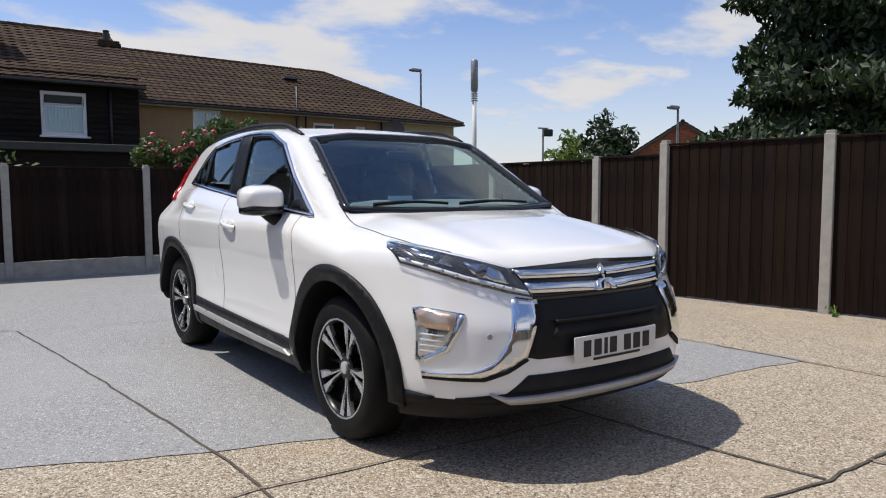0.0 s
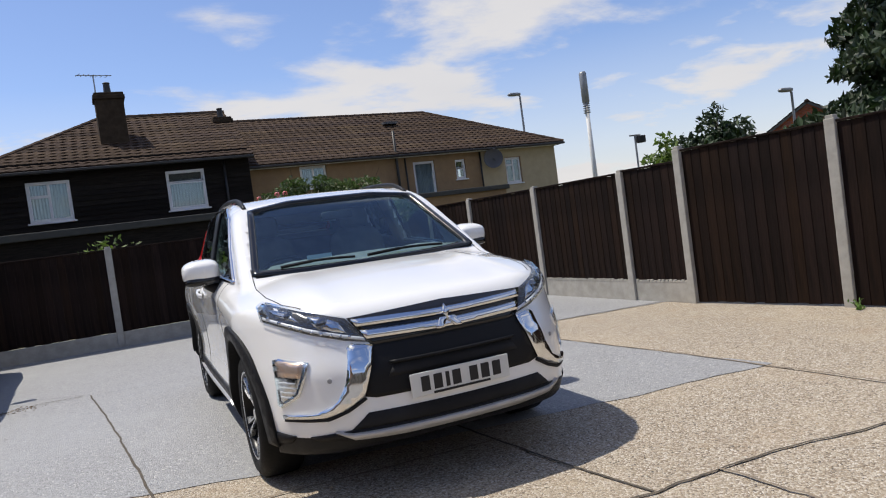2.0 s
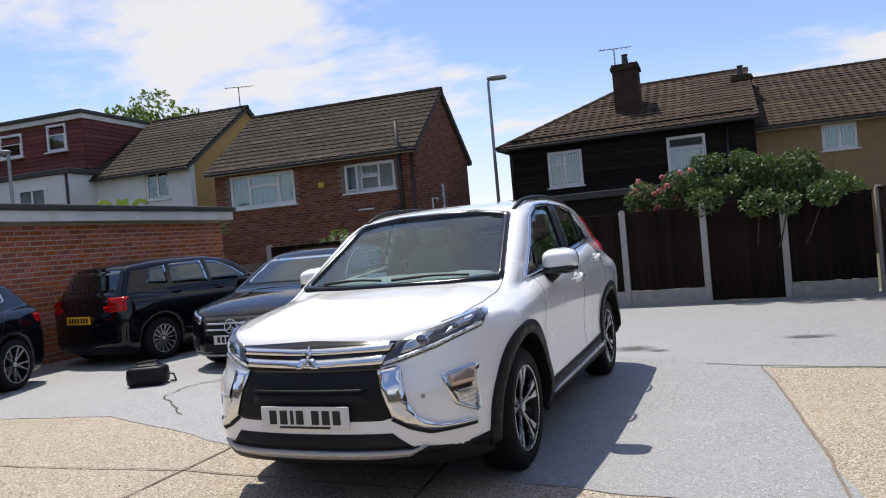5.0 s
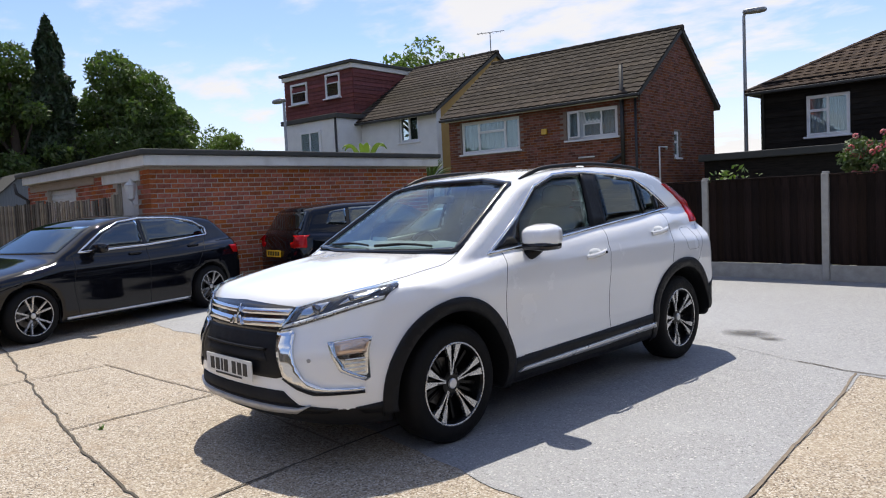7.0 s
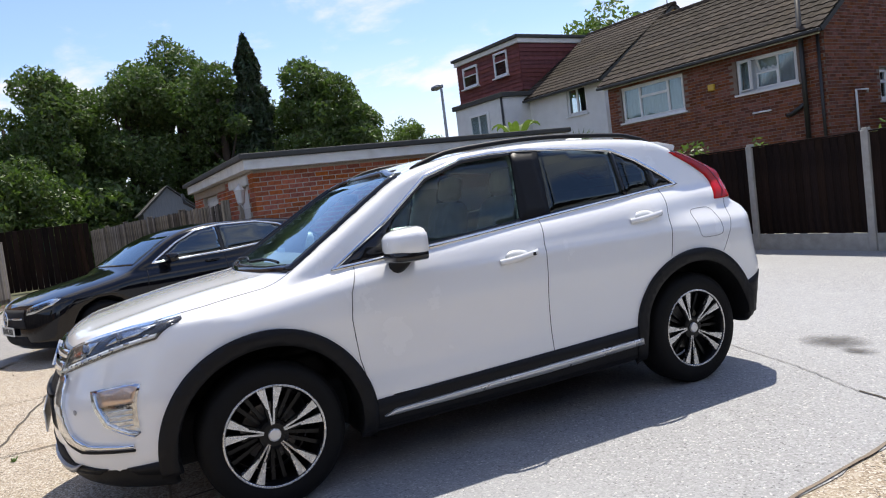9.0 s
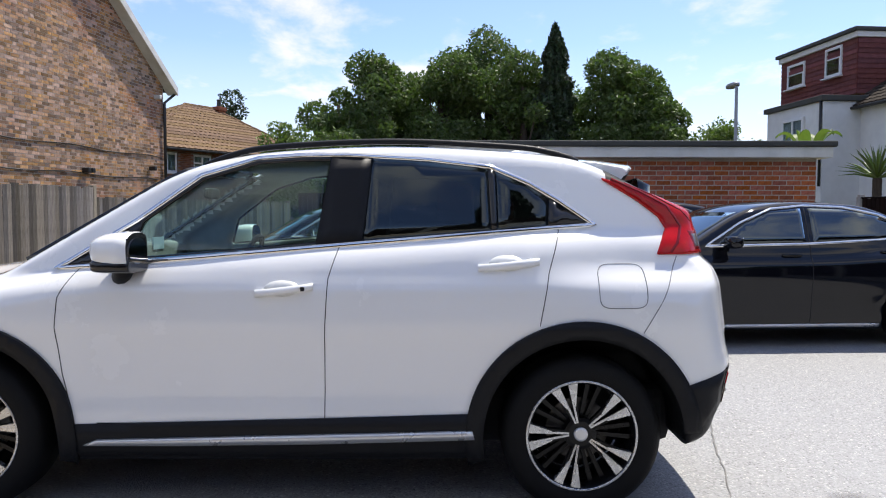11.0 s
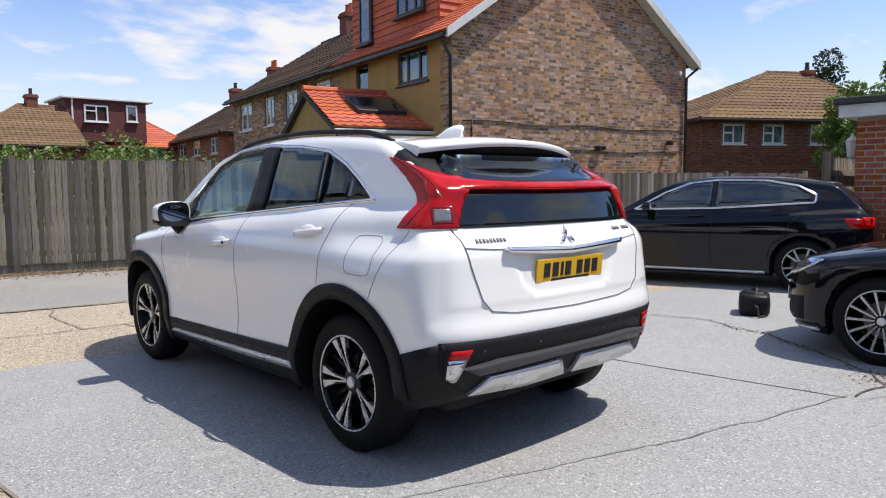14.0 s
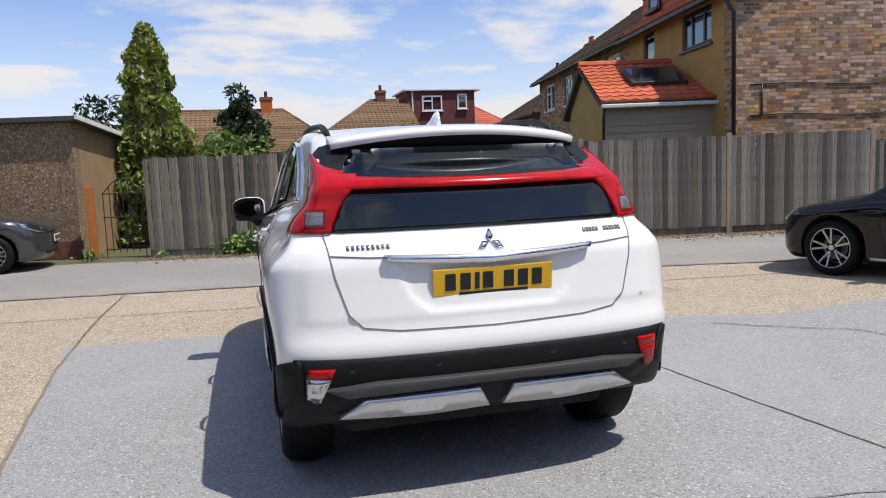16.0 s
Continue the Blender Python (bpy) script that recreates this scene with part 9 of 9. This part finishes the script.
def street_lamp(x, y, h, turn, label="tall grey street lamp with a small hooded head"):
    s = thing("street_lamp", label, "street lamp", "street lamps", pose(x, y, 0, 0, 0, turn))
    part("column", tube([(0, 0, 0), (0, 0, h * 0.35), (0, 0, h * 0.36), (0, 0, h - 0.1), (0.05, 0, h)], 0.075, 10, taper=[1.2, 1.1, 0.8, 0.6, 0.55]), M_STEEL, s, smooth=True)
    part("lamp_head", add_blob(bmesh.new(), (0.3, 0, h + 0.02), (0.34, 0.13, 0.08), 0.6), M_STEEL, s)
    return s


street_lamp(-5.5, 17.8, 6.62, 20)
street_lamp(16.69, 24.40, 6.78, 180)
street_lamp(22.35, 14.2, 4.45, 180)
street_lamp(-17.73, 9.45, 5.1, 180)
fl = thing("floodlight_pole", "slim pole with a black floodlight", "floodlight", m=pose(13.2, 12.3, 0))
part("pole", tube([(0, 0, 0), (0, 0, 3.1)], 0.03, 8), M_STEEL, fl)
part("arm", tube([(-0.2, 0, 3.1), (0.2, 0, 3.1)], 0.025, 6), M_STEEL, fl)
part("lamp", box((0.08, -0.1, 2.86), (0.34, 0.1, 3.08), 0.03), M_PIPE, fl)
mast = thing("phone_mast", "slim pale grey phone mast with antenna shroud", "mast", m=pose(29.57, 36.92, 0))
part("pole", tube([(0, 0, 0), (0, 0, 8.3)], 0.15, 12, taper=[1.3, 0.9]), M_FASCIA, mast, smooth=True)
part("shroud", lathe([(8.2, 0.15), (8.3, 0.26), (10.3, 0.26), (10.42, 0.2), (10.45, 0.02)], 18, "z"), M_STEEL, mast, smooth=True)
for k in range(5):
    part("collar", lathe([(7.5 + k * 0.16, 0.17), (7.52 + k * 0.16, 0.24), (7.58 + k * 0.16, 0.24), (7.60 + k * 0.16, 0.17)], 16, "z"), M_STEEL, mast)
bag = thing("camera_bag", "black padded bag with a strap on the painted yard", "bag", m=pose(-4.37, 0.98, 0, 0, 0, 25))
part("body", add_blob(bmesh.new(), (0, 0, 0.11), (0.22, 0.15, 0.115), 0.4), M_TRIM, bag)
part("flap", add_blob(bmesh.new(), (0, 0, 0.20), (0.16, 0.11, 0.045), 0.5), M_TRIM, bag)
part("strap", tube([(-0.19, 0, 0.18), (-0.1, -0.02, 0.26), (0.1, 0.02, 0.27), (0.19, 0, 0.18)], 0.014, 6), M_TRIM, bag)
part("strap", tube([(0.19, 0, 0.12), (0.28, 0.03, 0.10), (0.30, 0.04, 0.02), (0.22, 0.1, 0.012)], 0.012, 6), M_CABIN, bag)

# ---- loose stones, leaf litter ----
M_STONE = material("loose_pebble", (0.40, 0.32, 0.23), (0.26, 0.20, 0.14), 30, rough=0.8, rand=0.5)
M_LITTER = material("dry_leaf_litter", (0.20, 0.13, 0.07), (0.10, 0.065, 0.04), 20, rough=0.9, rand=0.5)


def scatter(name, spots, size, mat, label, seed, flat=0.6):
    """Many small uneven lumps on the ground, as one mesh."""
    g = np.random.RandomState(seed)
    base = np.array([(1, 0, 0), (0, 1, 0), (-1, 0, 0), (0, -1, 0), (0, 0, 1), (0, 0, -0.5)], float)
    tri = np.array([(0, 1, 4), (1, 2, 4), (2, 3, 4), (3, 0, 4), (1, 0, 5), (2, 1, 5), (3, 2, 5), (0, 3, 5)])
    vs, fs = [], []
    for i, (x, y) in enumerate(spots):
        s = size * g.uniform(0.5, 1.0) ** 2 * 1.6
        a = g.uniform(0, 6.28)
        v = base * (1 + 0.35 * g.normal(size=(6, 1))) * (s, s * g.uniform(0.5, 1), s * flat)
        c, d = math.cos(a), math.sin(a)
        v = np.stack([v[:, 0] * c - v[:, 1] * d + x, v[:, 0] * d + v[:, 1] * c + y, v[:, 2] + s * flat * 0.3 + 0.004], 1)
        vs.append(v)
        fs.append(tri + 6 * i)
    ob = part(name, mesh_from(name, np.concatenate(vs), np.concatenate(fs), mat, False), None)
    return tagged(ob, label, "debris", kind="stuff")


g = np.random.RandomState(404)
spots = []
while len(spots) < 2600:  # on the bare aggregate in front of the car and along its left side
    x, y = g.uniform(-6, 4.6), g.uniform(-5.2, 1.2)
    if poly_dist(np.array([x]), np.array([y]), grey)[0] > 0.05:
        spots.append((x, y))
scatter("loose_pebbles", spots, 0.0055, M_STONE, "loose tan pebbles on the aggregate yard", 5)
line = along(SOUTH, 0.02)
spots = []
for x, y in line:
    for k in range(8):
        d = abs(g.normal()) * 0.36
        spots.append((x + g.normal() * 0.05 + 0.21 * d, y + 0.10 + d))
scatter("leaf_litter", spots, 0.020, M_LITTER, "dry leaves and stones along the foot of the wooden fence", 6, 0.5)
spots = [(x + g.normal() * 0.04, y + g.normal() * 0.04) for x, y in along([(-2.72, 2.42), (-3.05, 2.1), (-3.25, 1.75), (-3.42, 1.55), (-3.5, 1.15), (-3.68, 0.87)], 0.02)]
spots += [(-2.55 + g.normal() * 0.12, 2.66 + g.normal() * 0.08) for k in range(90)]
scatter("grit", spots, 0.010, M_LITTER, "dark grit and dead leaves in the broken crack", 7, 0.5)
